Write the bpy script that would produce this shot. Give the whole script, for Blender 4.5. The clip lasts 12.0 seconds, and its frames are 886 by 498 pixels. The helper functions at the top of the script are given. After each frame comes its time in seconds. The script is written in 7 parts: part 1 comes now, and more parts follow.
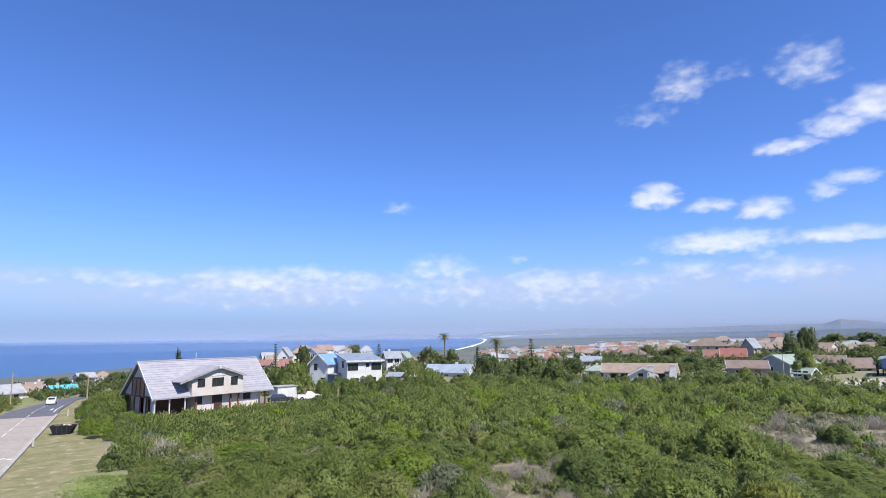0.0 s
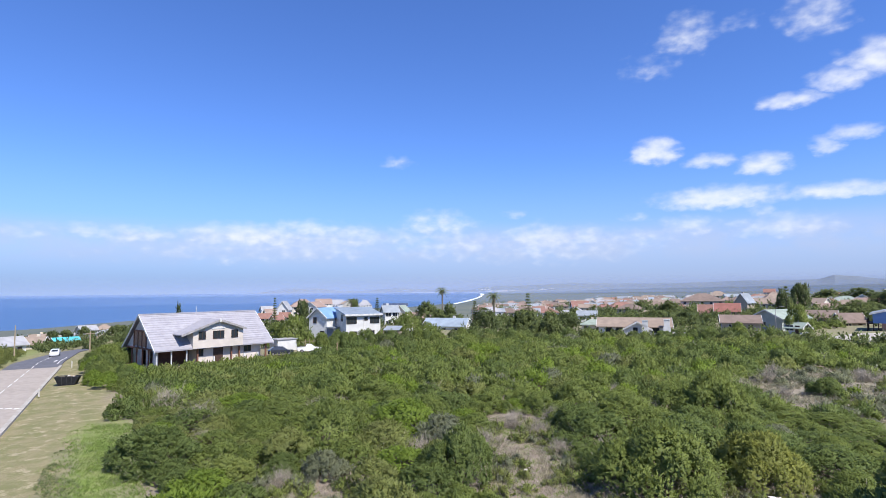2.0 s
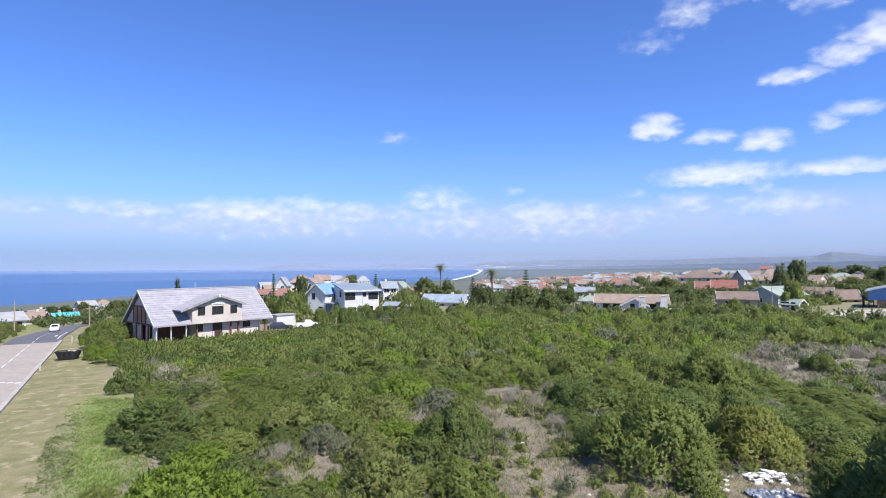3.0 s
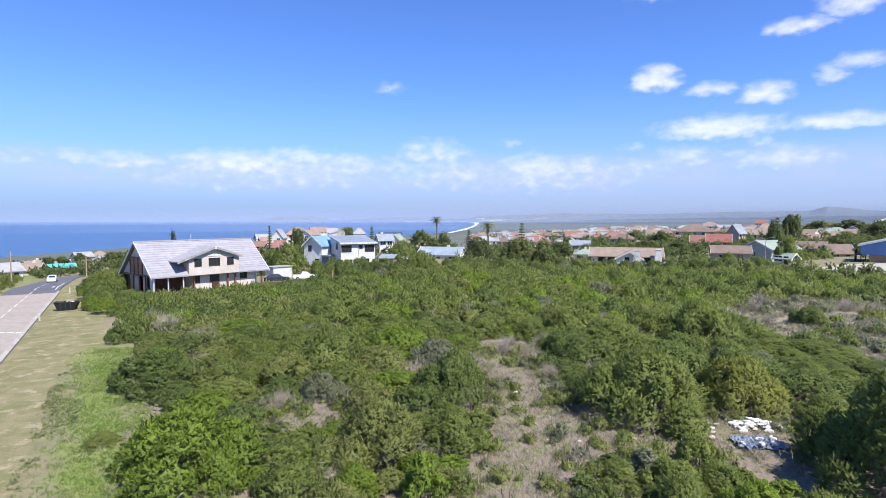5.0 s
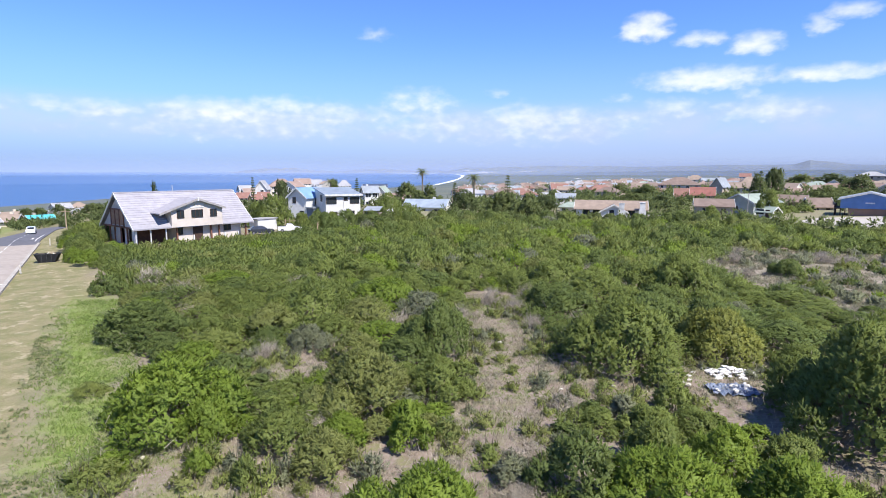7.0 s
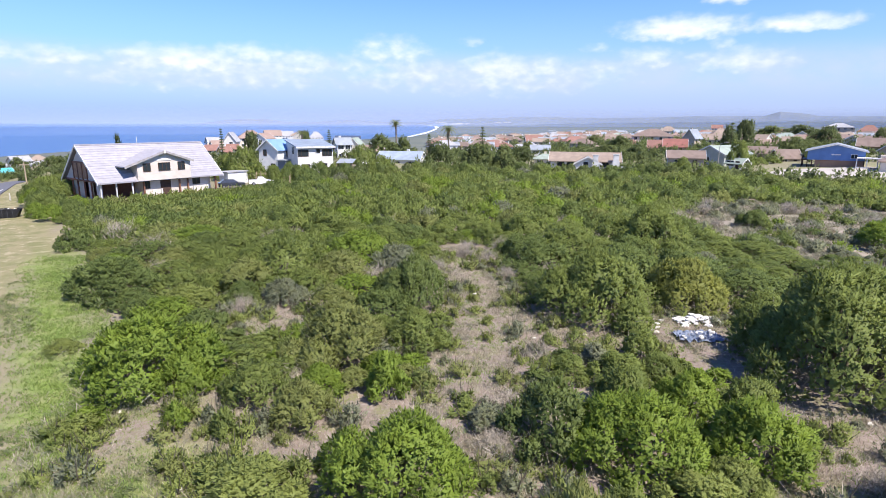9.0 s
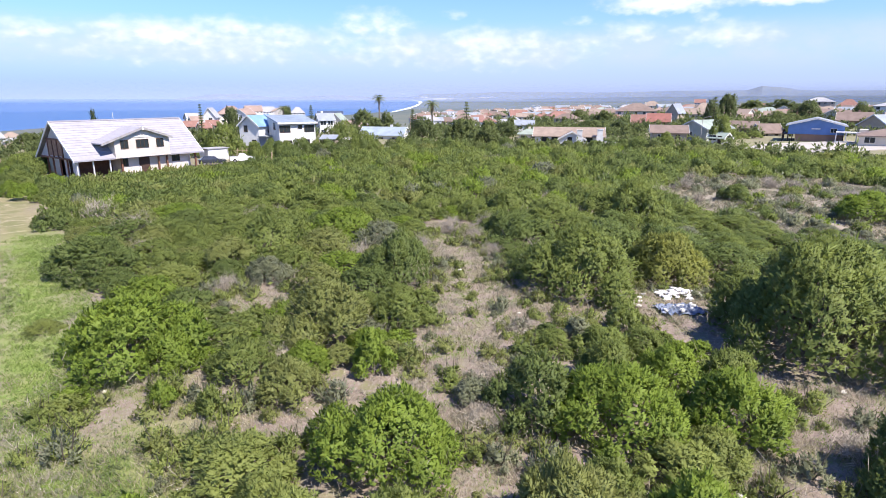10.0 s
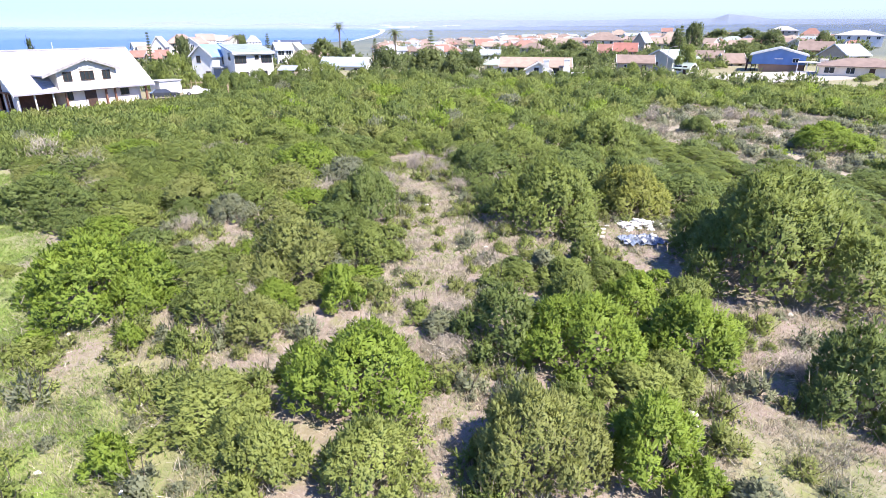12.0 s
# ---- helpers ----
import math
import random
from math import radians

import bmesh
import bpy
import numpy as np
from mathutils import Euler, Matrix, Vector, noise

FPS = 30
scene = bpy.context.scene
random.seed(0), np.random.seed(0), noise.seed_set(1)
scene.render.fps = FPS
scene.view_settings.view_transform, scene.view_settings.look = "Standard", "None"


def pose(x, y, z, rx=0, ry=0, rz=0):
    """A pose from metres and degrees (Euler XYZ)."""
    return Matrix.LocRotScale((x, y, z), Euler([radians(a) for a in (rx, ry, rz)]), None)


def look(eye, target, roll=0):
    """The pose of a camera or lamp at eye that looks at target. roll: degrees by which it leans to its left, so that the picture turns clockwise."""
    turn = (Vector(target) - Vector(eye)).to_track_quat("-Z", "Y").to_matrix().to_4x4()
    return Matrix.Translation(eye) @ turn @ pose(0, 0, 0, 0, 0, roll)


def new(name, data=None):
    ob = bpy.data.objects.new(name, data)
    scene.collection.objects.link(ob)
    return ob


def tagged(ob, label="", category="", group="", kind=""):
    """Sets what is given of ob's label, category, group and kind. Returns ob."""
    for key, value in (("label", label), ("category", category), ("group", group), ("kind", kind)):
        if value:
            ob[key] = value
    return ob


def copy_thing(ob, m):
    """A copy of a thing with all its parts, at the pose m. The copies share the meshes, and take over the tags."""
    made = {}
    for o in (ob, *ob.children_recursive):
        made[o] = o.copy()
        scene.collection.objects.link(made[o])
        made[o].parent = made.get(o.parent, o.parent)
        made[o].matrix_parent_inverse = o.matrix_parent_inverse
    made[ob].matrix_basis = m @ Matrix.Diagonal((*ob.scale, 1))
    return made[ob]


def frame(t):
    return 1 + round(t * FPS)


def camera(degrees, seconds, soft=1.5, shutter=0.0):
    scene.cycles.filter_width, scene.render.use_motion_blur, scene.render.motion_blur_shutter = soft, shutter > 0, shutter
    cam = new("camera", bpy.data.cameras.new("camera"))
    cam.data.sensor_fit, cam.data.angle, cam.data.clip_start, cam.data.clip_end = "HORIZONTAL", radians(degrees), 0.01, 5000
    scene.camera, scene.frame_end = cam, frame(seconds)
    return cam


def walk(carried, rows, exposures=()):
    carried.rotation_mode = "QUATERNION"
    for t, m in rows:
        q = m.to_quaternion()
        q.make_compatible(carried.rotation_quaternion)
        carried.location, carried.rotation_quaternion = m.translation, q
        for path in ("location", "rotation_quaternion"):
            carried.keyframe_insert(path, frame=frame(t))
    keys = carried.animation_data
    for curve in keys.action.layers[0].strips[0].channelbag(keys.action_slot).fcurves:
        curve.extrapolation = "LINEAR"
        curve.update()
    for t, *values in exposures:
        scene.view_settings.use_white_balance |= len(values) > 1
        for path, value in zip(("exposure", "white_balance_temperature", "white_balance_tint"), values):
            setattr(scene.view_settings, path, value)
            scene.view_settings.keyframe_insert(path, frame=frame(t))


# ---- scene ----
cam = camera(75.6, 12.0, soft=0.5)
EYE = (0.0, 0.0, 11.0)
# seconds, yaw to the left, pitch up, roll, in degrees: the camera hangs in the air and turns
PATH = [
    (0.0, 0.83, 8.49, -0.6), (0.5, 0.84, 7.45, -0.55), (1.0, 0.82, 6.29, -0.52), (1.5, 0.77, 5.15, -0.48),
    (2.0, 0.66, 3.98, -0.44), (2.5, 0.56, 2.79, -0.38), (3.0, 0.51, 1.60, -0.33), (5.0, 0.14, -3.13, -0.07),
    (5.5, -0.07, -4.28, 0.0), (6.0, -0.33, -5.48, 0.06), (6.5, -0.77, -6.70, 0.13), (7.0, -1.31, -7.90, 0.2),
    (9.0, -3.88, -12.62, 0.24), (9.5, -4.67, -13.79, 0.19), (10.0, -5.46, -14.99, 0.14), (10.5, -6.33, -16.50, 0.16),
    (11.0, -7.23, -18.21, 0.21), (11.5, -8.10, -19.91, 0.23), (12.0, -8.96, -21.49, 0.27),
]


def aimed(yaw, pitch, roll):
    a, b = radians(yaw), radians(pitch)
    way = Vector((-math.sin(a) * math.cos(b), math.cos(a) * math.cos(b), math.sin(b)))
    return look(EYE, Vector(EYE) + 10 * way, roll)


walk(cam, [(t, aimed(yaw, pitch, roll)) for t, yaw, pitch, roll in PATH],
     [(0.0, 0.48, 6500, 10), (3.0, 0.54, 6500, 10.5), (7.0, 0.69, 6560, 11.5), (9.5, 0.86, 6680, 14), (10.5, 0.99, 6700, 14.5), (11.0, 1.10, 6690, 14.5), (12.0, 1.44, 6680, 14.5)])

# ------------------------------------------------------------------ light and sky
SUN_AZ, SUN_EL = 138.0, 54.0      # degrees clockwise from +y, and above the horizon


def node(tree, kind, **sets):
    n = tree.nodes.new(kind)
    for key, value in sets.items():
        if key == "operation":
            n.operation = value
        elif key == "blend_type":
            n.blend_type = value
        elif key == "data_type":
            n.data_type = value
        elif key == "inputs":
            for k, v in value.items():
                n.inputs[k].default_value = v
    return n


def calc(tree, op, a, b=None, c=None):
    n = node(tree, "ShaderNodeMath", operation=op)
    for k, v in enumerate((a, b, c)):
        if v is None:
            continue
        if isinstance(v, (int, float)):
            n.inputs[k].default_value = v
        else:
            tree.links.new(v, n.inputs[k])
    return n.outputs[0]


def blend(tree, fac, a, b, kind="MIX"):
    n = node(tree, "ShaderNodeMix", data_type="RGBA", blend_type=kind)
    for k, v in ((0, fac), (6, a), (7, b)):
        if isinstance(v, tuple):
            n.inputs[k].default_value = (*v, 1.0) if len(v) == 3 else v
        elif isinstance(v, (int, float)):
            n.inputs[k].default_value = v
        else:
            tree.links.new(v, n.inputs[k])
    return n.outputs[2]


def ramp(tree, value, low, high):
    n = tree.nodes.new("ShaderNodeMapRange")
    n.interpolation_type = "SMOOTHSTEP"
    n.inputs[1].default_value, n.inputs[2].default_value = low, high
    tree.links.new(value, n.inputs[0])
    return n.outputs[0]


# heaps of fair-weather cloud: azimuth, elevation, half width, half height in degrees, thickness
HIGH_CLOUDS = [
    (20.0, 12.5, 2.0, 1.3, 1.0), (24.8, 11.3, 1.8, 0.7, 0.8), (29.1, 10.5, 1.9, 1.0, 0.9), (25.3, 7.9, 4.9, 1.1, 0.95),
    (28.6, 6.5, 1.3, 0.7, 0.5), (34.5, 7.8, 3.8, 0.7, 0.9), (35.6, 12.3, 1.8, 0.7, 0.8), (33.6, 11.5, 1.0, 0.9, 0.7),
    (37.5, 17.7, 2.4, 1.5, 0.95), (34.9, 16.7, 2.0, 1.1, 0.85), (31.1, 15.6, 2.4, 0.7, 0.9), (33.3, 21.9, 2.3, 1.8, 0.6),
    (23.2, 22.3, 2.3, 1.7, 0.6), (19.7, 20.0, 2.1, 1.0, 0.35), (27.6, 22.7, 1.4, 0.7, 0.3), (-5.3, 12.5, 1.3, 0.6, 0.4),
    (6.6, 7.2, 1.0, 0.5, 0.4), (18.2, 6.6, 1.1, 0.5, 0.3),
]
LOW_CLOUDS = [
    (22.8, 5.5, 1.9, 0.7, 0.8), (30.2, 5.1, 2.9, 0.9, 0.75),
    (-1.1, 6.3, 2.8, 1.0, 0.85), (-0.6, 4.4, 4.2, 1.4, 0.5), (-14.0, 5.8, 3.0, 0.7, 0.9), (-19.7, 5.1, 4.6, 0.9, 1.0),
    (-29.3, 5.0, 2.9, 0.6, 0.7), (-33.1, 5.2, 0.9, 0.5, 0.7), (-37.0, 4.9, 2.2, 0.5, 0.45), (-9.6, 5.1, 2.2, 1.0, 0.8),
    (9.0, 4.7, 3.0, 1.2, 0.85), (13.4, 4.9, 1.9, 0.8, 0.8), (11.2, 3.6, 5.4, 1.1, 0.45), (-17.6, 3.8, 8.8, 1.1, 0.4),
    (18.0, 4.5, 2.8, 0.8, 0.5), (2.8, 4.0, 1.7, 1.0, 0.6), (-5.7, 5.1, 1.7, 0.7, 0.5), (-13.4, 4.2, 3.2, 1.1, 0.6),
]


def make_world():
    world = bpy.data.worlds.new("sky")
    scene.world = world
    world.use_nodes = True
    tree = world.node_tree
    tree.nodes.clear()
    sky = tree.nodes.new("ShaderNodeTexSky")
    sky.sky_type, sky.sun_disc = "NISHITA", False
    sky.sun_elevation, sky.sun_rotation = radians(SUN_EL), radians(SUN_AZ)
    sky.altitude, sky.air_density, sky.dust_density, sky.ozone_density = 800, 1.0, 0.0, 4.0
    place = tree.nodes.new("ShaderNodeTexCoord").outputs["Generated"]
    xyz = tree.nodes.new("ShaderNodeSeparateXYZ")
    tree.links.new(place, xyz.inputs[0])
    az = calc(tree, "MULTIPLY", calc(tree, "ARCTAN2", xyz.outputs[0], xyz.outputs[1]), 57.2958)
    el = calc(tree, "MULTIPLY", calc(tree, "ARCSINE", xyz.outputs[2]), 57.2958)
    flat = tree.nodes.new("ShaderNodeCombineXYZ")
    tree.links.new(az, flat.inputs[0])
    tree.links.new(calc(tree, "MULTIPLY", el, 1.7), flat.inputs[1])

    def fbm(size, detail, rough, shift):
        n = tree.nodes.new("ShaderNodeTexNoise")
        n.inputs["Scale"].default_value, n.inputs["Detail"].default_value = size, detail
        n.inputs["Roughness"].default_value = rough
        moved = node(tree, "ShaderNodeVectorMath", operation="ADD", inputs={1: (shift, shift * 0.7, 0)})
        tree.links.new(flat.outputs[0], moved.inputs[0])
        tree.links.new(moved.outputs[0], n.inputs["Vector"])
        return n.outputs["Fac"]

    wob = fbm(0.5, 3, 0.5, 3.0)
    fine = fbm(0.8, 3.5, 0.45, 17.0)
    az_w = calc(tree, "ADD", az, calc(tree, "MULTIPLY", calc(tree, "SUBTRACT", wob, 0.5), 3.2))
    puff = fbm(0.75, 3, 0.42, 29.0)
    el_w = calc(tree, "ADD", el, calc(tree, "MULTIPLY", calc(tree, "SUBTRACT", fine, 0.5), 0.75))
    cover = None
    for a, e, w, h, thick in HIGH_CLOUDS + [(a, e, 1.2 * w, 1.3 * h, 0.74 * k) for a, e, w, h, k in LOW_CLOUDS]:
        dx = calc(tree, "MULTIPLY", calc(tree, "SUBTRACT", az_w, a), 0.82 / w)
        dy = calc(tree, "MULTIPLY", calc(tree, "SUBTRACT", el_w, e), 0.82 / h)
        # flat-bottomed: the lower half falls off faster
        dy = calc(tree, "MULTIPLY", dy, calc(tree, "ADD", 1.0, calc(tree, "MULTIPLY", calc(tree, "LESS_THAN", dy, 0.0), 0.35)))
        q = calc(tree, "ADD", calc(tree, "MULTIPLY", dx, dx), calc(tree, "MULTIPLY", dy, dy))
        m = calc(tree, "MULTIPLY", calc(tree, "SUBTRACT", 1.25, q), thick)
        cover = m if cover is None else calc(tree, "MAXIMUM", cover, m)
    grain = calc(tree, "ADD", calc(tree, "MULTIPLY", calc(tree, "SUBTRACT", fine, 0.5), 0.5), calc(tree, "MULTIPLY", calc(tree, "SUBTRACT", puff, 0.5), 1.35))
    dense = ramp(tree, calc(tree, "ADD", cover, grain), -0.08, 1.75)
    dense = calc(tree, "MULTIPLY", dense, 0.95)
    # thin veil low over the horizon
    low = calc(tree, "MULTIPLY", calc(tree, "MULTIPLY", ramp(tree, el, 6.9, 4.6), ramp(tree, el, 1.3, 3.6)), ramp(tree, fbm(0.13, 5, 0.6, 40.0), 0.12, 0.62))
    shade = ramp(tree, calc(tree, "ADD", fine, calc(tree, "MULTIPLY", cover, 0.35)), 0.35, 0.85)
    white = blend(tree, shade, (5.6, 6.3, 7.9), (8.4, 8.7, 9.4))
    # sea air: a deeper blue overhead, a pale blue haze at the rim
    tint = blend(tree, 1.0, sky.outputs[0], (0.82, 1.11, 1.73), "MULTIPLY")
    rim = calc(tree, "MULTIPLY", ramp(tree, el, 13.0, -1.0), 0.72)
    side = ramp(tree, az, -32.0, 14.0)
    tint = blend(tree, rim, tint, blend(tree, side, (2.8, 4.0, 6.85), (3.2, 4.15, 6.8)))
    tint = blend(tree, calc(tree, "MULTIPLY", low, 0.62), tint, (4.8, 5.5, 7.5))
    # thick air along the sea's rim
    rim_air = blend(tree, side, (2.6, 3.75, 6.5), (3.3, 4.05, 6.35))
    tint = blend(tree, calc(tree, "MULTIPLY", ramp(tree, el, 4.5, -0.3), 0.8), tint, rim_air)
    colour = blend(tree, dense, tint, white)
    back = tree.nodes.new("ShaderNodeBackground")
    back.inputs["Strength"].default_value = 0.082
    tree.links.new(colour, back.inputs["Color"])
    out = tree.nodes.new("ShaderNodeOutputWorld")
    tree.links.new(back.outputs[0], out.inputs[0])


make_world()
sun_data = bpy.data.lights.new("sun", "SUN")
sun_data.energy, sun_data.angle, sun_data.color = 5.0, radians(0.55), (1.0, 0.955, 0.89)
sun = new("sun", sun_data)
a, e = radians(SUN_AZ), radians(SUN_EL)
sun_way = Vector((math.sin(a) * math.cos(e), math.cos(a) * math.cos(e), math.sin(e)))
sun.matrix_basis = look(sun_way * 200, (0, 0, 0))


# ------------------------------------------------------------------ materials
def make_mat(name, base, second=None, rough=0.8, metal=0.0, size=1.0, detail=4.0, bump=0.0, bump_size=8.0,
             island=0.0, per_object=0.0, through_light=0.0, spec=0.35, stain=0.25, coat=0.0):
    """Base colour broken up by two scales of noise; island: variation from piece to piece."""
    m = bpy.data.materials.new(name)
    m.use_nodes = True
    tree = m.node_tree
    bsdf = tree.nodes["Principled BSDF"]
    coord = tree.nodes.new("ShaderNodeTexCoord").outputs["Object"]

    def noise_at(scale, det=detail):
        n = tree.nodes.new("ShaderNodeTexNoise")
        n.inputs["Scale"].default_value, n.inputs["Detail"].default_value = scale, det
        tree.links.new(coord, n.inputs["Vector"])
        return n.outputs["Fac"]

    second = second or tuple(v * 0.72 for v in base)
    col = blend(tree, ramp(tree, noise_at(size), 0.32, 0.68), base, second)
    if stain:
        big = ramp(tree, noise_at(size * 0.17, 3.0), 0.35, 0.75)
        col = blend(tree, calc(tree, "MULTIPLY", big, stain), col, tuple(v * 0.6 for v in second))
    if island or per_object:
        vary = None
        if island:
            vary = tree.nodes.new("ShaderNodeNewGeometry").outputs["Random Per Island"]
            amount = island
        else:
            vary = tree.nodes.new("ShaderNodeObjectInfo").outputs["Random"]
            amount = per_object
        hsv = tree.nodes.new("ShaderNodeHueSaturation")
        tree.links.new(calc(tree, "ADD", 1.0 - amount, calc(tree, "MULTIPLY", vary, 2 * amount)), hsv.inputs["Value"])
        tree.links.new(calc(tree, "ADD", 0.5 - 0.03 * amount, calc(tree, "MULTIPLY", vary, 0.06 * amount)), hsv.inputs["Hue"])
        tree.links.new(col, hsv.inputs["Color"])
        col = hsv.outputs[0]
    tree.links.new(col, bsdf.inputs["Base Color"])
    bsdf.inputs["Roughness"].default_value, bsdf.inputs["Metallic"].default_value = rough, metal
    bsdf.inputs["Specular IOR Level"].default_value = spec
    bsdf.inputs["Coat Weight"].default_value = coat
    if bump:
        b = tree.nodes.new("ShaderNodeBump")
        b.inputs["Strength"].default_value, b.inputs["Distance"].default_value = bump, 0.05
        tree.links.new(noise_at(bump_size, 5.0), b.inputs["Height"])
        tree.links.new(b.outputs[0], bsdf.inputs["Normal"])
    if through_light:
        out = tree.nodes["Material Output"]
        tl = tree.nodes.new("ShaderNodeBsdfTranslucent")
        tree.links.new(col, tl.inputs["Color"])
        mix = tree.nodes.new("ShaderNodeMixShader")
        mix.inputs[0].default_value = through_light
        tree.links.new(bsdf.outputs[0], mix.inputs[1])
        tree.links.new(tl.outputs[0], mix.inputs[2])
        tree.links.new(mix.outputs[0], out.inputs["Surface"])
    return m


def leaf_mat(name, base, second):
    return make_mat(name, base, second, rough=0.55, size=1.1, island=0.11, through_light=0.44, spec=0.18, stain=0.2)


LEAF_BRIGHT = leaf_mat("leaf_bright", (0.225, 0.305, 0.050), (0.164, 0.230, 0.040))
LEAF_MID = leaf_mat("leaf_mid", (0.223, 0.270, 0.074), (0.155, 0.198, 0.055))
LEAF_DEEP = leaf_mat("leaf_deep", (0.176, 0.226, 0.068), (0.128, 0.170, 0.053))
LEAF_OLIVE = leaf_mat("leaf_olive", (0.255, 0.285, 0.092), (0.195, 0.216, 0.070))
LEAF_GREY = leaf_mat("leaf_grey", (0.248, 0.266, 0.150), (0.182, 0.198, 0.135))
LEAF_PALE = leaf_mat("leaf_pale", (0.275, 0.318, 0.092), (0.213, 0.252, 0.072))
LEAF_YELLOW = leaf_mat("leaf_yellow", (0.276, 0.293, 0.073), (0.209, 0.235, 0.065))
LEAF_TREE = leaf_mat("leaf_tree", (0.130, 0.162, 0.062), (0.094, 0.124, 0.047))
LEAF_GARDEN = leaf_mat("leaf_garden", (0.165, 0.200, 0.072), (0.115, 0.146, 0.052))
LEAF_WEED = leaf_mat("leaf_weed", (0.191, 0.224, 0.092), (0.151, 0.180, 0.076))
TWIG = make_mat("grey_twig", (0.43, 0.375, 0.30), (0.30, 0.26, 0.205), rough=0.9, island=0.35)
STEM = make_mat("bush_stem", (0.13, 0.11, 0.08), (0.085, 0.075, 0.05), rough=0.9, size=6)
BARK = make_mat("palm_bark", (0.20, 0.165, 0.13), (0.13, 0.105, 0.085), rough=0.95, size=5, bump=0.6)
GRASS_DRY = make_mat("dry_grass", (0.38, 0.34, 0.235), (0.28, 0.25, 0.17), rough=0.85, island=0.35, through_light=0.2)
GRASS_GREEN = make_mat("green_grass", (0.200, 0.275, 0.062), (0.160, 0.225, 0.055), rough=0.8, island=0.35, through_light=0.25)
STONE = make_mat("pale_stone", (0.62, 0.58, 0.50), (0.45, 0.42, 0.36), rough=0.9, size=9, bump=0.5)


# ------------------------------------------------------------------ mesh helpers
def part(name, bm, material, parent=None, label=""):
    """Links a bmesh as one mesh object, under a thing or a part."""
    mesh = bpy.data.meshes.new(name)
    bm.to_mesh(mesh)
    bm.free()
    mesh.materials.append(material)
    ob = new(name, mesh)
    ob.parent = parent
    return tagged(ob, label)


def mesh_part(name, mesh, material, parent=None, label=""):
    if not mesh.materials:
        mesh.materials.append(material)
    ob = new(name, mesh)
    ob.parent = parent
    if mesh.materials[0] != material:
        ob.material_slots[0].link = "OBJECT"
        ob.material_slots[0].material = material
    return tagged(ob, label)


def thing(name, m, label, category, group=""):
    ob = new(name)
    ob.empty_display_size = 0.3
    ob.matrix_basis = m
    return tagged(ob, label, category, group)


def box(bm, lo, hi, m=None):
    """An axis-aligned box from corner lo to corner hi."""
    vs = [bm.verts.new((x, y, z)) for x in (lo[0], hi[0]) for y in (lo[1], hi[1]) for z in (lo[2], hi[2])]
    if m is not None:
        for v in vs:
            v.co = m @ v.co
    for f in ((0, 1, 3, 2), (4, 6, 7, 5), (0, 4, 5, 1), (2, 3, 7, 6), (0, 2, 6, 4), (1, 5, 7, 3)):
        bm.faces.new([vs[k] for k in f])
    return vs


def boxes(*pairs):
    bm = bmesh.new()
    for lo, hi in pairs:
        box(bm, lo, hi)
    return bm


def prism(bm, outline, x0, x1, m=None):
    """An outline of (y, z) drawn out along x."""
    a = [bm.verts.new((x0, y, z)) for y, z in outline]
    b = [bm.verts.new((x1, y, z)) for y, z in outline]
    if m is not None:
        for v in a + b:
            v.co = m @ v.co
    n = len(outline)
    bm.faces.new(a[::-1])
    bm.faces.new(b)
    for k in range(n):
        bm.faces.new((a[k], a[(k + 1) % n], b[(k + 1) % n], b[k]))


def tube(bm, points, radii, sides=6):
    """A tapered round limb along points."""
    rings = []
    for k, p in enumerate(points):
        p = Vector(p)
        way = Vector(points[min(k + 1, len(points) - 1)]) - Vector(points[max(k - 1, 0)])
        side = way.cross((0.31, 0.87, 0.4)).normalized()
        over = way.cross(side).normalized()
        rings.append([bm.verts.new(p + radii[k] * (math.cos(t) * side + math.sin(t) * over))
                      for t in (2 * math.pi * j / sides for j in range(sides))])
    for a, b in zip(rings, rings[1:]):
        for j in range(sides):
            bm.faces.new((a[j], a[(j + 1) % sides], b[(j + 1) % sides], b[j]))
    bm.faces.new(rings[0][::-1])
    bm.faces.new(rings[-1])


def quads_mesh(name, verts):
    """A mesh of loose quads from an array (n, 4, 3); a fifth row is the way the leaf is turned to the light."""
    n = len(verts)
    turned = verts[:, 4] if verts.shape[1] == 5 else None
    verts = verts[:, :4]
    if turned is not None:      # wound so that the outer side faces the light
        flip = np.sum(np.cross(verts[:, 2] - verts[:, 0], verts[:, 3] - verts[:, 1]) * turned, 1) < 0
        verts = np.where(flip[:, None, None], verts[:, ::-1], verts)
    mesh = bpy.data.meshes.new(name)
    mesh.vertices.add(4 * n)
    mesh.vertices.foreach_set("co", np.ascontiguousarray(verts, dtype=np.float32).ravel())
    mesh.loops.add(4 * n)
    mesh.loops.foreach_set("vertex_index", np.arange(4 * n, dtype=np.int32))
    mesh.polygons.add(n)
    mesh.polygons.foreach_set("loop_start", np.arange(0, 4 * n, 4, dtype=np.int32))
    mesh.update(calc_edges=True)
    if turned is not None:
        at = mesh.attributes.new("custom_normal", "FLOAT_VECTOR", "CORNER")
        at.data.foreach_set("vector", np.repeat(turned, 4, 0).astype(np.float32).ravel())
    return mesh


def dome_way(at, clumps):
    """Outwards from the heart of the whole bush."""
    lo = clumps[:, :3].min(0)
    mid = clumps[:, :3].mean(0)
    d = at - np.array([mid[0], mid[1], lo[2] - 0.1])
    return d / np.linalg.norm(d, axis=1, keepdims=True)


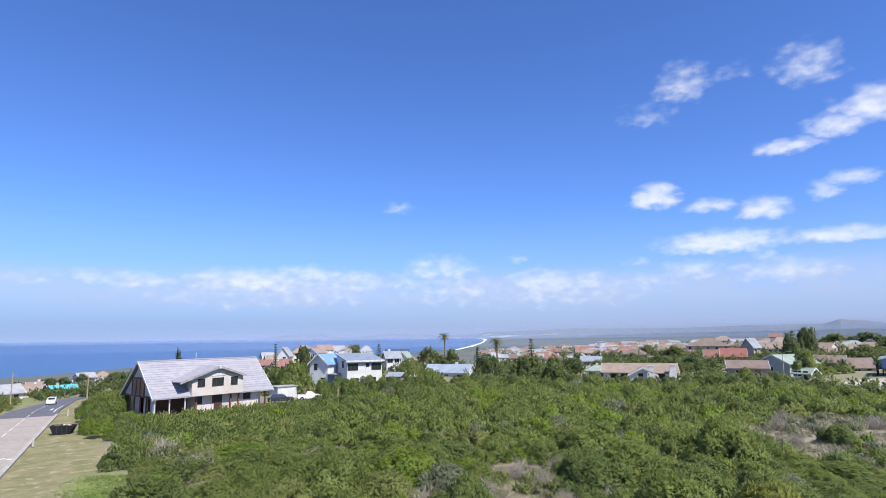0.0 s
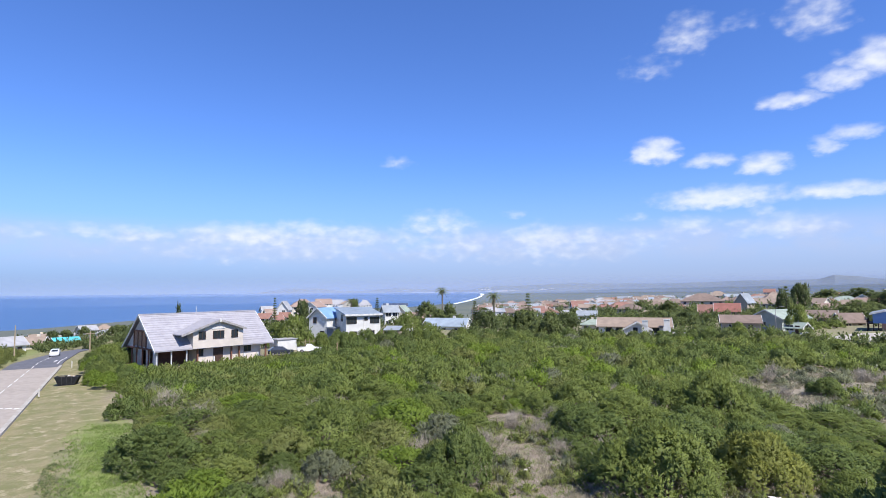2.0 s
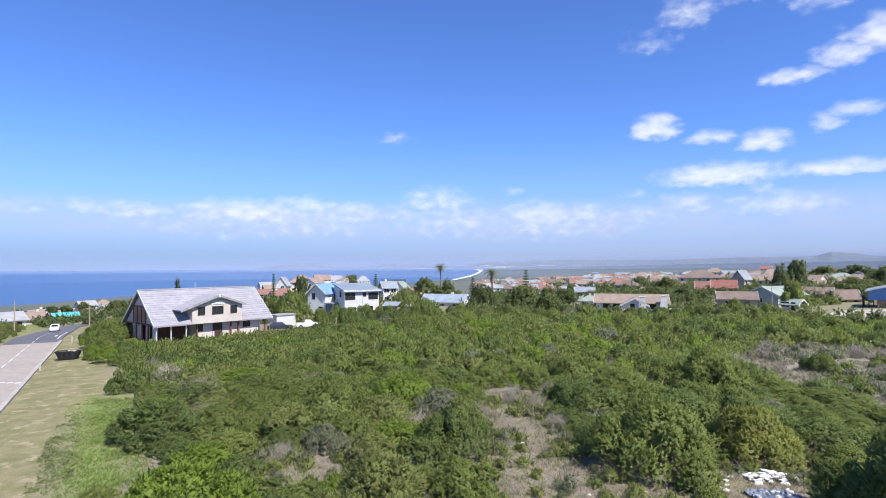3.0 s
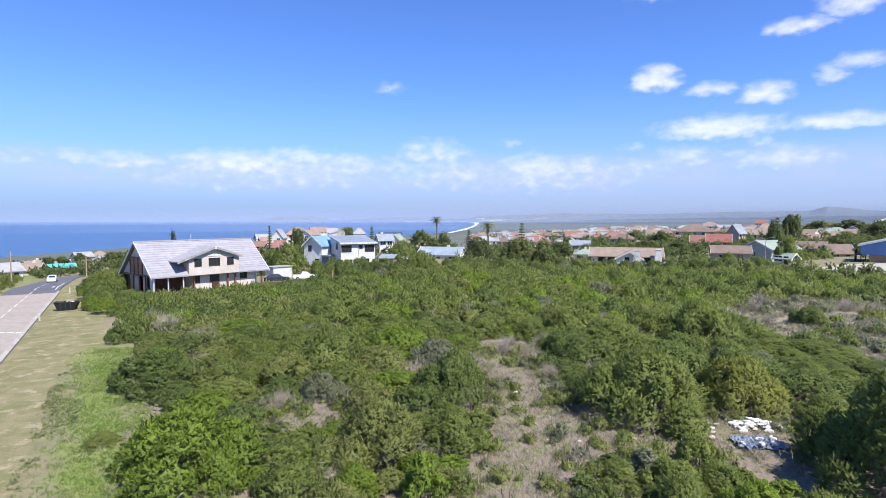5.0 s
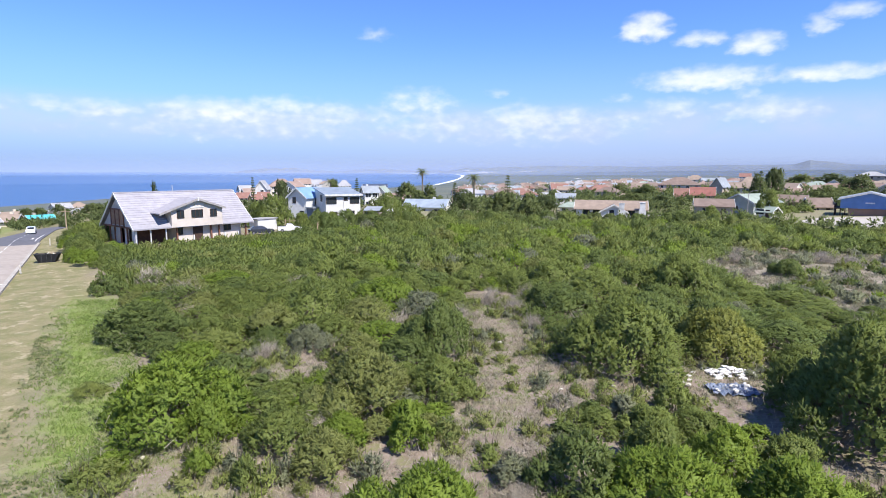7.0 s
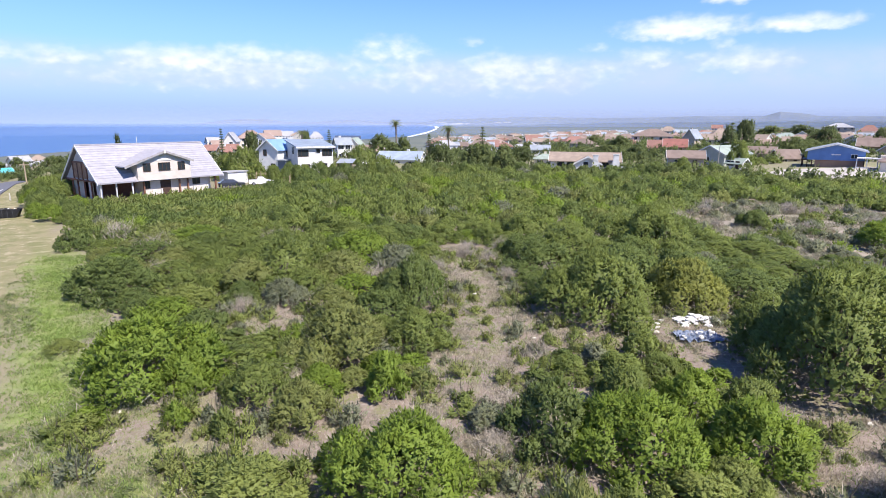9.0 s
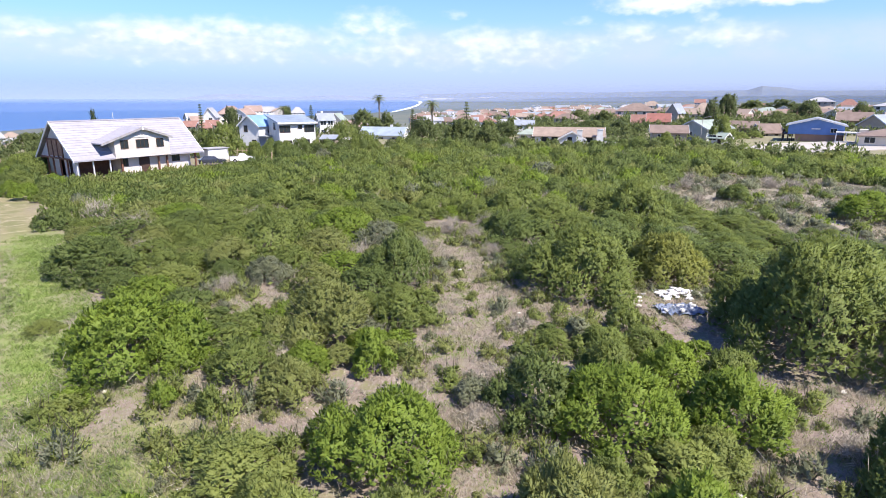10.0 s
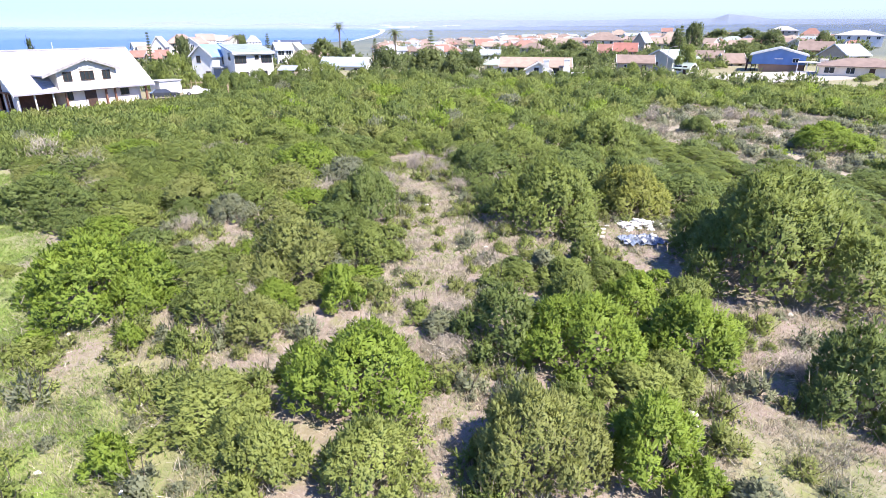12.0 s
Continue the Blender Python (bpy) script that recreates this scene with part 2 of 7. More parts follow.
def leaf_turn(way, face, own):
    """Leaves crowd to the light: their shading follows the bush and its clumps more than the single leaf."""
    n = way * (1 - own) + face * own + np.array([0.0, 0.0, 0.2])
    return (n / np.linalg.norm(n, axis=1, keepdims=True))[:, None]


def blob(bm, centre, size, rng, rough=0.25, level=2):
    """A lumpy rounded stone."""
    made = bmesh.ops.create_icosphere(bm, subdivisions=level, radius=1.0)["verts"]
    shift = Vector([rng.uniform(-9, 9) for _ in range(3)])
    for v in made:
        k = 1 + rough * noise.noise(v.co * 1.6 + shift)
        v.co = Vector((v.co.x * size[0] * k, v.co.y * size[1] * k, v.co.z * size[2] * k)) + Vector(centre)


# ------------------------------------------------------------------ lie of the land
ROAD_START, ROAD_WAY, ROAD_SIDE = np.array([-34.7, 44.1]), np.array([-0.492, 0.8706]), np.array([0.8706, 0.492])
LAND_AZ = [-180, -60, -38, -20, -6, 0.4, 1.8, 3, 10, 20, 32, 45, 90, 180]
LAND_R = [0, 60, 110, 170, 260, 420, 700, 1000, 1600, 5000]
LAND_Z = [
    [0, 0, 0, 0, 0, 0, 0, -4, -12, -16], [0, -0.5, -2, -5, -9, -15, -22, -24, -24, -24], [0, 0, 0, -3.2, -8, -14, -22, -24, -24, -24],
    [0, 0, 0, -1, -2.5, -5, -18, -24, -24, -24], [0, 0, 0, 0, -1.5, -4, -13, -20, -24, -24],
    [0, 0, 0, -0.6, -2.4, -5.2, -11, -16, -24, -24], [0, 0, 0, -0.8, -2.7, -5.6, -10.5, -15.8, -18.5, -24],
    [0, 0, 0, -1, -3, -6, -10, -16.2, -16.5, -17.5],
    [0, 0, 0, -1, -3.5, -6, -8, -14, -15.5, -16], [0, 0, 0, -0.5, -1.5, -2, -3, -9, -14, -15], [0, 0, 0.3, 0.3, 0, 0, -1, -6, -13, -14],
    [0, 0, 0.5, 1, 1, 1, 0, -5, -12, -14],
]
LAND_Z += [LAND_Z[-1], LAND_Z[0]]
SEA_LEVEL = -17.0


def land(x, y):
    """Height of the ground, for arrays."""
    x, y = np.asarray(x, float), np.asarray(y, float)
    r, az = np.hypot(x, y), np.degrees(np.arctan2(x, y))
    rows = np.stack([np.interp(r, LAND_R, row) for row in LAND_Z])
    k = np.clip(np.searchsorted(LAND_AZ, az) - 1, 0, len(LAND_AZ) - 2)
    lo, hi = np.take(LAND_AZ, k), np.take(LAND_AZ, k + 1)
    f = (az - lo) / (hi - lo)
    f = f * f * (3 - 2 * f)
    flat = rows.reshape(len(LAND_AZ), -1)
    pick = np.arange(flat.shape[1])
    kk, ff = np.ravel(k), np.ravel(f)
    return (flat[kk, pick] * (1 - ff) + flat[kk + 1, pick] * ff).reshape(x.shape)


def land_at(x, y):
    return float(land(np.array([x]), np.array([y]))[0])


# bare paths and clearings in the scrub: runs of (x, y, half width)
CLEARINGS = [
    [(4.6, 50, 0.8), (5.0, 42, 1.5), (5.0, 36, 1.7), (4.6, 29, 1.8), (3.6, 24, 1.5), (1.6, 19.5, 1.0), (2.8, 16, 0.6), (2.2, 12, 0.7), (1.2, 7, 0.8)],
    [(5, 27.5, 1.6), (9, 27.2, 1.6), (13.5, 28, 1.9), (16.5, 29.5, 1.7)],
    [(24, 20, 0.8), (18, 18.0, 0.9), (14.6, 16.2, 1.2), (12, 13, 1.3), (10.4, 10, 1.5)],
    [(-10.5, 20.5, 1.1), (-7.2, 17.0, 1.5), (-3.2, 17.8, 0.7)],
    [(-9, 17.5, 1.8), (-7.5, 13, 2.4), (-7, 8, 2.5)],
    [(-11, 33, 0.8), (-7.0, 30, 1.1)],
    [(13, 9, 1.6), (17, 15.5, 0.8)],
]


def runs_gap(x, y, runs):
    """Distance from the runs' edges (negative inside), for arrays."""
    best = np.full(np.shape(x), 1e9)
    for run in runs:
        for (x0, y0, w0), (x1, y1, w1) in zip(run, run[1:]):
            f = np.clip(((x - x0) * (x1 - x0) + (y - y0) * (y1 - y0)) / ((x1 - x0) ** 2 + (y1 - y0) ** 2), 0, 1)
            best = np.minimum(best, np.hypot(x - x0 - f * (x1 - x0), y - y0 - f * (y1 - y0)) - (w0 + f * (w1 - w0)))
    return best


def road_frame(x, y):
    dx, dy = x - ROAD_START[0], y - ROAD_START[1]
    return dx * ROAD_WAY[0] + dy * ROAD_WAY[1], dx * ROAD_SIDE[0] + dy * ROAD_SIDE[1]


def soft_step(v, lo, hi):
    f = np.clip((v - lo) / (hi - lo), 0, 1)
    return f * f * (3 - 2 * f)


def ground_material():
    m = bpy.data.materials.new("scrub_ground")
    m.use_nodes = True
    tree = m.node_tree
    bsdf = tree.nodes["Principled BSDF"]
    coord = tree.nodes.new("ShaderNodeTexCoord").outputs["Object"]

    def noise_at(scale, det=5.0):
        n = tree.nodes.new("ShaderNodeTexNoise")
        n.inputs["Scale"].default_value, n.inputs["Detail"].default_value = scale, det
        n.inputs["Roughness"].default_value = 0.62
        tree.links.new(coord, n.inputs["Vector"])
        return n.outputs["Fac"]

    def mask(name):
        n = tree.nodes.new("ShaderNodeAttribute")
        n.attribute_name = name
        return n.outputs["Fac"]

    soil = blend(tree, ramp(tree, noise_at(1.1), 0.38, 0.62), (0.235, 0.180, 0.150), (0.200, 0.163, 0.120))
    soil = blend(tree, ramp(tree, noise_at(7.0), 0.42, 0.66), soil, (0.290, 0.245, 0.205))
    soil = blend(tree, calc(tree, "MULTIPLY", ramp(tree, noise_at(14.0, 3.0), 0.56, 0.68), 0.8), soil, (0.10, 0.08, 0.062))
    tufts = calc(tree, "MULTIPLY", ramp(tree, noise_at(0.8), 0.47, 0.62), ramp(tree, noise_at(6.0), 0.34, 0.60))
    soil = blend(tree, calc(tree, "MULTIPLY", tufts, 0.85), soil, (0.190, 0.195, 0.085))
    verge = blend(tree, ramp(tree, noise_at(0.5), 0.40, 0.62), (0.255, 0.225, 0.125), (0.175, 0.178, 0.078))
    verge = blend(tree, calc(tree, "MULTIPLY", ramp(tree, noise_at(0.8, 5.0), 0.53, 0.65), 0.6), verge, (0.44, 0.37, 0.25))
    verge = blend(tree, ramp(tree, noise_at(11.0), 0.45, 0.75), verge, (0.16, 0.135, 0.07))
    lawn = blend(tree, ramp(tree, noise_at(0.7), 0.38, 0.62), (0.180, 0.240, 0.058), (0.230, 0.245, 0.095))
    lawn = blend(tree, ramp(tree, noise_at(9.0), 0.45, 0.72), lawn, (0.120, 0.165, 0.045))
    sand = blend(tree, ramp(tree, noise_at(0.9), 0.38, 0.64), (0.300, 0.255, 0.205), (0.205, 0.185, 0.130))
    # far ground: greyed green with distance haze put into the colour
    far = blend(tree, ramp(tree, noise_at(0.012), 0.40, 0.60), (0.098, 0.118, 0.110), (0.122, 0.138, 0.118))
    col = blend(tree, mask("verge"), soil, verge)
    col = blend(tree, mask("lawn"), col, lawn)
    col = blend(tree, mask("sand"), col, sand)
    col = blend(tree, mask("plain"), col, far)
    tree.links.new(col, bsdf.inputs["Base Color"])
    bsdf.inputs["Roughness"].default_value, bsdf.inputs["Specular IOR Level"].default_value = 0.95, 0.15
    b = tree.nodes.new("ShaderNodeBump")
    b.inputs["Strength"].default_value, b.inputs["Distance"].default_value = 0.7, 0.08
    tree.links.new(calc(tree, "ADD", noise_at(6.0), calc(tree, "MULTIPLY", noise_at(25.0), 0.4)), b.inputs["Height"])
    tree.links.new(b.outputs[0], bsdf.inputs["Normal"])
    return m


def make_ground():
    """One sheet from under the camera to the horizon, as rings round it."""
    radii = np.concatenate([[0.0], np.geomspace(1.5, 60, 110), np.geomspace(60, 4950, 90)[1:]])
    turns = np.radians(np.arange(-180, 180, 0.9))
    rr, aa = np.meshgrid(radii[1:], turns, indexing="ij")
    x, y = rr * np.sin(aa), rr * np.cos(aa)
    z = land(x, y)
    s, c = road_frame(x, y)
    wave = np.array([noise.noise((px * 0.35, py * 0.35, 0)) + 0.5 * noise.noise((px * 1.1, py * 1.1, 4)) for px, py in zip(x.ravel(), y.ravel())]).reshape(x.shape)
    on_road = soft_step(np.abs(c + 3.5), 7.0, 4.5)
    z = z + wave * 0.10 * (1 - on_road) * soft_step(rr, 400, 120) - 0.10 * on_road
    verge = soft_step(c + wave - 2.4 * soft_step(s, -8, 3), 6.0, 4.0) * soft_step(c, -30, -9) * soft_step(rr, 300, 150)
    lawn = soft_step(c + 1.5 * wave, 4.6, 6.6) * soft_step(c + 2.0 * wave, 10.2, 7.6) * soft_step(s, 6, -4)
    near_green = soft_step(np.hypot((x + 8.5) / 5.5, (y - 12) / 9) + 0.4 * wave, 1.2, 0.5) + soft_step(np.hypot((x - 11) / 3.2, (y - 9) / 3.5) + 0.4 * wave, 1.2, 0.5)
    lawn = np.maximum(lawn, 0.38 * np.clip(near_green, 0, 1))
    verge = np.maximum(verge, 0.65 * soft_step(np.hypot((x + 7.5) / 5.5, (y - 12) / 8) + 0.5 * wave, 1.2, 0.4))
    lawn = np.maximum(lawn, 0.8 * soft_step(c, -7.0, -9.5) * soft_step(rr, 300, 120))
    sand = soft_step(np.hypot((x - 46) / 16, (y - 57) / 18) + 0.35 * wave, 1.1, 0.7)
    sand = np.maximum(sand, soft_step(np.hypot((x - 36) / 6.5, (y - 43) / 7.5) + 0.35 * wave, 1.1, 0.6))
    # distance mask that fades the ground into the haze-greyed far colour
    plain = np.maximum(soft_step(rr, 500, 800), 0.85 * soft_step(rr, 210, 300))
    lawn = np.maximum(lawn, 0.4 * soft_step(rr, 98, 118) * soft_step(np.abs(c + 3.0), 8, 14) * np.clip(0.8 + 0.5 * wave, 0, 1))
    grid_r, grid_t = x.shape
    verts = np.concatenate([[[0, 0, 0]], np.stack([x, y, z], -1).reshape(-1, 3)])
    faces = [(0, 1 + (j + 1) % grid_t, 1 + j) for j in range(grid_t)]
    for i in range(grid_r - 1):
        a0, b0 = 1 + i * grid_t, 1 + (i + 1) * grid_t
        faces += [(a0 + j, a0 + (j + 1) % grid_t, b0 + (j + 1) % grid_t, b0 + j) for j in range(grid_t)]
    mesh = bpy.data.meshes.new("ground")
    mesh.from_pydata(verts.tolist(), [], faces)
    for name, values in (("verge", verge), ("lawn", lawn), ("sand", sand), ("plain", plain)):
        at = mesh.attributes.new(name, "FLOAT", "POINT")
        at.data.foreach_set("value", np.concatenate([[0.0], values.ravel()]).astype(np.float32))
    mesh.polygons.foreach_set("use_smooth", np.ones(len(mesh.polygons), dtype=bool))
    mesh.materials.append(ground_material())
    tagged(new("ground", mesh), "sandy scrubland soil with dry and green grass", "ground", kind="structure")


make_ground()


def make_sea():
    m = bpy.data.materials.new("sea_water")
    m.use_nodes = True
    tree = m.node_tree
    bsdf = tree.nodes["Principled BSDF"]
    coord = tree.nodes.new("ShaderNodeTexCoord").outputs["Object"]
    n = tree.nodes.new("ShaderNodeTexNoise")
    n.inputs["Scale"].default_value, n.inputs["Detail"].default_value = 0.006, 6
    tree.links.new(coord, n.inputs["Vector"])
    tree.links.new(blend(tree, ramp(tree, n.outputs["Fac"], 0.35, 0.65), (0.022, 0.068, 0.170), (0.029, 0.078, 0.190)), bsdf.inputs["Base Color"])
    bsdf.inputs["Roughness"].default_value, bsdf.inputs["Specular IOR Level"].default_value = 0.28, 0.5
    w = tree.nodes.new("ShaderNodeTexNoise")
    w.inputs["Scale"].default_value, w.inputs["Detail"].default_value = 0.25, 8
    tree.links.new(coord, w.inputs["Vector"])
    b = tree.nodes.new("ShaderNodeBump")
    b.inputs["Strength"].default_value, b.inputs["Distance"].default_value = 0.55, 0.6
    tree.links.new(w.outputs["Fac"], b.inputs["Height"])
    tree.links.new(b.outputs[0], bsdf.inputs["Normal"])
    bm = bmesh.new()
    turns = [radians(d) for d in range(-100, 41, 2)]
    inner = [bm.verts.new((250 * math.sin(t), 250 * math.cos(t), SEA_LEVEL)) for t in turns]
    outer = [bm.verts.new((4940 * math.sin(t), 4940 * math.cos(t), SEA_LEVEL)) for t in turns]
    for k in range(len(turns) - 1):
        bm.faces.new((inner[k], inner[k + 1], outer[k + 1], outer[k]))
    tagged(part("water", bm, m), "deep blue open sea under a clear sky", "sea", kind="structure")


make_sea()

# hill base colour is shifted to blue-grey to imitate distance haze
FAR_HILL_HAZED = make_mat("far_hill_hazed", (0.165, 0.195, 0.235), (0.185, 0.210, 0.235), rough=1.0, size=0.004, spec=0.0, stain=0.3)
# the plain's green is greyed and blued in the colour, as haze would
FAR_PLAIN_HAZED = make_mat("far_plain_hazed", (0.105, 0.128, 0.130), (0.130, 0.145, 0.138), rough=1.0, size=0.01, spec=0.0, stain=0.4)
DUNE = make_mat("dune_sand", (0.60, 0.59, 0.57), (0.46, 0.46, 0.45), rough=0.95, size=0.02, spec=0.1)
SURF = make_mat("surf_foam", (0.85, 0.88, 0.90), (0.75, 0.80, 0.84), rough=0.7, size=0.05, spec=0.2)


def ridge_line(name, r, profile, base, material, label, seed, wobble):
    """Far high ground: a crest of (azimuth, height) seen across the plain, with slopes fore and aft."""
    bm = bmesh.new()
    azs = np.arange(profile[0][0], profile[-1][0] + 0.01, 0.25)
    hs = np.interp(azs, [p[0] for p in profile], [p[1] for p in profile])
    rows = []
    for az, h in zip(azs, hs):
        h = base + (h - base) * (1 + wobble * noise.noise((az * 0.9, seed, 0))) + wobble * 1.2 * noise.noise((az * 3.1, seed, 2))
        t = radians(az)
        rows.append([bm.verts.new((q * math.sin(t), q * math.cos(t), z)) for q, z in ((r - 260, base), (r - 90, base + 0.55 * (h - base)), (r, h), (r + 60, base))])
    for a, b in zip(rows, rows[1:]):
        for k in range(3):
            bm.faces.new((a[k], b[k], b[k + 1], a[k + 1]))
    tagged(part(name, bm, material), label, "hills", kind="structure")


# far shore beyond the bay, the coastal plain and the inland hills, all in haze-tinted colours
HILL_PROFILE = [(1, -12), (2.5, 8), (3.5, 25), (6.3, 30), (9, 37), (12, 46), (16, 42), (20.5, 39), (24, 45), (27, 53), (30, 53), (32.6, 56), (33.3, 74), (33.7, 86), (34.3, 79), (35.4, 72), (36.5, 56), (38, 52), (50, 54), (60, 30)]
ridge_line("backdrop_shore", 4780, [(-19.2, -17), (-18.4, -8), (-16, 18), (-13.2, 23), (-11, 1), (-9, -2), (-7.2, 9), (-5, 18), (-1.5, 4), (1, 3), (3, 8), (8, 6), (12, 2), (14, -10)], -18, FAR_HILL_HAZED, "headland across the bay painted hazy blue", 1, 0.15)
ridge_line("backdrop_hills", 4650, HILL_PROFILE, -18, FAR_HILL_HAZED, "inland hills painted hazy blue", 5, 0.04)
ridge_line("backdrop_plain", 2600, [(5, -16), (9, -9), (14, 0), (19, 5), (26, 10), (34, 15), (44, 17), (60, 4)], -17, FAR_PLAIN_HAZED, "distant coastal plain, dark green greyed by painted haze", 9, 0.2)


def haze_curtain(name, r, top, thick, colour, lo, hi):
    """Added upright sheet imitating sea haze before the far shore: pale blue, takes sun and sky light, thinning
    upwards.
    """
    m = bpy.data.materials.new("haze_sheet")
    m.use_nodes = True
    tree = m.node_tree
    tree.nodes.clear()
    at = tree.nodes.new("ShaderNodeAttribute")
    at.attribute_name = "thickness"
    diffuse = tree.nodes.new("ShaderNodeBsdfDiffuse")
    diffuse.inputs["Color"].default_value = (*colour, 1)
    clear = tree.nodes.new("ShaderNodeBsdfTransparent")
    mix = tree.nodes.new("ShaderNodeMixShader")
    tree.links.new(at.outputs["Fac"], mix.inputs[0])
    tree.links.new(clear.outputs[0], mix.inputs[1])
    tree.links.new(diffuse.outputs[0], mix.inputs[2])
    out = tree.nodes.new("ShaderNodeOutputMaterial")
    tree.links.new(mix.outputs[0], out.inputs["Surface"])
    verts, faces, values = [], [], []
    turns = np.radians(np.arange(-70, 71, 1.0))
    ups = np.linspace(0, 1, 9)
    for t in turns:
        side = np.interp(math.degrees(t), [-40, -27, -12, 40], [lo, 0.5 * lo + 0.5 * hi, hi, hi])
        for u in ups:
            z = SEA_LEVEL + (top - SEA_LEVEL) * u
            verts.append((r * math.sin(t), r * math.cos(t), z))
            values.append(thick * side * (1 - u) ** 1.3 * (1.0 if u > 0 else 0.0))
    n = len(ups)
    for k in range(len(turns) - 1):
        for j in range(n - 1):
            faces.append((k * n + j, k * n + j + 1, (k + 1) * n + j + 1, (k + 1) * n + j))
    mesh = bpy.data.meshes.new(name)
    mesh.from_pydata(verts, [], faces)
    mesh.attributes.new("thickness", "FLOAT", "POINT").data.foreach_set("value", np.array(values, np.float32))
    mesh.materials.append(m)
    tagged(new(name, mesh), "added pale blue sheet imitating sea haze before the far shore", "haze", kind="structure")


# two added tinted sheets stand in for haze over bay and plain
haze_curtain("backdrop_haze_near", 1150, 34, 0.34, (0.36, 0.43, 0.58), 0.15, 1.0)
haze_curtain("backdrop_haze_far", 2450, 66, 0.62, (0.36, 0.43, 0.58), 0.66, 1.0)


def shore_patch(name, centre_az, r0, r1, half, z, material, label, seed, wide, rise=1.5):
    """A low ragged spread of sand or foam."""
    bm = bmesh.new()
    rows = []
    for k in range(25):
        f = k / 24
        az = centre_az + (f - 0.5) * 2 * half
        fat = math.sin(math.pi * f) ** 0.6 * (0.5 + 0.5 * noise.noise((f * 6, seed, 0)) + 0.8 * abs(noise.noise((f * 17, seed, 5))))
        mid = r0 + (r1 - r0) * f + 60 * noise.noise((f * 5, seed, 3))
        t = radians(az)
        w = wide * fat + 3
        rows.append([bm.verts.new((q * math.sin(t), q * math.cos(t), zz)) for q, zz in ((mid - w, z - 1.2), (mid - 0.2 * w, z + 0.7 * rise * (0.5 + fat)), (mid + w, z + rise * fat), (mid + 1.6 * w, z - 1.2))])
    for a, b in zip(rows, rows[1:]):
        for k in range(3):
            bm.faces.new((a[k], b[k], b[k + 1], a[k + 1]))
    tagged(part(name, bm, material), label, "shore", kind="structure")


# ------------------------------------------------------------------ road, kerb and verge
ASPHALT_PALE = make_mat("worn_pale_asphalt", (0.37, 0.325, 0.28), (0.32, 0.28, 0.24), rough=0.9, size=1.5, bump=0.3, bump_size=30, spec=0.2)
ASPHALT_DARK = make_mat("dark_asphalt", (0.135, 0.135, 0.150), (0.110, 0.110, 0.120), rough=0.85, size=1.2, bump=0.3, bump_size=30, spec=0.25)
KERB = make_mat("concrete_kerb", (0.42, 0.39, 0.34), (0.34, 0.31, 0.27), rough=0.9, size=2.0, bump=0.3)
ROAD_PAINT = make_mat("road_paint", (0.72, 0.71, 0.68), (0.55, 0.54, 0.50), rough=0.8, size=3.0)


def road_point(s, c):
    """A place on the road: s along it, c across (0 at the kerb), with its bend beyond the hilltop."""
    if s <= 82:
        p = ROAD_START + s * ROAD_WAY + c * ROAD_SIDE
    else:
        bend = min((s - 82) / 38.0, 1.6)
        rad = 38.0
        mid = ROAD_START + 82 * ROAD_WAY + rad * ROAD_SIDE
        way = -ROAD_SIDE * math.cos(bend) + ROAD_WAY * math.sin(bend)
        p = mid + (rad - c) * way
        p = p + max(0, s - 82 - 38.0 * 1.6) * (ROAD_WAY * math.cos(bend) + ROAD_SIDE * math.sin(bend))
    return float(p[0]), float(p[1])


def strip(bm, s0, s1, c0, c1, lift, step=2.0, thick=0.0, narrowing=0.0):
    """A band along the road."""
    n = max(1, int(abs(s1 - s0) / step))
    rows = []
    for k in range(n + 1):
        s = s0 + (s1 - s0) * k / n
        row = []
        narrow = narrowing * min(max((s - 58) / 26, 0), 1)
        for c in (c0 + narrow, c1):
            x, y = road_point(s, c)
            row.append(bm.verts.new((x, y, land_at(x, y) + lift)))
        if thick:
            for c in (c1, c0 + narrow):
                x, y = road_point(s, c)
                row.append(bm.verts.new((x, y, land_at(x, y) + lift - thick)))
        rows.append(row)
    for a, b in zip(rows, rows[1:]):
        if thick:
            for k in range(4):
                bm.faces.new((a[k], a[(k + 1) % 4], b[(k + 1) % 4], b[k]))
        else:
            bm.faces.new((a[0], a[1], b[1], b[0]))
    if thick:
        bm.faces.new(rows[0][::-1])
        bm.faces.new(rows[-1])


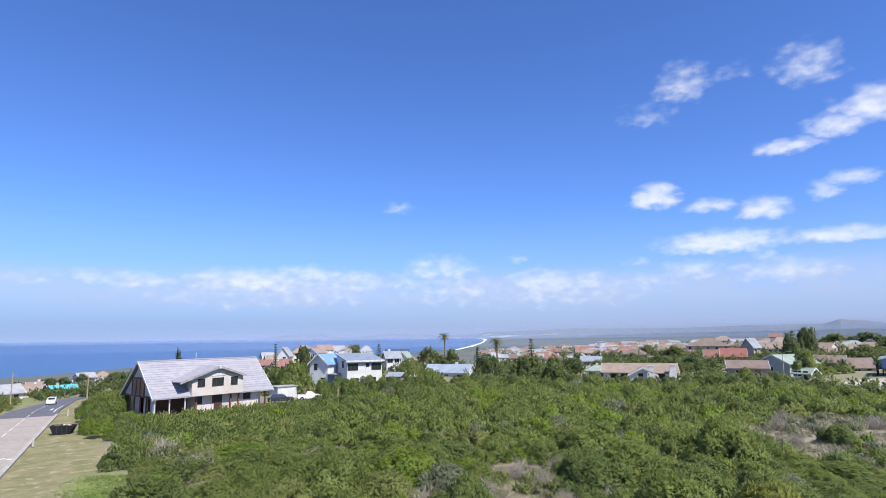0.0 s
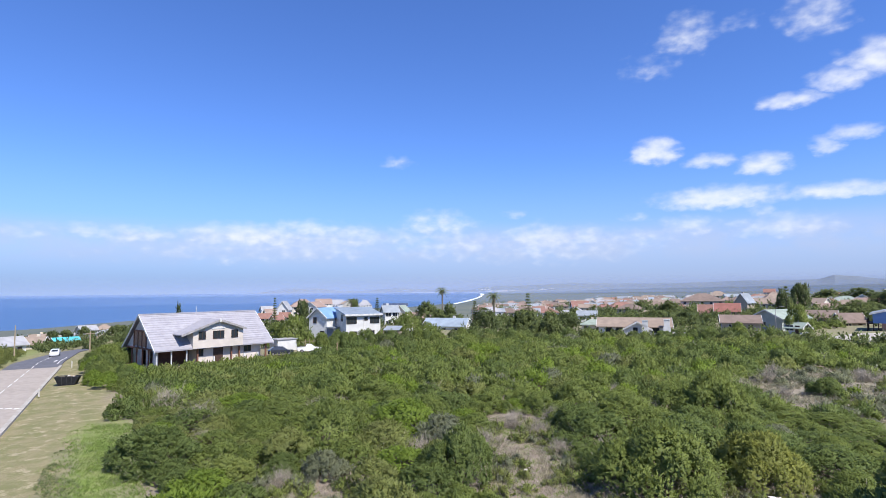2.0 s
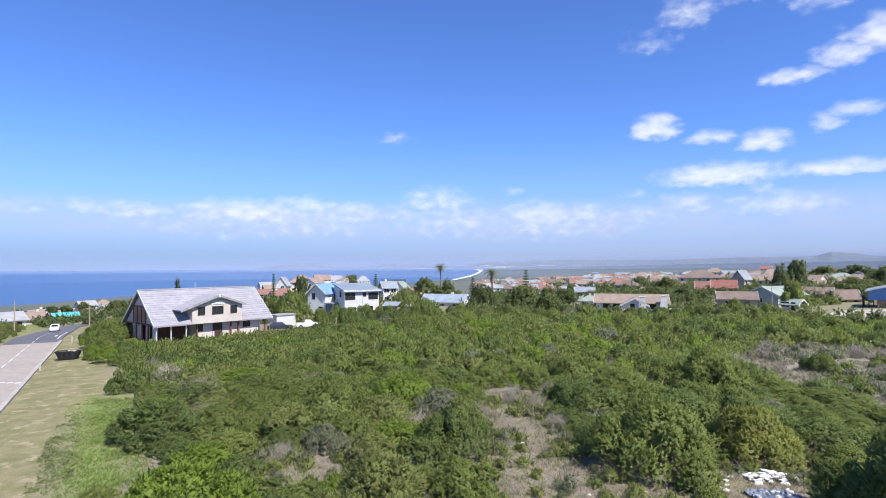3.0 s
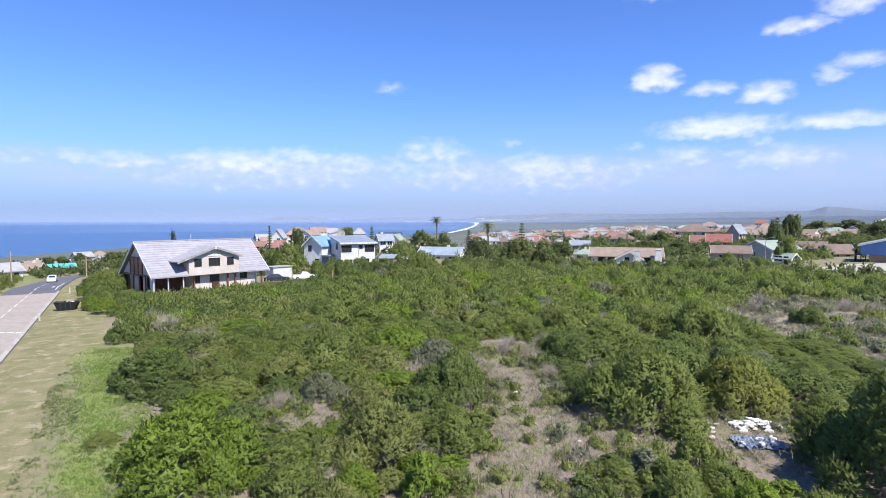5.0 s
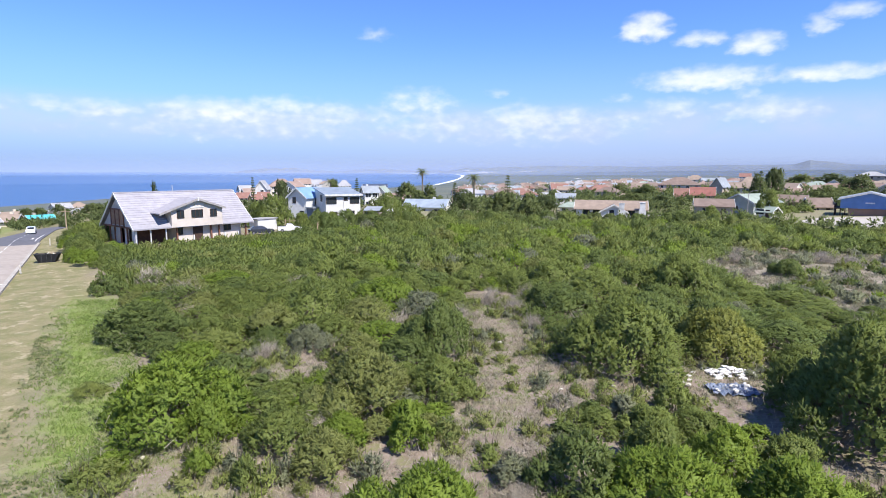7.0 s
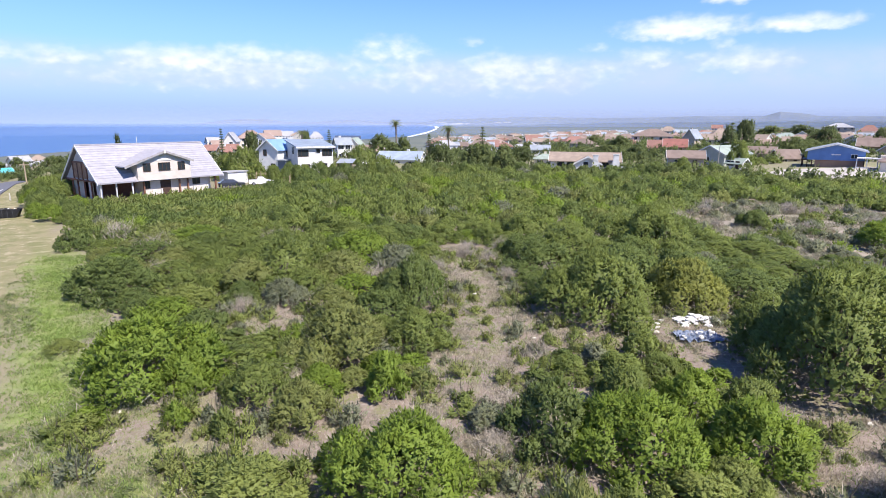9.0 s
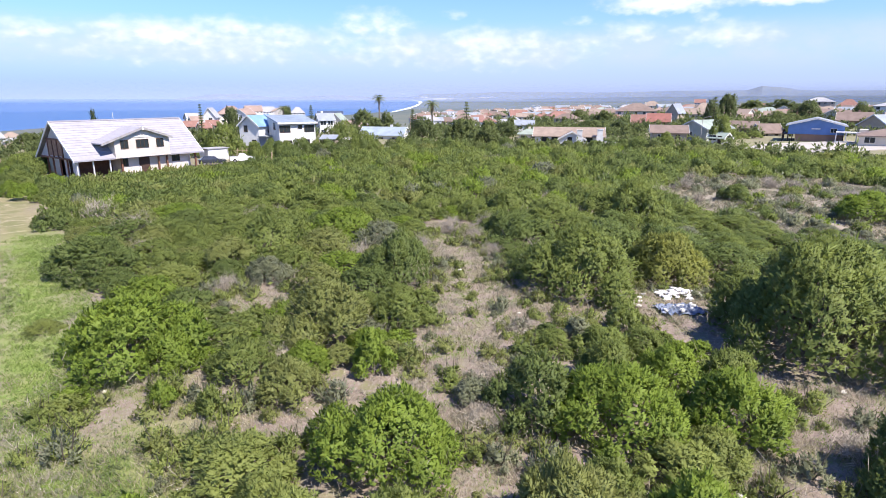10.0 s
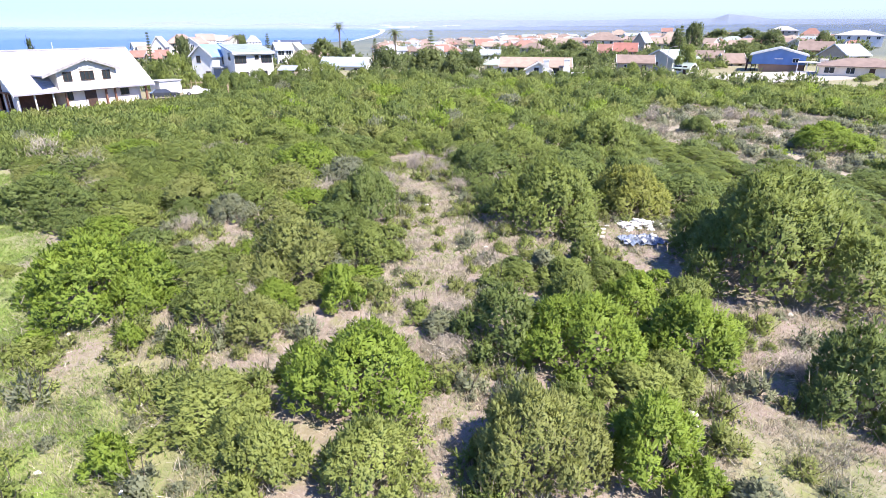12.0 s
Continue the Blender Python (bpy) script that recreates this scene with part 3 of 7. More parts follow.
def make_road():
    bm = bmesh.new()
    strip(bm, -120, 45.6, -6.9, -0.15, 0.02, thick=0.25, narrowing=2.0)
    tagged(part("road", bm, ASPHALT_PALE), "sun-bleached grey asphalt road", "road", kind="structure")
    bm = bmesh.new()
    strip(bm, 45.6, 150, -6.9, -0.05, 0.024, thick=0.25, narrowing=2.0)
    tagged(part("road_far", bm, ASPHALT_DARK), "newer dark asphalt road over the hilltop", "road", kind="structure")
    bm = bmesh.new()
    strip(bm, -120, 47, -0.15, 0.22, 0.13, thick=0.35)
    tagged(part("kerb", bm, KERB), "pale concrete road kerb", "kerb", kind="structure")
    bm = bmesh.new()
    strip(bm, -120, 18, -7.3, -6.9, 0.10, thick=0.35)
    tagged(part("kerb_far", bm, KERB), "pale concrete road kerb", "kerb", kind="structure")
    bm = bmesh.new()
    s = -60.0
    while s < 84:
        strip(bm, s, s + 2.8, -3.48, -3.36, 0.03)
        s += 4.6
    tagged(part("road_marking", bm, ROAD_PAINT), "dashed white road centre line", "road marking", kind="structure")
    bm = bmesh.new()
    for k in range(4):
        strip(bm, 13.0 - 0.45 * k, 13.5 - 0.45 * k, -2.9 + 0.75 * k, -2.35 + 0.75 * k, 0.03)
    tagged(part("road_marking_stop", bm, ROAD_PAINT), "worn white line across the lane", "road marking", kind="structure")
    bm = bmesh.new()
    strip(bm, 50, 66, -0.75, -0.6, 0.032)
    strip(bm, 53, 57, -1.5, -1.2, 0.032)
    tagged(part("road_marking_edge", bm, ROAD_PAINT), "white edge line and arrow on dark asphalt", "road marking", kind="structure")


make_road()


# ------------------------------------------------------------------ scrub
def leaf_quads(rng, clumps, count, length, width, droop=0.0):
    """Folded pointed leaves over the balls of foliage, the hidden inner ones left out."""
    weight = clumps[:, 3] ** 2
    pick = rng.choice(len(clumps), size=count, p=weight / weight.sum())
    way = rng.normal(size=(count, 3))
    way /= np.linalg.norm(way, axis=1, keepdims=True)
    way[:, 2] = np.where(way[:, 2] < -0.3, -way[:, 2], way[:, 2])
    depth = 1.07 - 0.32 * rng.random(count) ** 1.7
    depth = np.where(rng.random(count) < 0.10, 1.06 + 0.32 * rng.random(count), depth)
    at = clumps[pick, :3] + way * clumps[pick, 3:] * depth[:, None]
    keep = at[:, 2] > 0.02
    gap = np.linalg.norm(at[:, None] - clumps[None, :, :3], axis=2) / clumps[None, :, 3]
    gap[np.arange(count), pick] = 9
    keep &= gap.min(1) > 0.62
    at, way = at[keep], way[keep]
    n = len(at)
    face = way * 0.75 + rng.normal(size=(n, 3)) * 0.26 + np.array([0.12, -0.05, 0.55])
    face /= np.linalg.norm(face, axis=1, keepdims=True)
    along = np.cross(face, rng.normal(size=(n, 3)))
    along /= np.linalg.norm(along, axis=1, keepdims=True)
    across = np.cross(face, along)
    ll = length * rng.uniform(0.65, 1.3, (n, 1))
    ww = width * rng.uniform(0.65, 1.3, (n, 1))
    quads = np.stack([at - along * ll * 0.5, at + across * ww * 0.5 - face * ww * 0.15 - along * ll * 0.05,
                     at + along * ll * 0.5 - np.array([0, 0, 1]) * droop * ll, at - across * ww * 0.5 - face * ww * 0.15 - along * ll * 0.05], 1)
    return np.concatenate([quads, leaf_turn(0.45 * way + 0.55 * dome_way(at, clumps), face, 0.28)], 1)


def dome_layout(rng, spread, height, n):
    """A few swelling domes that make up one bush: rows of x, y, z, radius, in a space where the bush is as tall as wide is scaled by the fifth value."""
    rows = [(rng.uniform(-0.1, 0.1), rng.uniform(-0.1, 0.1), 0.22, 0.50)]
    for k in range(n):
        turn = 2 * math.pi * (k + rng.uniform(-0.45, 0.45)) / n
        out = rng.uniform(0.34, 0.80)
        r = rng.uniform(0.20, 0.40) * (1.15 - 0.4 * out)
        rows.append((out * math.cos(turn), out * math.sin(turn), rng.uniform(0.0, 0.34) * (1.25 - out), r))
    for k in range(n):
        turn, out = rng.uniform(0, 2 * math.pi), rng.uniform(0.05, 0.45)
        rows.append((out * math.cos(turn), out * math.sin(turn), rng.uniform(0.24, 0.48), rng.uniform(0.15, 0.27)))
    rows = np.array(rows)
    rows *= spread / np.percentile(np.hypot(rows[:, 0], rows[:, 1]) + rows[:, 3], 92)
    tall = 0.96 * height / np.percentile(rows[:, 2] + rows[:, 3], 96)
    return rows, tall


def dome_points(rng, rows, tall, n, low=-0.25):
    """Points spread over the outside of the domes, and the way out of the bush there."""
    pick = rng.choice(len(rows), size=n, p=rows[:, 3] ** 2 / (rows[:, 3] ** 2).sum())
    way = rng.normal(size=(n, 3))
    way /= np.linalg.norm(way, axis=1, keepdims=True)
    way[:, 2] = np.where(way[:, 2] < low, -way[:, 2], way[:, 2])
    at = rows[pick, :3] + way * rows[pick, 3:]
    gap = np.linalg.norm(at[:, None] - rows[None, :, :3], axis=2) / rows[None, :, 3]
    gap[np.arange(n), pick] = 9
    keep = (gap.min(1) > 0.97) & (at[:, 2] > 0.02)
    at, way = at[keep], way[keep]
    at[:, 2] *= tall
    way = way / np.array([1, 1, tall])
    return at, way / np.linalg.norm(way, axis=1, keepdims=True)


def tuft_quads(rng, rows, tall, count, tuft, per, width):
    """Upright leafy shoots all over the bush, each a spray of leaves, over the bush's outside."""
    at, way = dome_points(rng, rows, tall, int(count * 1.9))
    # thin places: whole sprays missing, so that the heart shows
    shift = rng.uniform(0, 50)
    wave = np.sin(at @ np.array([2.1, 1.3, 2.7]) / (4 * tuft) + shift) + np.sin(at @ np.array([-1.2, 2.4, 1.9]) / (5 * tuft) + 2 * shift) + np.sin(at @ np.array([1.9, -2.2, 0.8]) / (3 * tuft) + 3 * shift)
    keep = wave + rng.normal(size=len(at)) * 0.5 > -1.7
    at, way, wave = at[keep][:count], way[keep][:count], wave[keep][:count]
    n = len(at)
    shoot = way * 0.62 + rng.normal(size=(n, 3)) * 0.24 + np.array([0.0, 0.0, 0.72])
    shoot /= np.linalg.norm(shoot, axis=1, keepdims=True)
    size = tuft * rng.uniform(0.6, 1.35, (n, 1)) * np.where(rng.random((n, 1)) < 0.08, 1.8, 1.0)
    at = at - way * tuft * (rng.uniform(0.1, 1.1, (n, 1)) - 0.28 * wave[:, None])
    at, way, shoot, size = (np.repeat(v, per, 0) for v in (at, way, shoot, size))
    m = len(at)
    f = np.tile(np.linspace(0.12, 1.0, per), n)[:, None]
    out = np.cross(shoot, rng.normal(size=(m, 3)))
    out /= np.linalg.norm(out, axis=1, keepdims=True)
    along = out * (1.0 - 0.62 * f) + shoot * (0.25 + 0.75 * f)
    along /= np.linalg.norm(along, axis=1, keepdims=True)
    face = shoot - along * np.sum(shoot * along, 1, keepdims=True) + 0.25 * way + rng.normal(size=(m, 3)) * 0.15
    face /= np.linalg.norm(face, axis=1, keepdims=True)
    across = np.cross(face, along)
    across /= np.linalg.norm(across, axis=1, keepdims=True)
    base = at + shoot * size * f * 0.75
    ll = size * rng.uniform(0.5, 0.85, (m, 1))
    ww = width * rng.uniform(0.7, 1.3, (m, 1))
    quads = np.stack([base, base + along * ll * 0.5 + across * ww * 0.5, base + along * ll, base + along * ll * 0.5 - across * ww * 0.5], 1)
    leaves = np.concatenate([quads, leaf_turn(0.75 * way + 0.25 * shoot, face, 0.32)], 1)
    # older, broader leaves deeper in, shaded by the shoots
    at, way = dome_points(rng, rows, tall, int(count * 1.5), 0.0)
    n = len(at)
    at = at - way * tuft * rng.uniform(1.0, 2.3, (n, 1))
    face = way + rng.normal(size=(n, 3)) * 0.45
    face /= np.linalg.norm(face, axis=1, keepdims=True)
    along = np.cross(face, rng.normal(size=(n, 3)))
    along /= np.linalg.norm(along, axis=1, keepdims=True)
    across = np.cross(face, along)
    ll, ww = tuft * rng.uniform(0.5, 0.9, (n, 1)), tuft * rng.uniform(0.3, 0.5, (n, 1))
    quads = np.stack([at - along * ll, at + across * ww, at + along * ll, at - across * ww], 1)
    return np.concatenate([leaves, np.concatenate([quads, leaf_turn(way, face, 0.4)], 1)[at[:, 2] > 0.03]])


def leaf_quads_loose(rng, clumps, count, length, width):
    """Leaves over many small far-apart tufts."""
    pick = rng.integers(len(clumps), size=count)
    way = rng.normal(size=(count, 3))
    way /= np.linalg.norm(way, axis=1, keepdims=True)
    way[:, 2] = np.abs(way[:, 2])
    at = clumps[pick, :3] + way * clumps[pick, 3:] * rng.uniform(0.5, 1.05, (count, 1))
    face = way * 0.5 + rng.normal(size=(count, 3)) * 0.4 + np.array([0, 0, 0.6])
    face /= np.linalg.norm(face, axis=1, keepdims=True)
    along = np.cross(face, rng.normal(size=(count, 3)))
    along /= np.linalg.norm(along, axis=1, keepdims=True)
    across = np.cross(face, along)
    ll, ww = length * rng.uniform(0.6, 1.3, (count, 1)), width * rng.uniform(0.6, 1.3, (count, 1))
    quads = np.stack([at - along * ll * 0.5, at + across * ww * 0.5, at + along * ll * 0.5, at - across * ww * 0.5], 1)
    return np.concatenate([quads, leaf_turn(way, face, 0.5)], 1)


def blade_quads(rng, at, height, lean, width):
    """Narrow upright blades or twigs from points at (n, 3)."""
    n = len(at)
    tip = rng.normal(size=(n, 3)) * lean
    tip[:, 2] = 1
    tip /= np.linalg.norm(tip, axis=1, keepdims=True)
    hh = height * rng.uniform(0.5, 1.3, (n, 1))
    side = np.cross(tip, rng.normal(size=(n, 3)))
    side /= np.linalg.norm(side, axis=1, keepdims=True)
    side = side * width * rng.uniform(0.6, 1.4, (n, 1))
    bow = rng.normal(size=(n, 3)) * 0.12 * hh
    return np.stack([at - side * 0.5, at + side * 0.5, at + tip * hh * 0.6 + bow * 0.5 + side * 0.35, at + tip * hh + bow], 1)


def stems_bm(rng, spread, height, count, thick, sides=4):
    bm = bmesh.new()
    for _ in range(count):
        turn = rng.uniform(0, 2 * math.pi)
        out = spread * rng.uniform(0.15, 0.6)
        top = height * rng.uniform(0.4, 0.75)
        pts = []
        for f in (0, 0.35, 0.7, 1.0):
            q = out * f ** 0.8
            pts.append((q * math.cos(turn) + rng.normal() * 0.05 * spread * f + 0.05 * spread * math.cos(turn),
                        q * math.sin(turn) + rng.normal() * 0.05 * spread * f + 0.05 * spread * math.sin(turn), top * f - 0.05))
        tube(bm, pts, [thick, thick * 0.8, thick * 0.5, thick * 0.2], sides)
    return bm


def shrub_kind(seed, spread, height, domes, tufts, tuft, per, width, stems, thick):
    """Meshes of one shape of shrub: foliage, stems and dead twigs."""
    rng = np.random.default_rng(seed)
    rows, tall = dome_layout(rng, spread, height, domes)
    foliage = quads_mesh("foliage", tuft_quads(rng, rows, tall, tufts, tuft, per, width))
    bm = stems_bm(rng, spread, height, stems, thick)
    mesh = bpy.data.meshes.new("stem")
    bm.to_mesh(mesh)
    bm.free()
    dead = rng.normal(size=(int(tufts * 0.35), 3)) * np.array([spread * 0.45, spread * 0.45, height * 0.15])
    dead[:, 2] = np.abs(dead[:, 2])
    twigs = quads_mesh("twigs", blade_quads(rng, dead, min(height * 0.22, 0.42), 0.8, 0.009))
    return {"foliage": foliage, "stem": mesh, "twigs": twigs, "spread": spread, "height": height}


SMALL = [shrub_kind(11 + k, 0.75, 1.1, 5, 620, 0.115, 9, 0.040, 4, 0.02) for k in range(2)]
MEDIUM = [shrub_kind(21 + k, 1.7, 1.9, 8, 2000, 0.15, 9, 0.046, 9, 0.035) for k in range(3)]
LARGE = [shrub_kind(31 + k, 2.6, 2.6, 10, 3500, 0.17, 9, 0.050, 12, 0.05) for k in range(3)]
GIANT = [shrub_kind(41, 5.0, 5.2, 15, 8600, 0.23, 9, 0.070, 26, 0.10)]
COARSE = [shrub_kind(51 + k, 2.4, 2.3, 9, 2000, 0.175, 6, 0.070, 5, 0.05) for k in range(6)]


def shrub(kind, x, y, spread, height, material, label, group="", turn=0.0, twigs=True, name="shrub"):
    size = spread / kind["spread"]
    m = pose(x, y, land_at(x, y) - 0.03, rz=turn) @ Matrix.Diagonal((size, size, height / kind["height"], 1))
    ob = thing(name, m, label, "shrub", group)
    mesh_part("foliage", kind["foliage"], material, ob)
    mesh_part("stem", kind["stem"], STEM, ob)
    if twigs:
        tagged(mesh_part("dead_wood", kind["twigs"], TWIG, ob), kind="stuff")
    return ob


# the shrubs of the foreground, one by one: x, y, half width, height
PLACED = []


def place(pool, k, x, y, spread, height, material, label, turn=0.0):
    PLACED.append((x, y, spread))
    return shrub(pool[k % len(pool)], x, y, spread, height, material, label, turn=turn)


place(LARGE, 0, -0.2, 15.4, 2.6, 2.4, LEAF_BRIGHT, "glossy bright green shrub beside a bare path", 20)
place(MEDIUM, 0, 5.0, 17.5, 1.8, 2.2, LEAF_DEEP, "dark green shrub with grey dead twigs below", 70)
place(LARGE, 1, 7.6, 16.4, 2.5, 2.4, LEAF_BRIGHT, "broad bright green domed shrub", 130)
place(MEDIUM, 1, 11.2, 16.2, 2.1, 2.2, LEAF_BRIGHT, "yellow-green shrub beside a bare sandy path", 10)
place(GIANT, 0, 18.9, 21.6, 4.9, 5.3, LEAF_MID, "very large dark green thicket tree with bare stems", 40)
place(LARGE, 2, 11.0, 31.0, 3.7, 3.4, LEAF_MID, "large mid-green shrub at the edge of a clearing", 200)
place(LARGE, 0, 17.2, 32.6, 2.8, 2.8, LEAF_YELLOW, "yellowing shrub between green ones", 300)
place(LARGE, 1, 4.2, 11.3, 1.9, 2.5, LEAF_OLIVE, "brownish olive shrub with many dry twigs", 45)
place(MEDIUM, 2, 7.3, 10.9, 1.7, 2.2, LEAF_BRIGHT, "rounded fresh green shrub among others", 90)
place(SMALL, 0, -6.7, 12.9, 0.72, 1.25, LEAF_BRIGHT, "small round bright green bush on bare soil", 0)
place(MEDIUM, 1, -4.7, 14.8, 2.0, 1.3, LEAF_PALE, "low sprawling green shrub with bare branches", 160)
place(MEDIUM, 2, -2.8, 12.2, 1.3, 1.7, LEAF_PALE, "open pale green shrub with pale twigs", 30)
place(MEDIUM, 0, 0.0, 11.7, 1.55, 1.7, LEAF_PALE, "pale green leafy shrub beside a path", 210)
place(SMALL, 1, -8.3, 19.5, 0.56, 1.0, LEAF_BRIGHT, "small bright green bush on bare soil", 80)
place(SMALL, 0, -6.4, 18.7, 0.57, 1.2, LEAF_MID, "small green bush in dry grass", 140)
place(SMALL, 1, -11.6, 19.3, 0.75, 0.7, LEAF_PALE, "low green bush at the grass edge", 10)
place(LARGE, 2, -10.9, 23.4, 3.2, 2.8, LEAF_BRIGHT, "wide fresh green shrub at the edge of the grass", 75)
place(MEDIUM, 0, -9.2, 22.3, 1.3, 1.7, LEAF_BRIGHT, "soft fresh green shrub growing into a darker one", 20)
place(MEDIUM, 2, -13.1, 33.6, 2.2, 1.4, LEAF_PALE, "low pale spreading shrub on grass", 20)
place(MEDIUM, 0, -6.0, 21.8, 1.6, 1.5, LEAF_MID, "green shrub with yellowing leaves", 250)
place(MEDIUM, 1, -3.8, 19.9, 1.5, 1.5, LEAF_OLIVE, "olive shrub with dry stems", 300)
place(SMALL, 0, -0.8, 21.5, 0.95, 1.85, LEAF_BRIGHT, "upright bright green bush", 30)
place(LARGE, 0, -3.2, 25.7, 2.7, 2.5, LEAF_OLIVE, "grey-green tangled shrub in the scrub", 120)
place(MEDIUM, 2, 0.5, 26.4, 1.8, 1.7, LEAF_MID, "mid-green shrub with dead twigs", 160)
place(LARGE, 1, 0.4, 33.2, 2.3, 3.0, LEAF_DEEP, "tall deep green shrub beside a clearing", 220)
place(MEDIUM, 0, 15.0, 12.3, 1.8, 2.6, LEAF_DEEP, "dark green shrub with grey twigs on bare soil", 100)
place(SMALL, 1, 11.1, 24.5, 1.1, 1.5, LEAF_MID, "small green shrub in the clearing", 0)
place(SMALL, 0, 8.6, 23.8, 1.05, 1.15, LEAF_GREY, "small silver-grey bush in the clearing", 50)
place(LARGE, 2, -18.6, 36.6, 3.2, 2.3, LEAF_DEEP, "wide deep green shrub in the scrub", 10)
place(MEDIUM, 1, -10.2, 34.7, 1.45, 1.25, LEAF_DEEP, "low dark green shrub beside others", 130)
place(MEDIUM, 2, -7.3, 34.1, 1.6, 1.6, LEAF_GREY, "grey twiggy half-dead shrub", 190)
place(SMALL, 1, 9.1, 9.0, 0.9, 0.9, LEAF_GREY, "small grey bush in dry grass", 0)
place(MEDIUM, 1, -16.6, 27.2, 0.9, 0.6, LEAF_PALE, "low green weeds on the verge", 270)
place(SMALL, 0, -11.8, 19.9, 0.8, 0.7, LEAF_BRIGHT, "low green bush on the verge", 200)
place(LARGE, 0, -20.0, 39.4, 2.3, 1.9, LEAF_BRIGHT, "fresh green shrub at the scrub's edge", 80)
place(LARGE, 1, 13.7, 45.0, 3.6, 2.5, LEAF_MID, "wide mid-green domed shrub", 60)
place(LARGE, 2, 21.0, 47.0, 3.7, 3.6, LEAF_MID, "tall green domed shrub", 150)
place(LARGE, 0, 37.3, 58.0, 2.0, 1.8, LEAF_DEEP, "dark green shrub on pale sand", 340)
place(LARGE, 1, 43.7, 47.0, 3.6, 2.6, LEAF_BRIGHT, "bright green shrub on pale sand", 30)

place(MEDIUM, 2, 8.3, 13.8, 1.7, 1.2, LEAF_PALE, "low pale green shrub below taller ones", 40)
place(MEDIUM, 1, -3.6, 13.5, 1.2, 1.3, LEAF_PALE, "pale green shrub with bare branches", 15)
place(MEDIUM, 0, 9.7, 14.2, 1.2, 1.2, LEAF_PALE, "low pale green shrub beside stones", 90)
place(MEDIUM, 2, 6.0, 13.2, 1.2, 1.3, LEAF_MID, "green shrub between taller shrubs", 190)
place(SMALL, 1, 2.9, 19.0, 0.8, 0.8, LEAF_GREY, "silver-grey twiggy bush beside the path", 20)
place(SMALL, 0, -1.7, 17.5, 0.7, 0.7, LEAF_GREY, "grey dry bush beside a green one", 60)
place(MEDIUM, 1, 8.3, 19.6, 1.5, 1.8, LEAF_MID, "rounded green shrub behind a brighter one", 140)
place(MEDIUM, 2, 10.8, 19.4, 1.6, 1.8, LEAF_BRIGHT, "fresh green shrub among others", 250)
place(MEDIUM, 0, 12.9, 19.2, 1.3, 1.5, LEAF_MID, "green shrub beside a bare path", 330)

# tall hedge-like growth along the verge, up to the cream house
HEDGE = [(6.3, 27, 2.2, 2.3), (9.3, 30, 1.7, 1.5), (6.0, 34, 2.3, 2.6), (6.5, 41, 2.5, 3.2), (5.5, 48, 2.3, 2.6), (9.5, 46, 2.8, 2.6),
         (6.0, 55, 2.4, 2.2), (10.0, 54, 2.7, 1.9), (7.0, 62, 2.5, 1.9), (8.0, 70, 2.5, 2.0), (6.6, 21, 1.9, 1.8), (8.6, 24, 2.2, 2.0), (8.4, 18, 1.6, 1.3), (5.2, 24.5, 1.5, 1.6), (5.5, 27.5, 1.6, 1.9), (5.7, 31, 1.8, 2.1), (4.5, 36, 1.8, 2.2), (4.4, 42, 1.9, 2.3), (4.6, 50, 2.0, 2.2)]
for k, (c, s, r, tall) in enumerate(HEDGE):
    hx, hy = road_point(s, c)
    PLACED.append((hx, hy, r))
    shrub(COARSE[k % 6], hx, hy, r, tall, (LEAF_MID, LEAF_BRIGHT, LEAF_DEEP)[k % 3], "tall green shrub of the verge hedge", "shrubs of the verge hedge", 63 * k, twigs=False)
ACROSS = [(-9.3, 39, 2.0, 2.0), (-10.5, 44, 2.2, 2.3), (-9.0, 51, 2.1, 2.3), (-10.5, 56, 2.4, 2.5), (-13.0, 60, 2.5, 2.8), (-9.5, 63, 2.0, 2.2), (-13.0, 50, 2.2, 2.2), (-16, 56, 2.6, 2.6), (-17, 64, 2.8, 2.6), (-13, 69, 2.4, 2.2), (-20, 60, 2.8, 2.4), (-10, 72, 2.0, 1.6), (-15, 77, 2.6, 2.4), (-21, 70, 2.8, 2.6), (-11, 83, 2.2, 1.8)]
for k, (c, s, r, tall) in enumerate(ACROSS):
    hx, hy = road_point(s, c)
    shrub(COARSE[k % 6], hx, hy, r, tall, (LEAF_DEEP, LEAF_MID, LEAF_OLIVE)[k % 3], "dark green shrub across the road", "shrubs across the road", 50 * k, twigs=False)

# taller growth where the scrub meets the town's gardens
rng_edge = random.Random(44)
az = -12.6
while az < 43:
    r = float(np.interp(az, [-12, 5, 28, 31, 33, 42], [106, 117, 119, 121, 117, 117])) + rng_edge.uniform(-3, 3)
    tall = float(np.interp(az, [-12.5, 0, 11, 20, 28, 31, 33, 42], [3.5, 3.0, 2.9, 3.1, 3.4, 2.6, 1.1, 1.7])) * rng_edge.uniform(0.72, 1.05)
    shrub(COARSE[rng_edge.randrange(6)], r * math.sin(radians(az)), r * math.cos(radians(az)), rng_edge.uniform(1.8, 2.7), tall, rng_edge.choice((LEAF_MID, LEAF_DEEP, LEAF_GARDEN)),
          "tall shrub where the scrub meets gardens", "shrubs at the scrub's far edge", rng_edge.uniform(0, 360), twigs=False)
    az += rng_edge.uniform(0.9, 1.6)
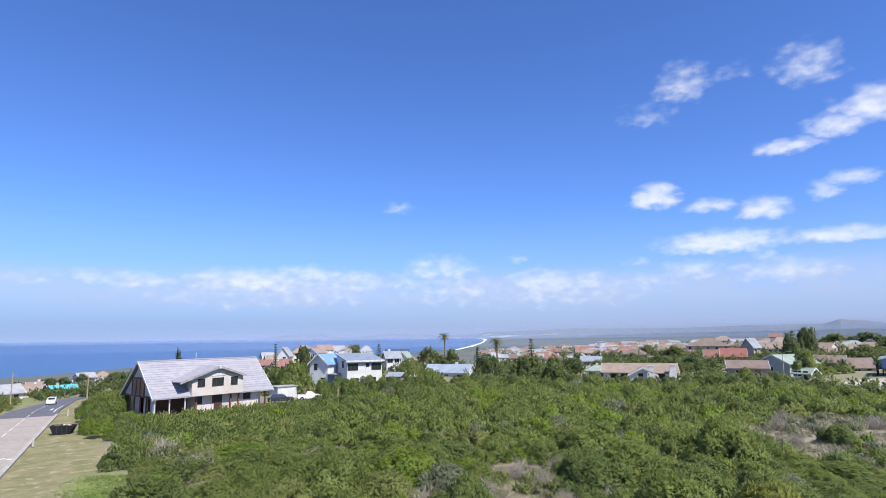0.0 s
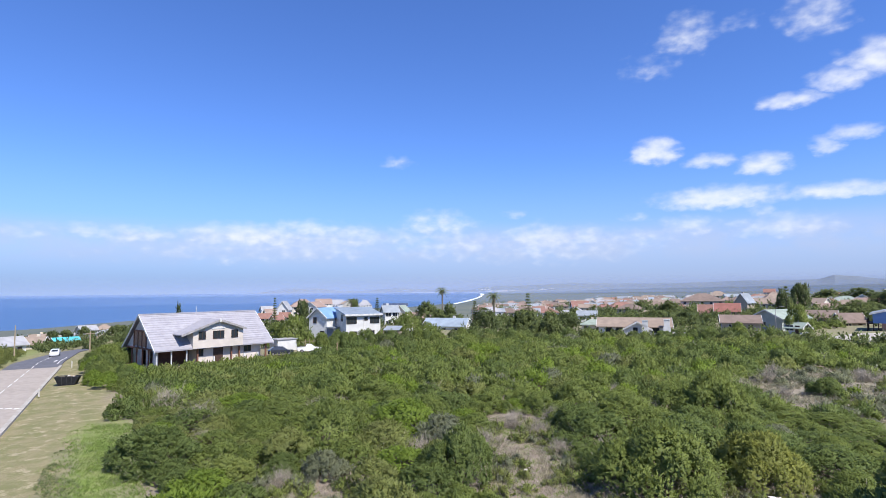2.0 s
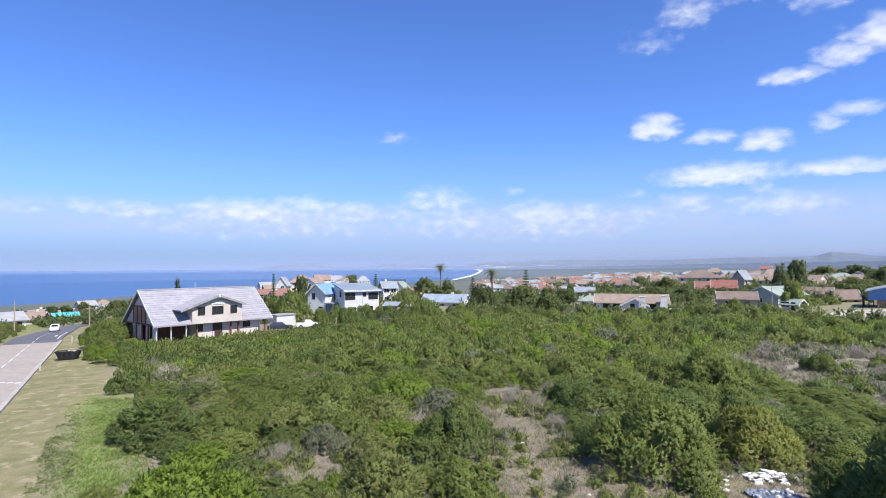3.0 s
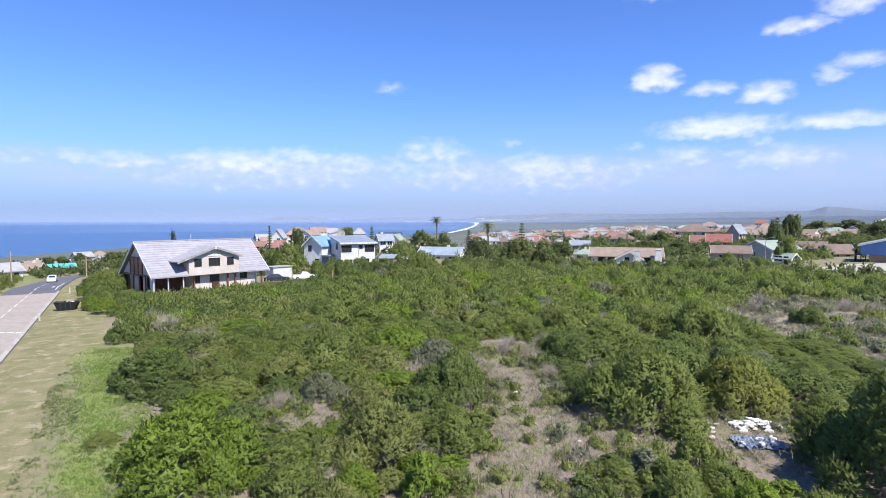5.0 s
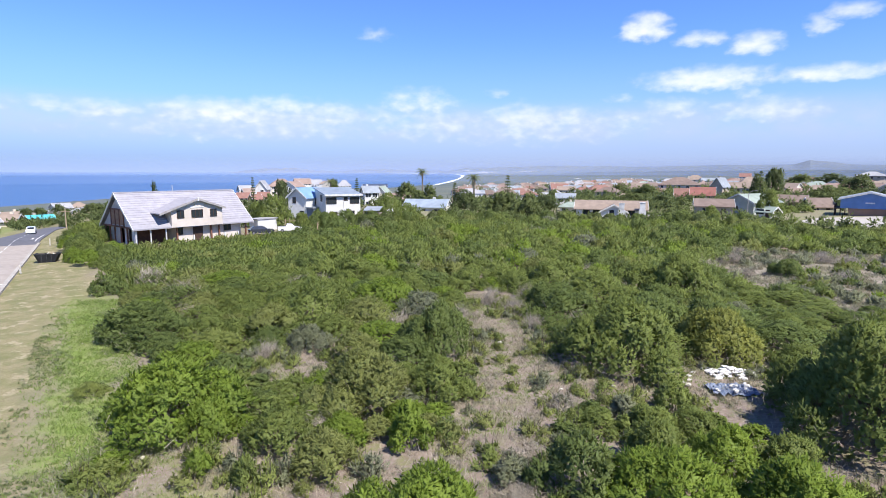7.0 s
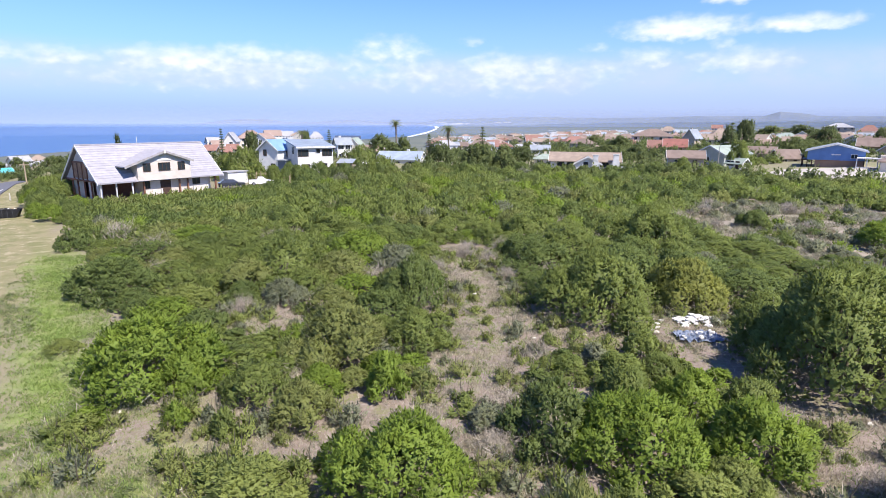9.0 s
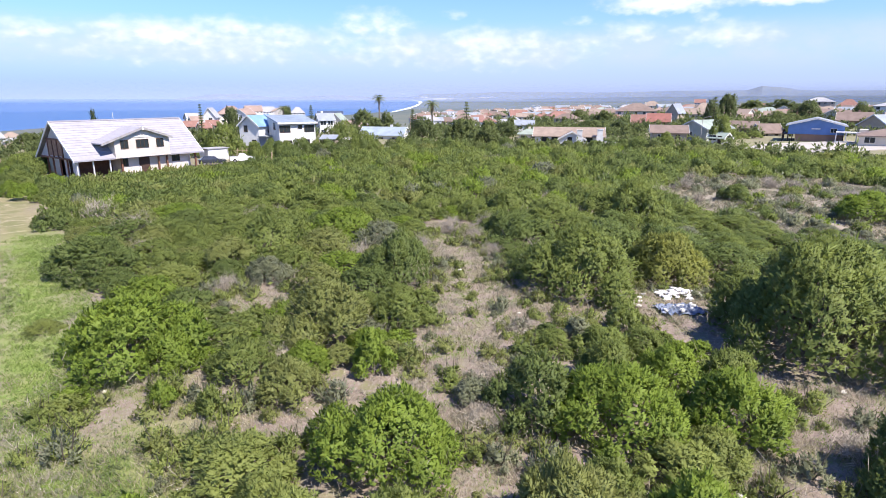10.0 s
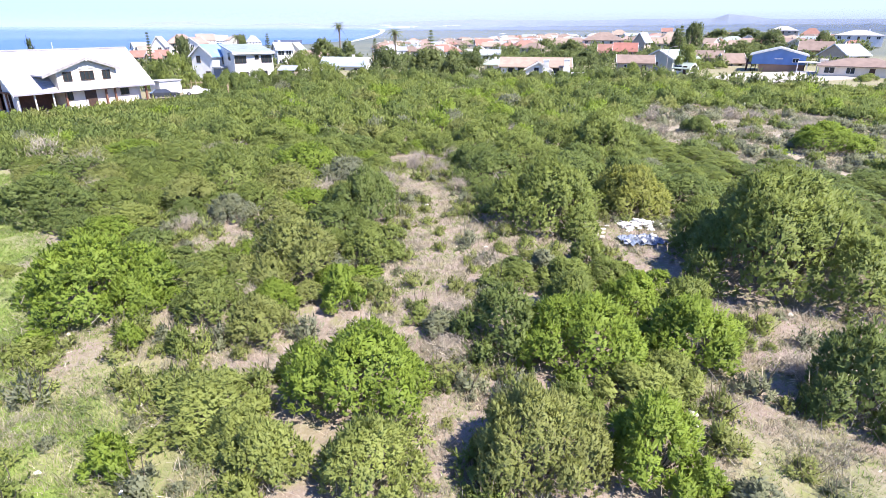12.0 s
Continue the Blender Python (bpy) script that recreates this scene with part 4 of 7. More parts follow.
for x, y, r, tall in ((-29.8, 109.0, 4.4, 6.0), (-33.0, 111.0, 3.2, 4.6), (-8.9, 121.5, 3.6, 5.5), (-5.0, 124.0, 2.8, 3.6), (80.0, 133.0, 3.4, 6.2), (62.0, 125.0, 2.4, 3.2),
                      (97.5, 147.0, 2.4, 1.9), (92.5, 144.5, 2.2, 1.8), (88.0, 141.0, 2.0, 1.6), (104.0, 106.0, 2.0, 1.3), (107.0, 102.5, 1.9, 1.2), (100.5, 103.5, 1.8, 1.1)):
    shrub(COARSE[int(r * 7) % 6], x, y, r, tall, LEAF_MID, "big rounded green bush between houses", "big garden bushes", 40 * x, twigs=False)

for k, (x, y, r, tall) in enumerate(((-25.0, 111.5, 2.2, 2.6), (-22.2, 113.0, 2.0, 2.9), (-19.4, 113.8, 2.1, 2.7), (-16.6, 114.6, 2.2, 3.0), (-13.8, 115.5, 2.0, 2.7))):
    shrub(COARSE[k % 6], x, y, r, tall, (LEAF_MID, LEAF_DEEP)[k % 2], "tall green shrub before a white house", "shrubs before the white house", 50 * k, twigs=False)

# ground kept free of shrubs: the chalet's yard
YARD = [[(-43, 84, 5.5), (-33, 100, 6.5)], [(-27, 98, 3.0), (-25, 104, 3.5)]]


def field_edge(x):
    return np.interp(x, [-66, -50, -40, -28, -10, 7, 30, 54, 75, 90, 140], [100, 98, 86, 91, 103, 116, 112, 106, 92, 87, 86])


def scatter_scrub():
    """Closed scrub over the field: the nearest shrubs one by one, the far ones as one spread."""
    rng = np.random.default_rng(77)
    spots = []
    made = list(PLACED)
    tries = 0
    grid = {}

    def crowded(x, y, r):
        for gx in range(int(x // 8) - 1, int(x // 8) + 2):
            for gy in range(int(y // 8) - 1, int(y // 8) + 2):
                for px, py, pr in grid.get((gx, gy), ()):
                    if (px - x) ** 2 + (py - y) ** 2 < (0.54 * (pr + r)) ** 2:
                        return True
        return False

    for row in made:
        grid.setdefault((int(row[0] // 8), int(row[1] // 8)), []).append(row)
    while tries < 26000:
        tries += 1
        y = rng.uniform(22, 117)
        x = rng.uniform(-0.62 * y - 4, 0.98 * y + 6)
        s, c = road_frame(x, y)
        edge = 9.2 if s < -1 else 7.0 if s < 22 else 4.2
        r = rng.uniform(1.5, 3.3) if y > 30 else rng.uniform(0.7, 1.6)
        if c < edge + r * 0.7 or y > field_edge(x):
            continue
        ax, ay = np.array([x]), np.array([y])
        if runs_gap(ax, ay, CLEARINGS)[0] < r * 0.8 + 0.3 or runs_gap(ax, ay, YARD)[0] < r * 0.6 or math.hypot(x - 14.3, y - 25.6) < 2.3 + r:
            continue
        sandy = math.hypot((x - 46) / 16, (y - 57) / 18) < 1 or math.hypot((x - 36) / 6.5, (y - 43) / 7.5) < 1
        if sandy and rng.random() < 0.93:
            continue
        if sandy:
            r *= 0.42
        if crowded(x, y, r):
            continue
        grid.setdefault((int(x // 8), int(y // 8)), []).append((x, y, r))
        tall = r * rng.uniform(0.52, 0.88) * (0.6 if sandy else 1.0)
        if x > 62:
            tall *= 0.55
        if math.hypot((x - 34) / 18, (y - 40) / 20) < 1 and x > 24:
            tall = min(tall, 1.0)
        if -0.62 < x / y < -0.22 and y > 45:
            tall = min(tall, 1.6 - 0.026 * (y - 45))
        spots.append((x, y, r, min(max(tall, 0.6), 3.2), sandy))
    spots.sort(key=lambda q: math.hypot(q[0], q[1]))
    greens = [(LEAF_MID, "mid-green coastal shrub in dense scrub"), (LEAF_BRIGHT, "bright green coastal shrub in dense scrub"),
              (LEAF_DEEP, "deep green coastal shrub in dense scrub"), (LEAF_OLIVE, "olive green shrub with dry stems"),
              (LEAF_GREY, "grey half-dead shrub in dense scrub")]
    odds = [0.46, 0.10, 0.28, 0.13, 0.03]
    for n, (x, y, r, tall, sandy) in enumerate(spots[:250]):
        leaf, label = greens[4] if sandy and rng.random() < 0.6 else greens[rng.choice(5, p=odds)]
        near = math.hypot(x, y) < 31
        pool = (MEDIUM if r > 1.1 else SMALL) if near else COARSE
        shrub(pool[n % len(pool)], x, y, r, tall, leaf, label, "shrubs of the scrub field", rng.uniform(0, 360), twigs=near)
    # the rest, by kind of leaf
    sets = {k: [] for k in range(5)}
    for x, y, r, tall, sandy in spots[250:]:
        k = 4 if sandy and rng.random() < 0.6 else rng.choice(5, p=odds)
        rows, up = dome_layout(rng, r, tall, 7)
        if y < 62:
            q = tuft_quads(rng, rows, up, int(105 * r * r) + 60, 0.25, 5, 0.11)
        else:
            q = tuft_quads(rng, rows, up, int(62 * r * r) + 40, 0.33, 5, 0.14)
        spot = np.array([x, y, land_at(x, y)])
        q[:, :4] += spot
        sets[k].append(q)
    # undergrowth that closes the gaps between the shrubs
    ux, uy = rng.uniform(-60, 110, 260000), rng.uniform(24, 116, 260000)
    uc = road_frame(ux, uy)[1]
    keep = (uy < field_edge(ux) - 1) & (np.abs(ux - 0.18 * uy) < 0.84 * uy + 4) & (uc > 9.5)
    keep &= (runs_gap(ux, uy, CLEARINGS) > 1.2) & (runs_gap(ux, uy, YARD) > 1)
    keep &= (np.hypot((ux - 46) / 16, (uy - 57) / 18) > 0.95) & (np.hypot((ux - 36) / 6.5, (uy - 43) / 7.5) > 1)
    keep &= rng.random(len(ux)) < 0.42 * np.clip(uy / 70, 0.35, 1)
    ux, uy = ux[keep], uy[keep]
    uz = land(ux, uy) + 0.08 + 0.32 * rng.random(len(ux))
    under = np.concatenate([np.stack([ux, uy, uz], -1), np.full((len(ux), 1), 0.12)], 1)
    sets[0].append(leaf_quads_loose(rng, under, len(under), 0.30, 0.18))
    names = ("scrub_mid", "scrub_bright", "scrub_deep", "scrub_olive", "scrub_grey")
    for k, lists in sets.items():
        if lists:
            ob = mesh_part(names[k], quads_mesh(names[k], np.concatenate(lists)), greens[k][0])
            tagged(ob, "dense low coastal scrub, " + names[k].split("_")[1] + " green", "scrub", kind="stuff")


scatter_scrub()


def tuft_kind(seed):
    rng = np.random.default_rng(seed)
    return {"foliage": quads_mesh("foliage", tuft_quads(rng, *dome_layout(rng, 0.5, 0.5, 4), 120, 0.11, 6, 0.035)),
            "stem": SMALL[0]["stem"], "twigs": SMALL[0]["twigs"], "spread": 0.5, "height": 0.5}


def dead_kind(seed):
    """A dry bush of bare grey twigs."""
    rng = np.random.default_rng(seed)
    at = rng.normal(size=(1700, 3)) * np.array([0.45, 0.45, 0.0])
    at[:, 2] = np.abs(rng.normal(size=1700)) * 0.3
    q = blade_quads(rng, at, 0.42, 1.1, 0.016)
    bm = stems_bm(rng, 0.9, 0.8, 9, 0.014)
    mesh = bpy.data.meshes.new("stem")
    bm.to_mesh(mesh)
    bm.free()
    return {"foliage": quads_mesh("twigs", q), "stem": mesh, "spread": 1.0, "height": 1.0}


TUFT = [tuft_kind(91 + k) for k in range(4)]
DEAD = [dead_kind(95 + k) for k in range(3)]


def small_growth():
    """Low bushes in the clearings and dry bushes among the green."""
    rng = np.random.default_rng(314)
    kinds = [(LEAF_GREY, "small silver-grey bush in the clearing"), (LEAF_OLIVE, "small olive bush in the clearing"),
             (LEAF_PALE, "small pale green bush in the clearing"), (LEAF_MID, "small green bush in the clearing")]
    count = 0
    while count < 380:
        x, y = rng.uniform(-14, 24), rng.uniform(8, 47)
        if abs(x) > 0.95 * y + 3:
            continue
        gap = runs_gap(np.array([x]), np.array([y]), CLEARINGS)[0]
        if gap > 1.4 or (gap < -0.3 and rng.random() < 0.6):
            continue
        if min(math.hypot(x - px, y - py) - 0.8 * pr for px, py, pr in PLACED) < 0 or math.hypot(x - 14.7, y - 27.3) < 2.8:
            continue
        count += 1
        r = rng.uniform(0.22, 0.75)
        leaf, label = kinds[rng.choice(4, p=[0.20, 0.26, 0.32, 0.22])]
        shrub(TUFT[count % 4], x, y, r, r * rng.uniform(0.7, 1.2), leaf, label, "small bushes of the clearing", rng.uniform(0, 360), twigs=False, name="low_bush")
    spots = [(12.5, 46.5, 1.8), (17.0, 49.0, 1.6), (-9.0, 41.0, 1.5), (-20.5, 47.0, 2.0), (-26.0, 53.0, 2.2), (24.0, 52.0, 2.0), (-3.5, 36.5, 1.2), (6.6, 43.5, 1.3),
             (7.2, 39.0, 1.1), (2.4, 41.0, 1.2), (0.3, 19.0, 0.9), (3.2, 17.6, 0.8), (-4.6, 23.2, 0.9), (30.0, 60.0, 1.8), (36.0, 66.0, 1.6), (47.0, 66.0, 1.5),
             (41.0, 55.0, 1.3), (50.0, 57.0, 1.4), (-12.0, 52.0, 1.4), (-2.0, 58.0, 1.6), (9.0, 62.0, 1.7), (14.6, 14.4, 0.9), (6.2, 25.2, 0.8), (4.0, 20.6, 0.7)]
    for _ in range(34):
        y = rng.uniform(30, 85)
        x = rng.uniform(-0.45 * y, 0.8 * y)
        if road_frame(x, y)[1] > 10 and runs_gap(np.array([x]), np.array([y]), YARD)[0] > 2:
            spots.append((x, y, rng.uniform(0.9, 1.5)))
    for k, (x, y, r) in enumerate(spots):
        r = r * 0.62 if y > 30 else r
        m = pose(x, y, land_at(x, y), rz=70 * k) @ Matrix.Diagonal((r, r, r * (1.6 if y > 30 else 0.9), 1))
        ob = thing("dry_bush", m, "dry grey leafless bush in the scrub", "dry bush", "dry bushes of the scrub")
        tagged(mesh_part("dead_wood", DEAD[k % 3]["foliage"], TWIG, ob), kind="stuff")
        mesh_part("stem", DEAD[k % 3]["stem"], TWIG, ob)


small_growth()


# ------------------------------------------------------------------ buildings
def wall_mat(name, col):
    return make_mat(name, col, tuple(v * 0.88 for v in col), rough=0.9, size=0.8, bump=0.15, bump_size=12, stain=0.2, spec=0.2)


def roof_mat(name, col, rough=0.85):
    return make_mat(name, col, tuple(v * 0.8 for v in col), rough=rough, size=0.7, bump=0.3, bump_size=6, stain=0.3, spec=0.25)


WALL_WHITE = wall_mat("white_plaster", (0.66, 0.655, 0.63))
WALL_CREAM = wall_mat("cream_plaster", (0.68, 0.60, 0.48))
WALL_YELLOW = wall_mat("pale_yellow_plaster", (0.70, 0.60, 0.36))
WALL_PINK = wall_mat("pink_plaster", (0.58, 0.42, 0.36))
WALL_STONE = wall_mat("tan_plaster", (0.42, 0.36, 0.29))
WALL_BRICK = wall_mat("face_brick", (0.36, 0.23, 0.17))
WALL_BLUE = wall_mat("blue_boards", (0.15, 0.26, 0.50))
WALL_SAGE = wall_mat("sage_plaster", (0.40, 0.43, 0.385))
WALL_SLATE = wall_mat("blue_grey_boards", (0.17, 0.20, 0.25))
WALL_CHALET = wall_mat("warm_cream_plaster", (0.62, 0.555, 0.49))
ROOF_PALE = roof_mat("pale_grey_roof", (0.36, 0.36, 0.37))
ROOF_RED = roof_mat("red_roof_tile", (0.275, 0.15, 0.12))
ROOF_BRICK = roof_mat("brick_red_roof_tile", (0.29, 0.125, 0.10))
ROOF_PINK = roof_mat("salmon_roof_tile", (0.315, 0.23, 0.19))
ROOF_TAN = roof_mat("tan_roof_tile", (0.30, 0.235, 0.185))
ROOF_BROWN = roof_mat("brown_roof_tile", (0.225, 0.17, 0.14))
ROOF_SLATE = roof_mat("slate_grey_roof", (0.28, 0.31, 0.34))
ROOF_DARK = roof_mat("dark_blue_roof", (0.07, 0.09, 0.14))
ROOF_GREEN = roof_mat("pale_green_roof", (0.29, 0.34, 0.285))
ROOF_SKY = roof_mat("pale_blue_metal_roof", (0.30, 0.355, 0.41), 0.5)
ROOF_CYAN = roof_mat("turquoise_roof", (0.10, 0.48, 0.52), 0.6)
ROOF_BLUE = roof_mat("bright_blue_metal_roof", (0.20, 0.34, 0.55), 0.5)
ROOF_CHALET = make_mat("pale_concrete_roof_tile", (0.33, 0.32, 0.345), (0.285, 0.275, 0.30), rough=0.8, size=1.4, bump=0.3, bump_size=9, stain=0.12, spec=0.3, per_object=0.07)
TRIM_WHITE = make_mat("white_trim", (0.68, 0.67, 0.65), rough=0.6, size=2, stain=0.1)
WOOD_RED = make_mat("red_brown_timber", (0.22, 0.105, 0.065), (0.15, 0.07, 0.045), rough=0.7, size=3, bump=0.3)
WOOD_DARK = make_mat("dark_stained_timber", (0.075, 0.042, 0.030), (0.05, 0.03, 0.022), rough=0.7, size=3)
WOOD_VERANDA = make_mat("red_brown_boards", (0.135, 0.062, 0.042), (0.095, 0.045, 0.032), rough=0.75, size=3)
WOOD_RAW = make_mat("weathered_timber", (0.42, 0.33, 0.22), (0.30, 0.24, 0.16), rough=0.9, size=4)
PLYWOOD = make_mat("bare_plywood", (0.40, 0.23, 0.14), (0.30, 0.17, 0.10), rough=0.8, size=2, bump=0.2)
PAVING = make_mat("pale_concrete_paving", (0.42, 0.385, 0.335), (0.35, 0.32, 0.28), rough=0.95, size=0.8, bump=0.2)


def glass_mat():
    m = bpy.data.materials.new("window_glass")
    m.use_nodes = True
    b = m.node_tree.nodes["Principled BSDF"]
    b.inputs["Base Color"].default_value = (0.025, 0.032, 0.040, 1)
    b.inputs["Roughness"].default_value = 0.08
    b.inputs["Specular IOR Level"].default_value = 0.6
    return m


GLASS = glass_mat()


def window(parent, m, w, h, frame_mat, bars=1, name="window"):
    """A framed window lying in the local xz plane, facing -y, centred at m."""
    bm = bmesh.new()
    t = 0.07
    xs = [-w / 2 - t, -w / 2]
    for k in range(bars):
        x = -w / 2 + w * (k + 1) / (bars + 1)
        xs += [x - 0.03, x + 0.03]
    xs += [w / 2, w / 2 + t]
    zs = [-h / 2 - t, -h / 2, h / 2, h / 2 + t]
    vs = {(i, j, d): bm.verts.new(m @ Vector((x, -0.06 if d == 0 else 0.05, z))) for i, x in enumerate(xs) for j, z in enumerate(zs) for d in (0, 1)}
    solid = {(i, j) for i in range(len(xs) - 1) for j in range(3) if j != 1 or i % 2 == 0}
    for i, j in solid:
        a, b, c, e = (i, j), (i + 1, j), (i + 1, j + 1), (i, j + 1)
        bm.faces.new([vs[(*q, 0)] for q in (a, b, c, e)])
        bm.faces.new([vs[(*q, 1)] for q in (e, c, b, a)])
        for near, p, q in (((i, j - 1), a, b), ((i + 1, j), b, c), ((i, j + 1), c, e), ((i - 1, j), e, a)):
            if near not in solid:
                bm.faces.new((vs[(*q, 0)], vs[(*p, 0)], vs[(*p, 1)], vs[(*q, 1)]))
    ob = part(name, bm, frame_mat, parent)
    bm = bmesh.new()
    box(bm, (-w / 2, -0.02, -h / 2), (w / 2, 0.02, h / 2), m)
    part("pane", bm, GLASS, ob, "dark reflecting glass")
    return ob


def facing(side, x, y, z):
    """A place on a wall: side is the compass turn of its outward face from the front."""
    return pose(x, y, z, rz={"front": 0, "right": 90, "back": 180, "left": -90}[side])


def roof_shell(bm, L, W, eave, ridge, over=0.5, thick=0.16, hip=False):
    """Two or four roof planes with thickness."""
    slope = (ridge - eave) / (W / 2)
    low = eave - over * slope
    lx, wy = L / 2 + over, W / 2 + over
    inset = min(W * 0.5, L * 0.42) if hip else 0.0
    rx = lx - inset - (over if hip else 0)
    for lift in (0.0, thick):
        corner = [bm.verts.new((sx * lx, sy * wy, low + lift)) for sx, sy in ((-1, -1), (1, -1), (1, 1), (-1, 1))]
        top = [bm.verts.new((sx * rx, 0, ridge + lift)) for sx in (-1, 1)]
        bm.faces.new((corner[0], corner[1], top[1], top[0]))
        bm.faces.new((corner[2], corner[3], top[0], top[1]))
        if hip:
            bm.faces.new((corner[1], corner[2], top[1]))
            bm.faces.new((corner[3], corner[0], top[0]))
        if not lift:
            first = corner, top
    (c0, t0), (c1, t1) = first, (corner, top)
    bm.faces.new((c0[0], c0[1], c1[1], c1[0]))
    bm.faces.new((c0[2], c0[3], c1[3], c1[2]))
    if hip:
        bm.faces.new((c0[1], c0[2], c1[2], c1[1]))
        bm.faces.new((c0[3], c0[0], c1[0], c1[3]))
    else:
        for k, (a, b) in enumerate(((3, 0), (1, 2))):
            bm.faces.new((c0[a], t0[k], t1[k], c1[a]))
            bm.faces.new((t0[k], c0[b], c1[b], t1[k]))


def body_shell(bm, L, W, eave, ridge, hip=False, foot=-2.5):
    if hip:
        box(bm, (-L / 2, -W / 2, foot), (L / 2, W / 2, eave))
    else:
        prism(bm, [(-W / 2, foot), (W / 2, foot), (W / 2, eave), (0, ridge - 0.05), (-W / 2, eave)], -L / 2, L / 2)


def barge_boards(bm, L, W, eave, ridge, over, side):
    """White verge boards along a gable."""
    slope = (ridge - eave) / (W / 2)
    x = side * (L / 2 + over)
    for sy in (-1, 1):
        y0, z0 = sy * (W / 2 + over), eave - over * slope
        outline = [(y0, z0 - 0.12), (y0, z0 + 0.22), (0, ridge + 0.24), (0, ridge - 0.1)]
        prism(bm, outline if sy < 0 else outline[::-1], min(x, x + side * 0.06), max(x, x + side * 0.06))


def gable_house(x, y, z, yaw, L, W, eave, ridge, wall, roof, label, hip=False, group="houses of the seaside town"):
    ob = thing("house", pose(x, y, z, rz=yaw), label, "house", group)
    bm = bmesh.new()
    body_shell(bm, L, W, eave, ridge, hip)
    w = part("wall", bm, wall, ob)
    bm = bmesh.new()
    roof_shell(bm, L, W, eave, ridge, hip=hip)
    r = part("roof", bm, roof, ob)
    if not hip:
        for side in (-1, 1):
            bm = bmesh.new()
            barge_boards(bm, L, W, eave, ridge, 0.5, side)
            part("barge_board", bm, TRIM_WHITE, r)
    rng = random.Random(int(x * 13 + y * 7))
    storeys = 2 if eave > 4 else 1
    for s in range(storeys):
        zc = 1.5 + 2.6 * s
        n = max(2, int(L / 3.4))
        for k in range(n):
            wx = -L / 2 + L * (k + 0.5) / n
            if s == 0 and k == n // 2:
                bm = bmesh.new()
                box(bm, (wx - 0.5, -W / 2 - 0.05, 0), (wx + 0.5, -W / 2 + 0.05, 2.05))
                part("door", bm, WOOD_DARK, ob)
                continue
            window(w, facing("front", wx, -W / 2, zc), rng.choice((1.2, 1.5, 1.8)), 1.15, TRIM_WHITE)
        for side, sx in (("left", -1), ("right", 1)):
            window(w, facing(side, sx * L / 2, rng.uniform(-0.2, 0.2) * W, zc), 1.4, 1.15, TRIM_WHITE)
    if rng.random() < 0.4:
        bm = bmesh.new()
        cx = rng.uniform(-0.3, 0.3) * L
        box(bm, (cx - 0.35, 0.4, ridge - 1.2), (cx + 0.35, 1.1, ridge + 0.7))
        part("chimney", bm, wall, ob)
    return ob


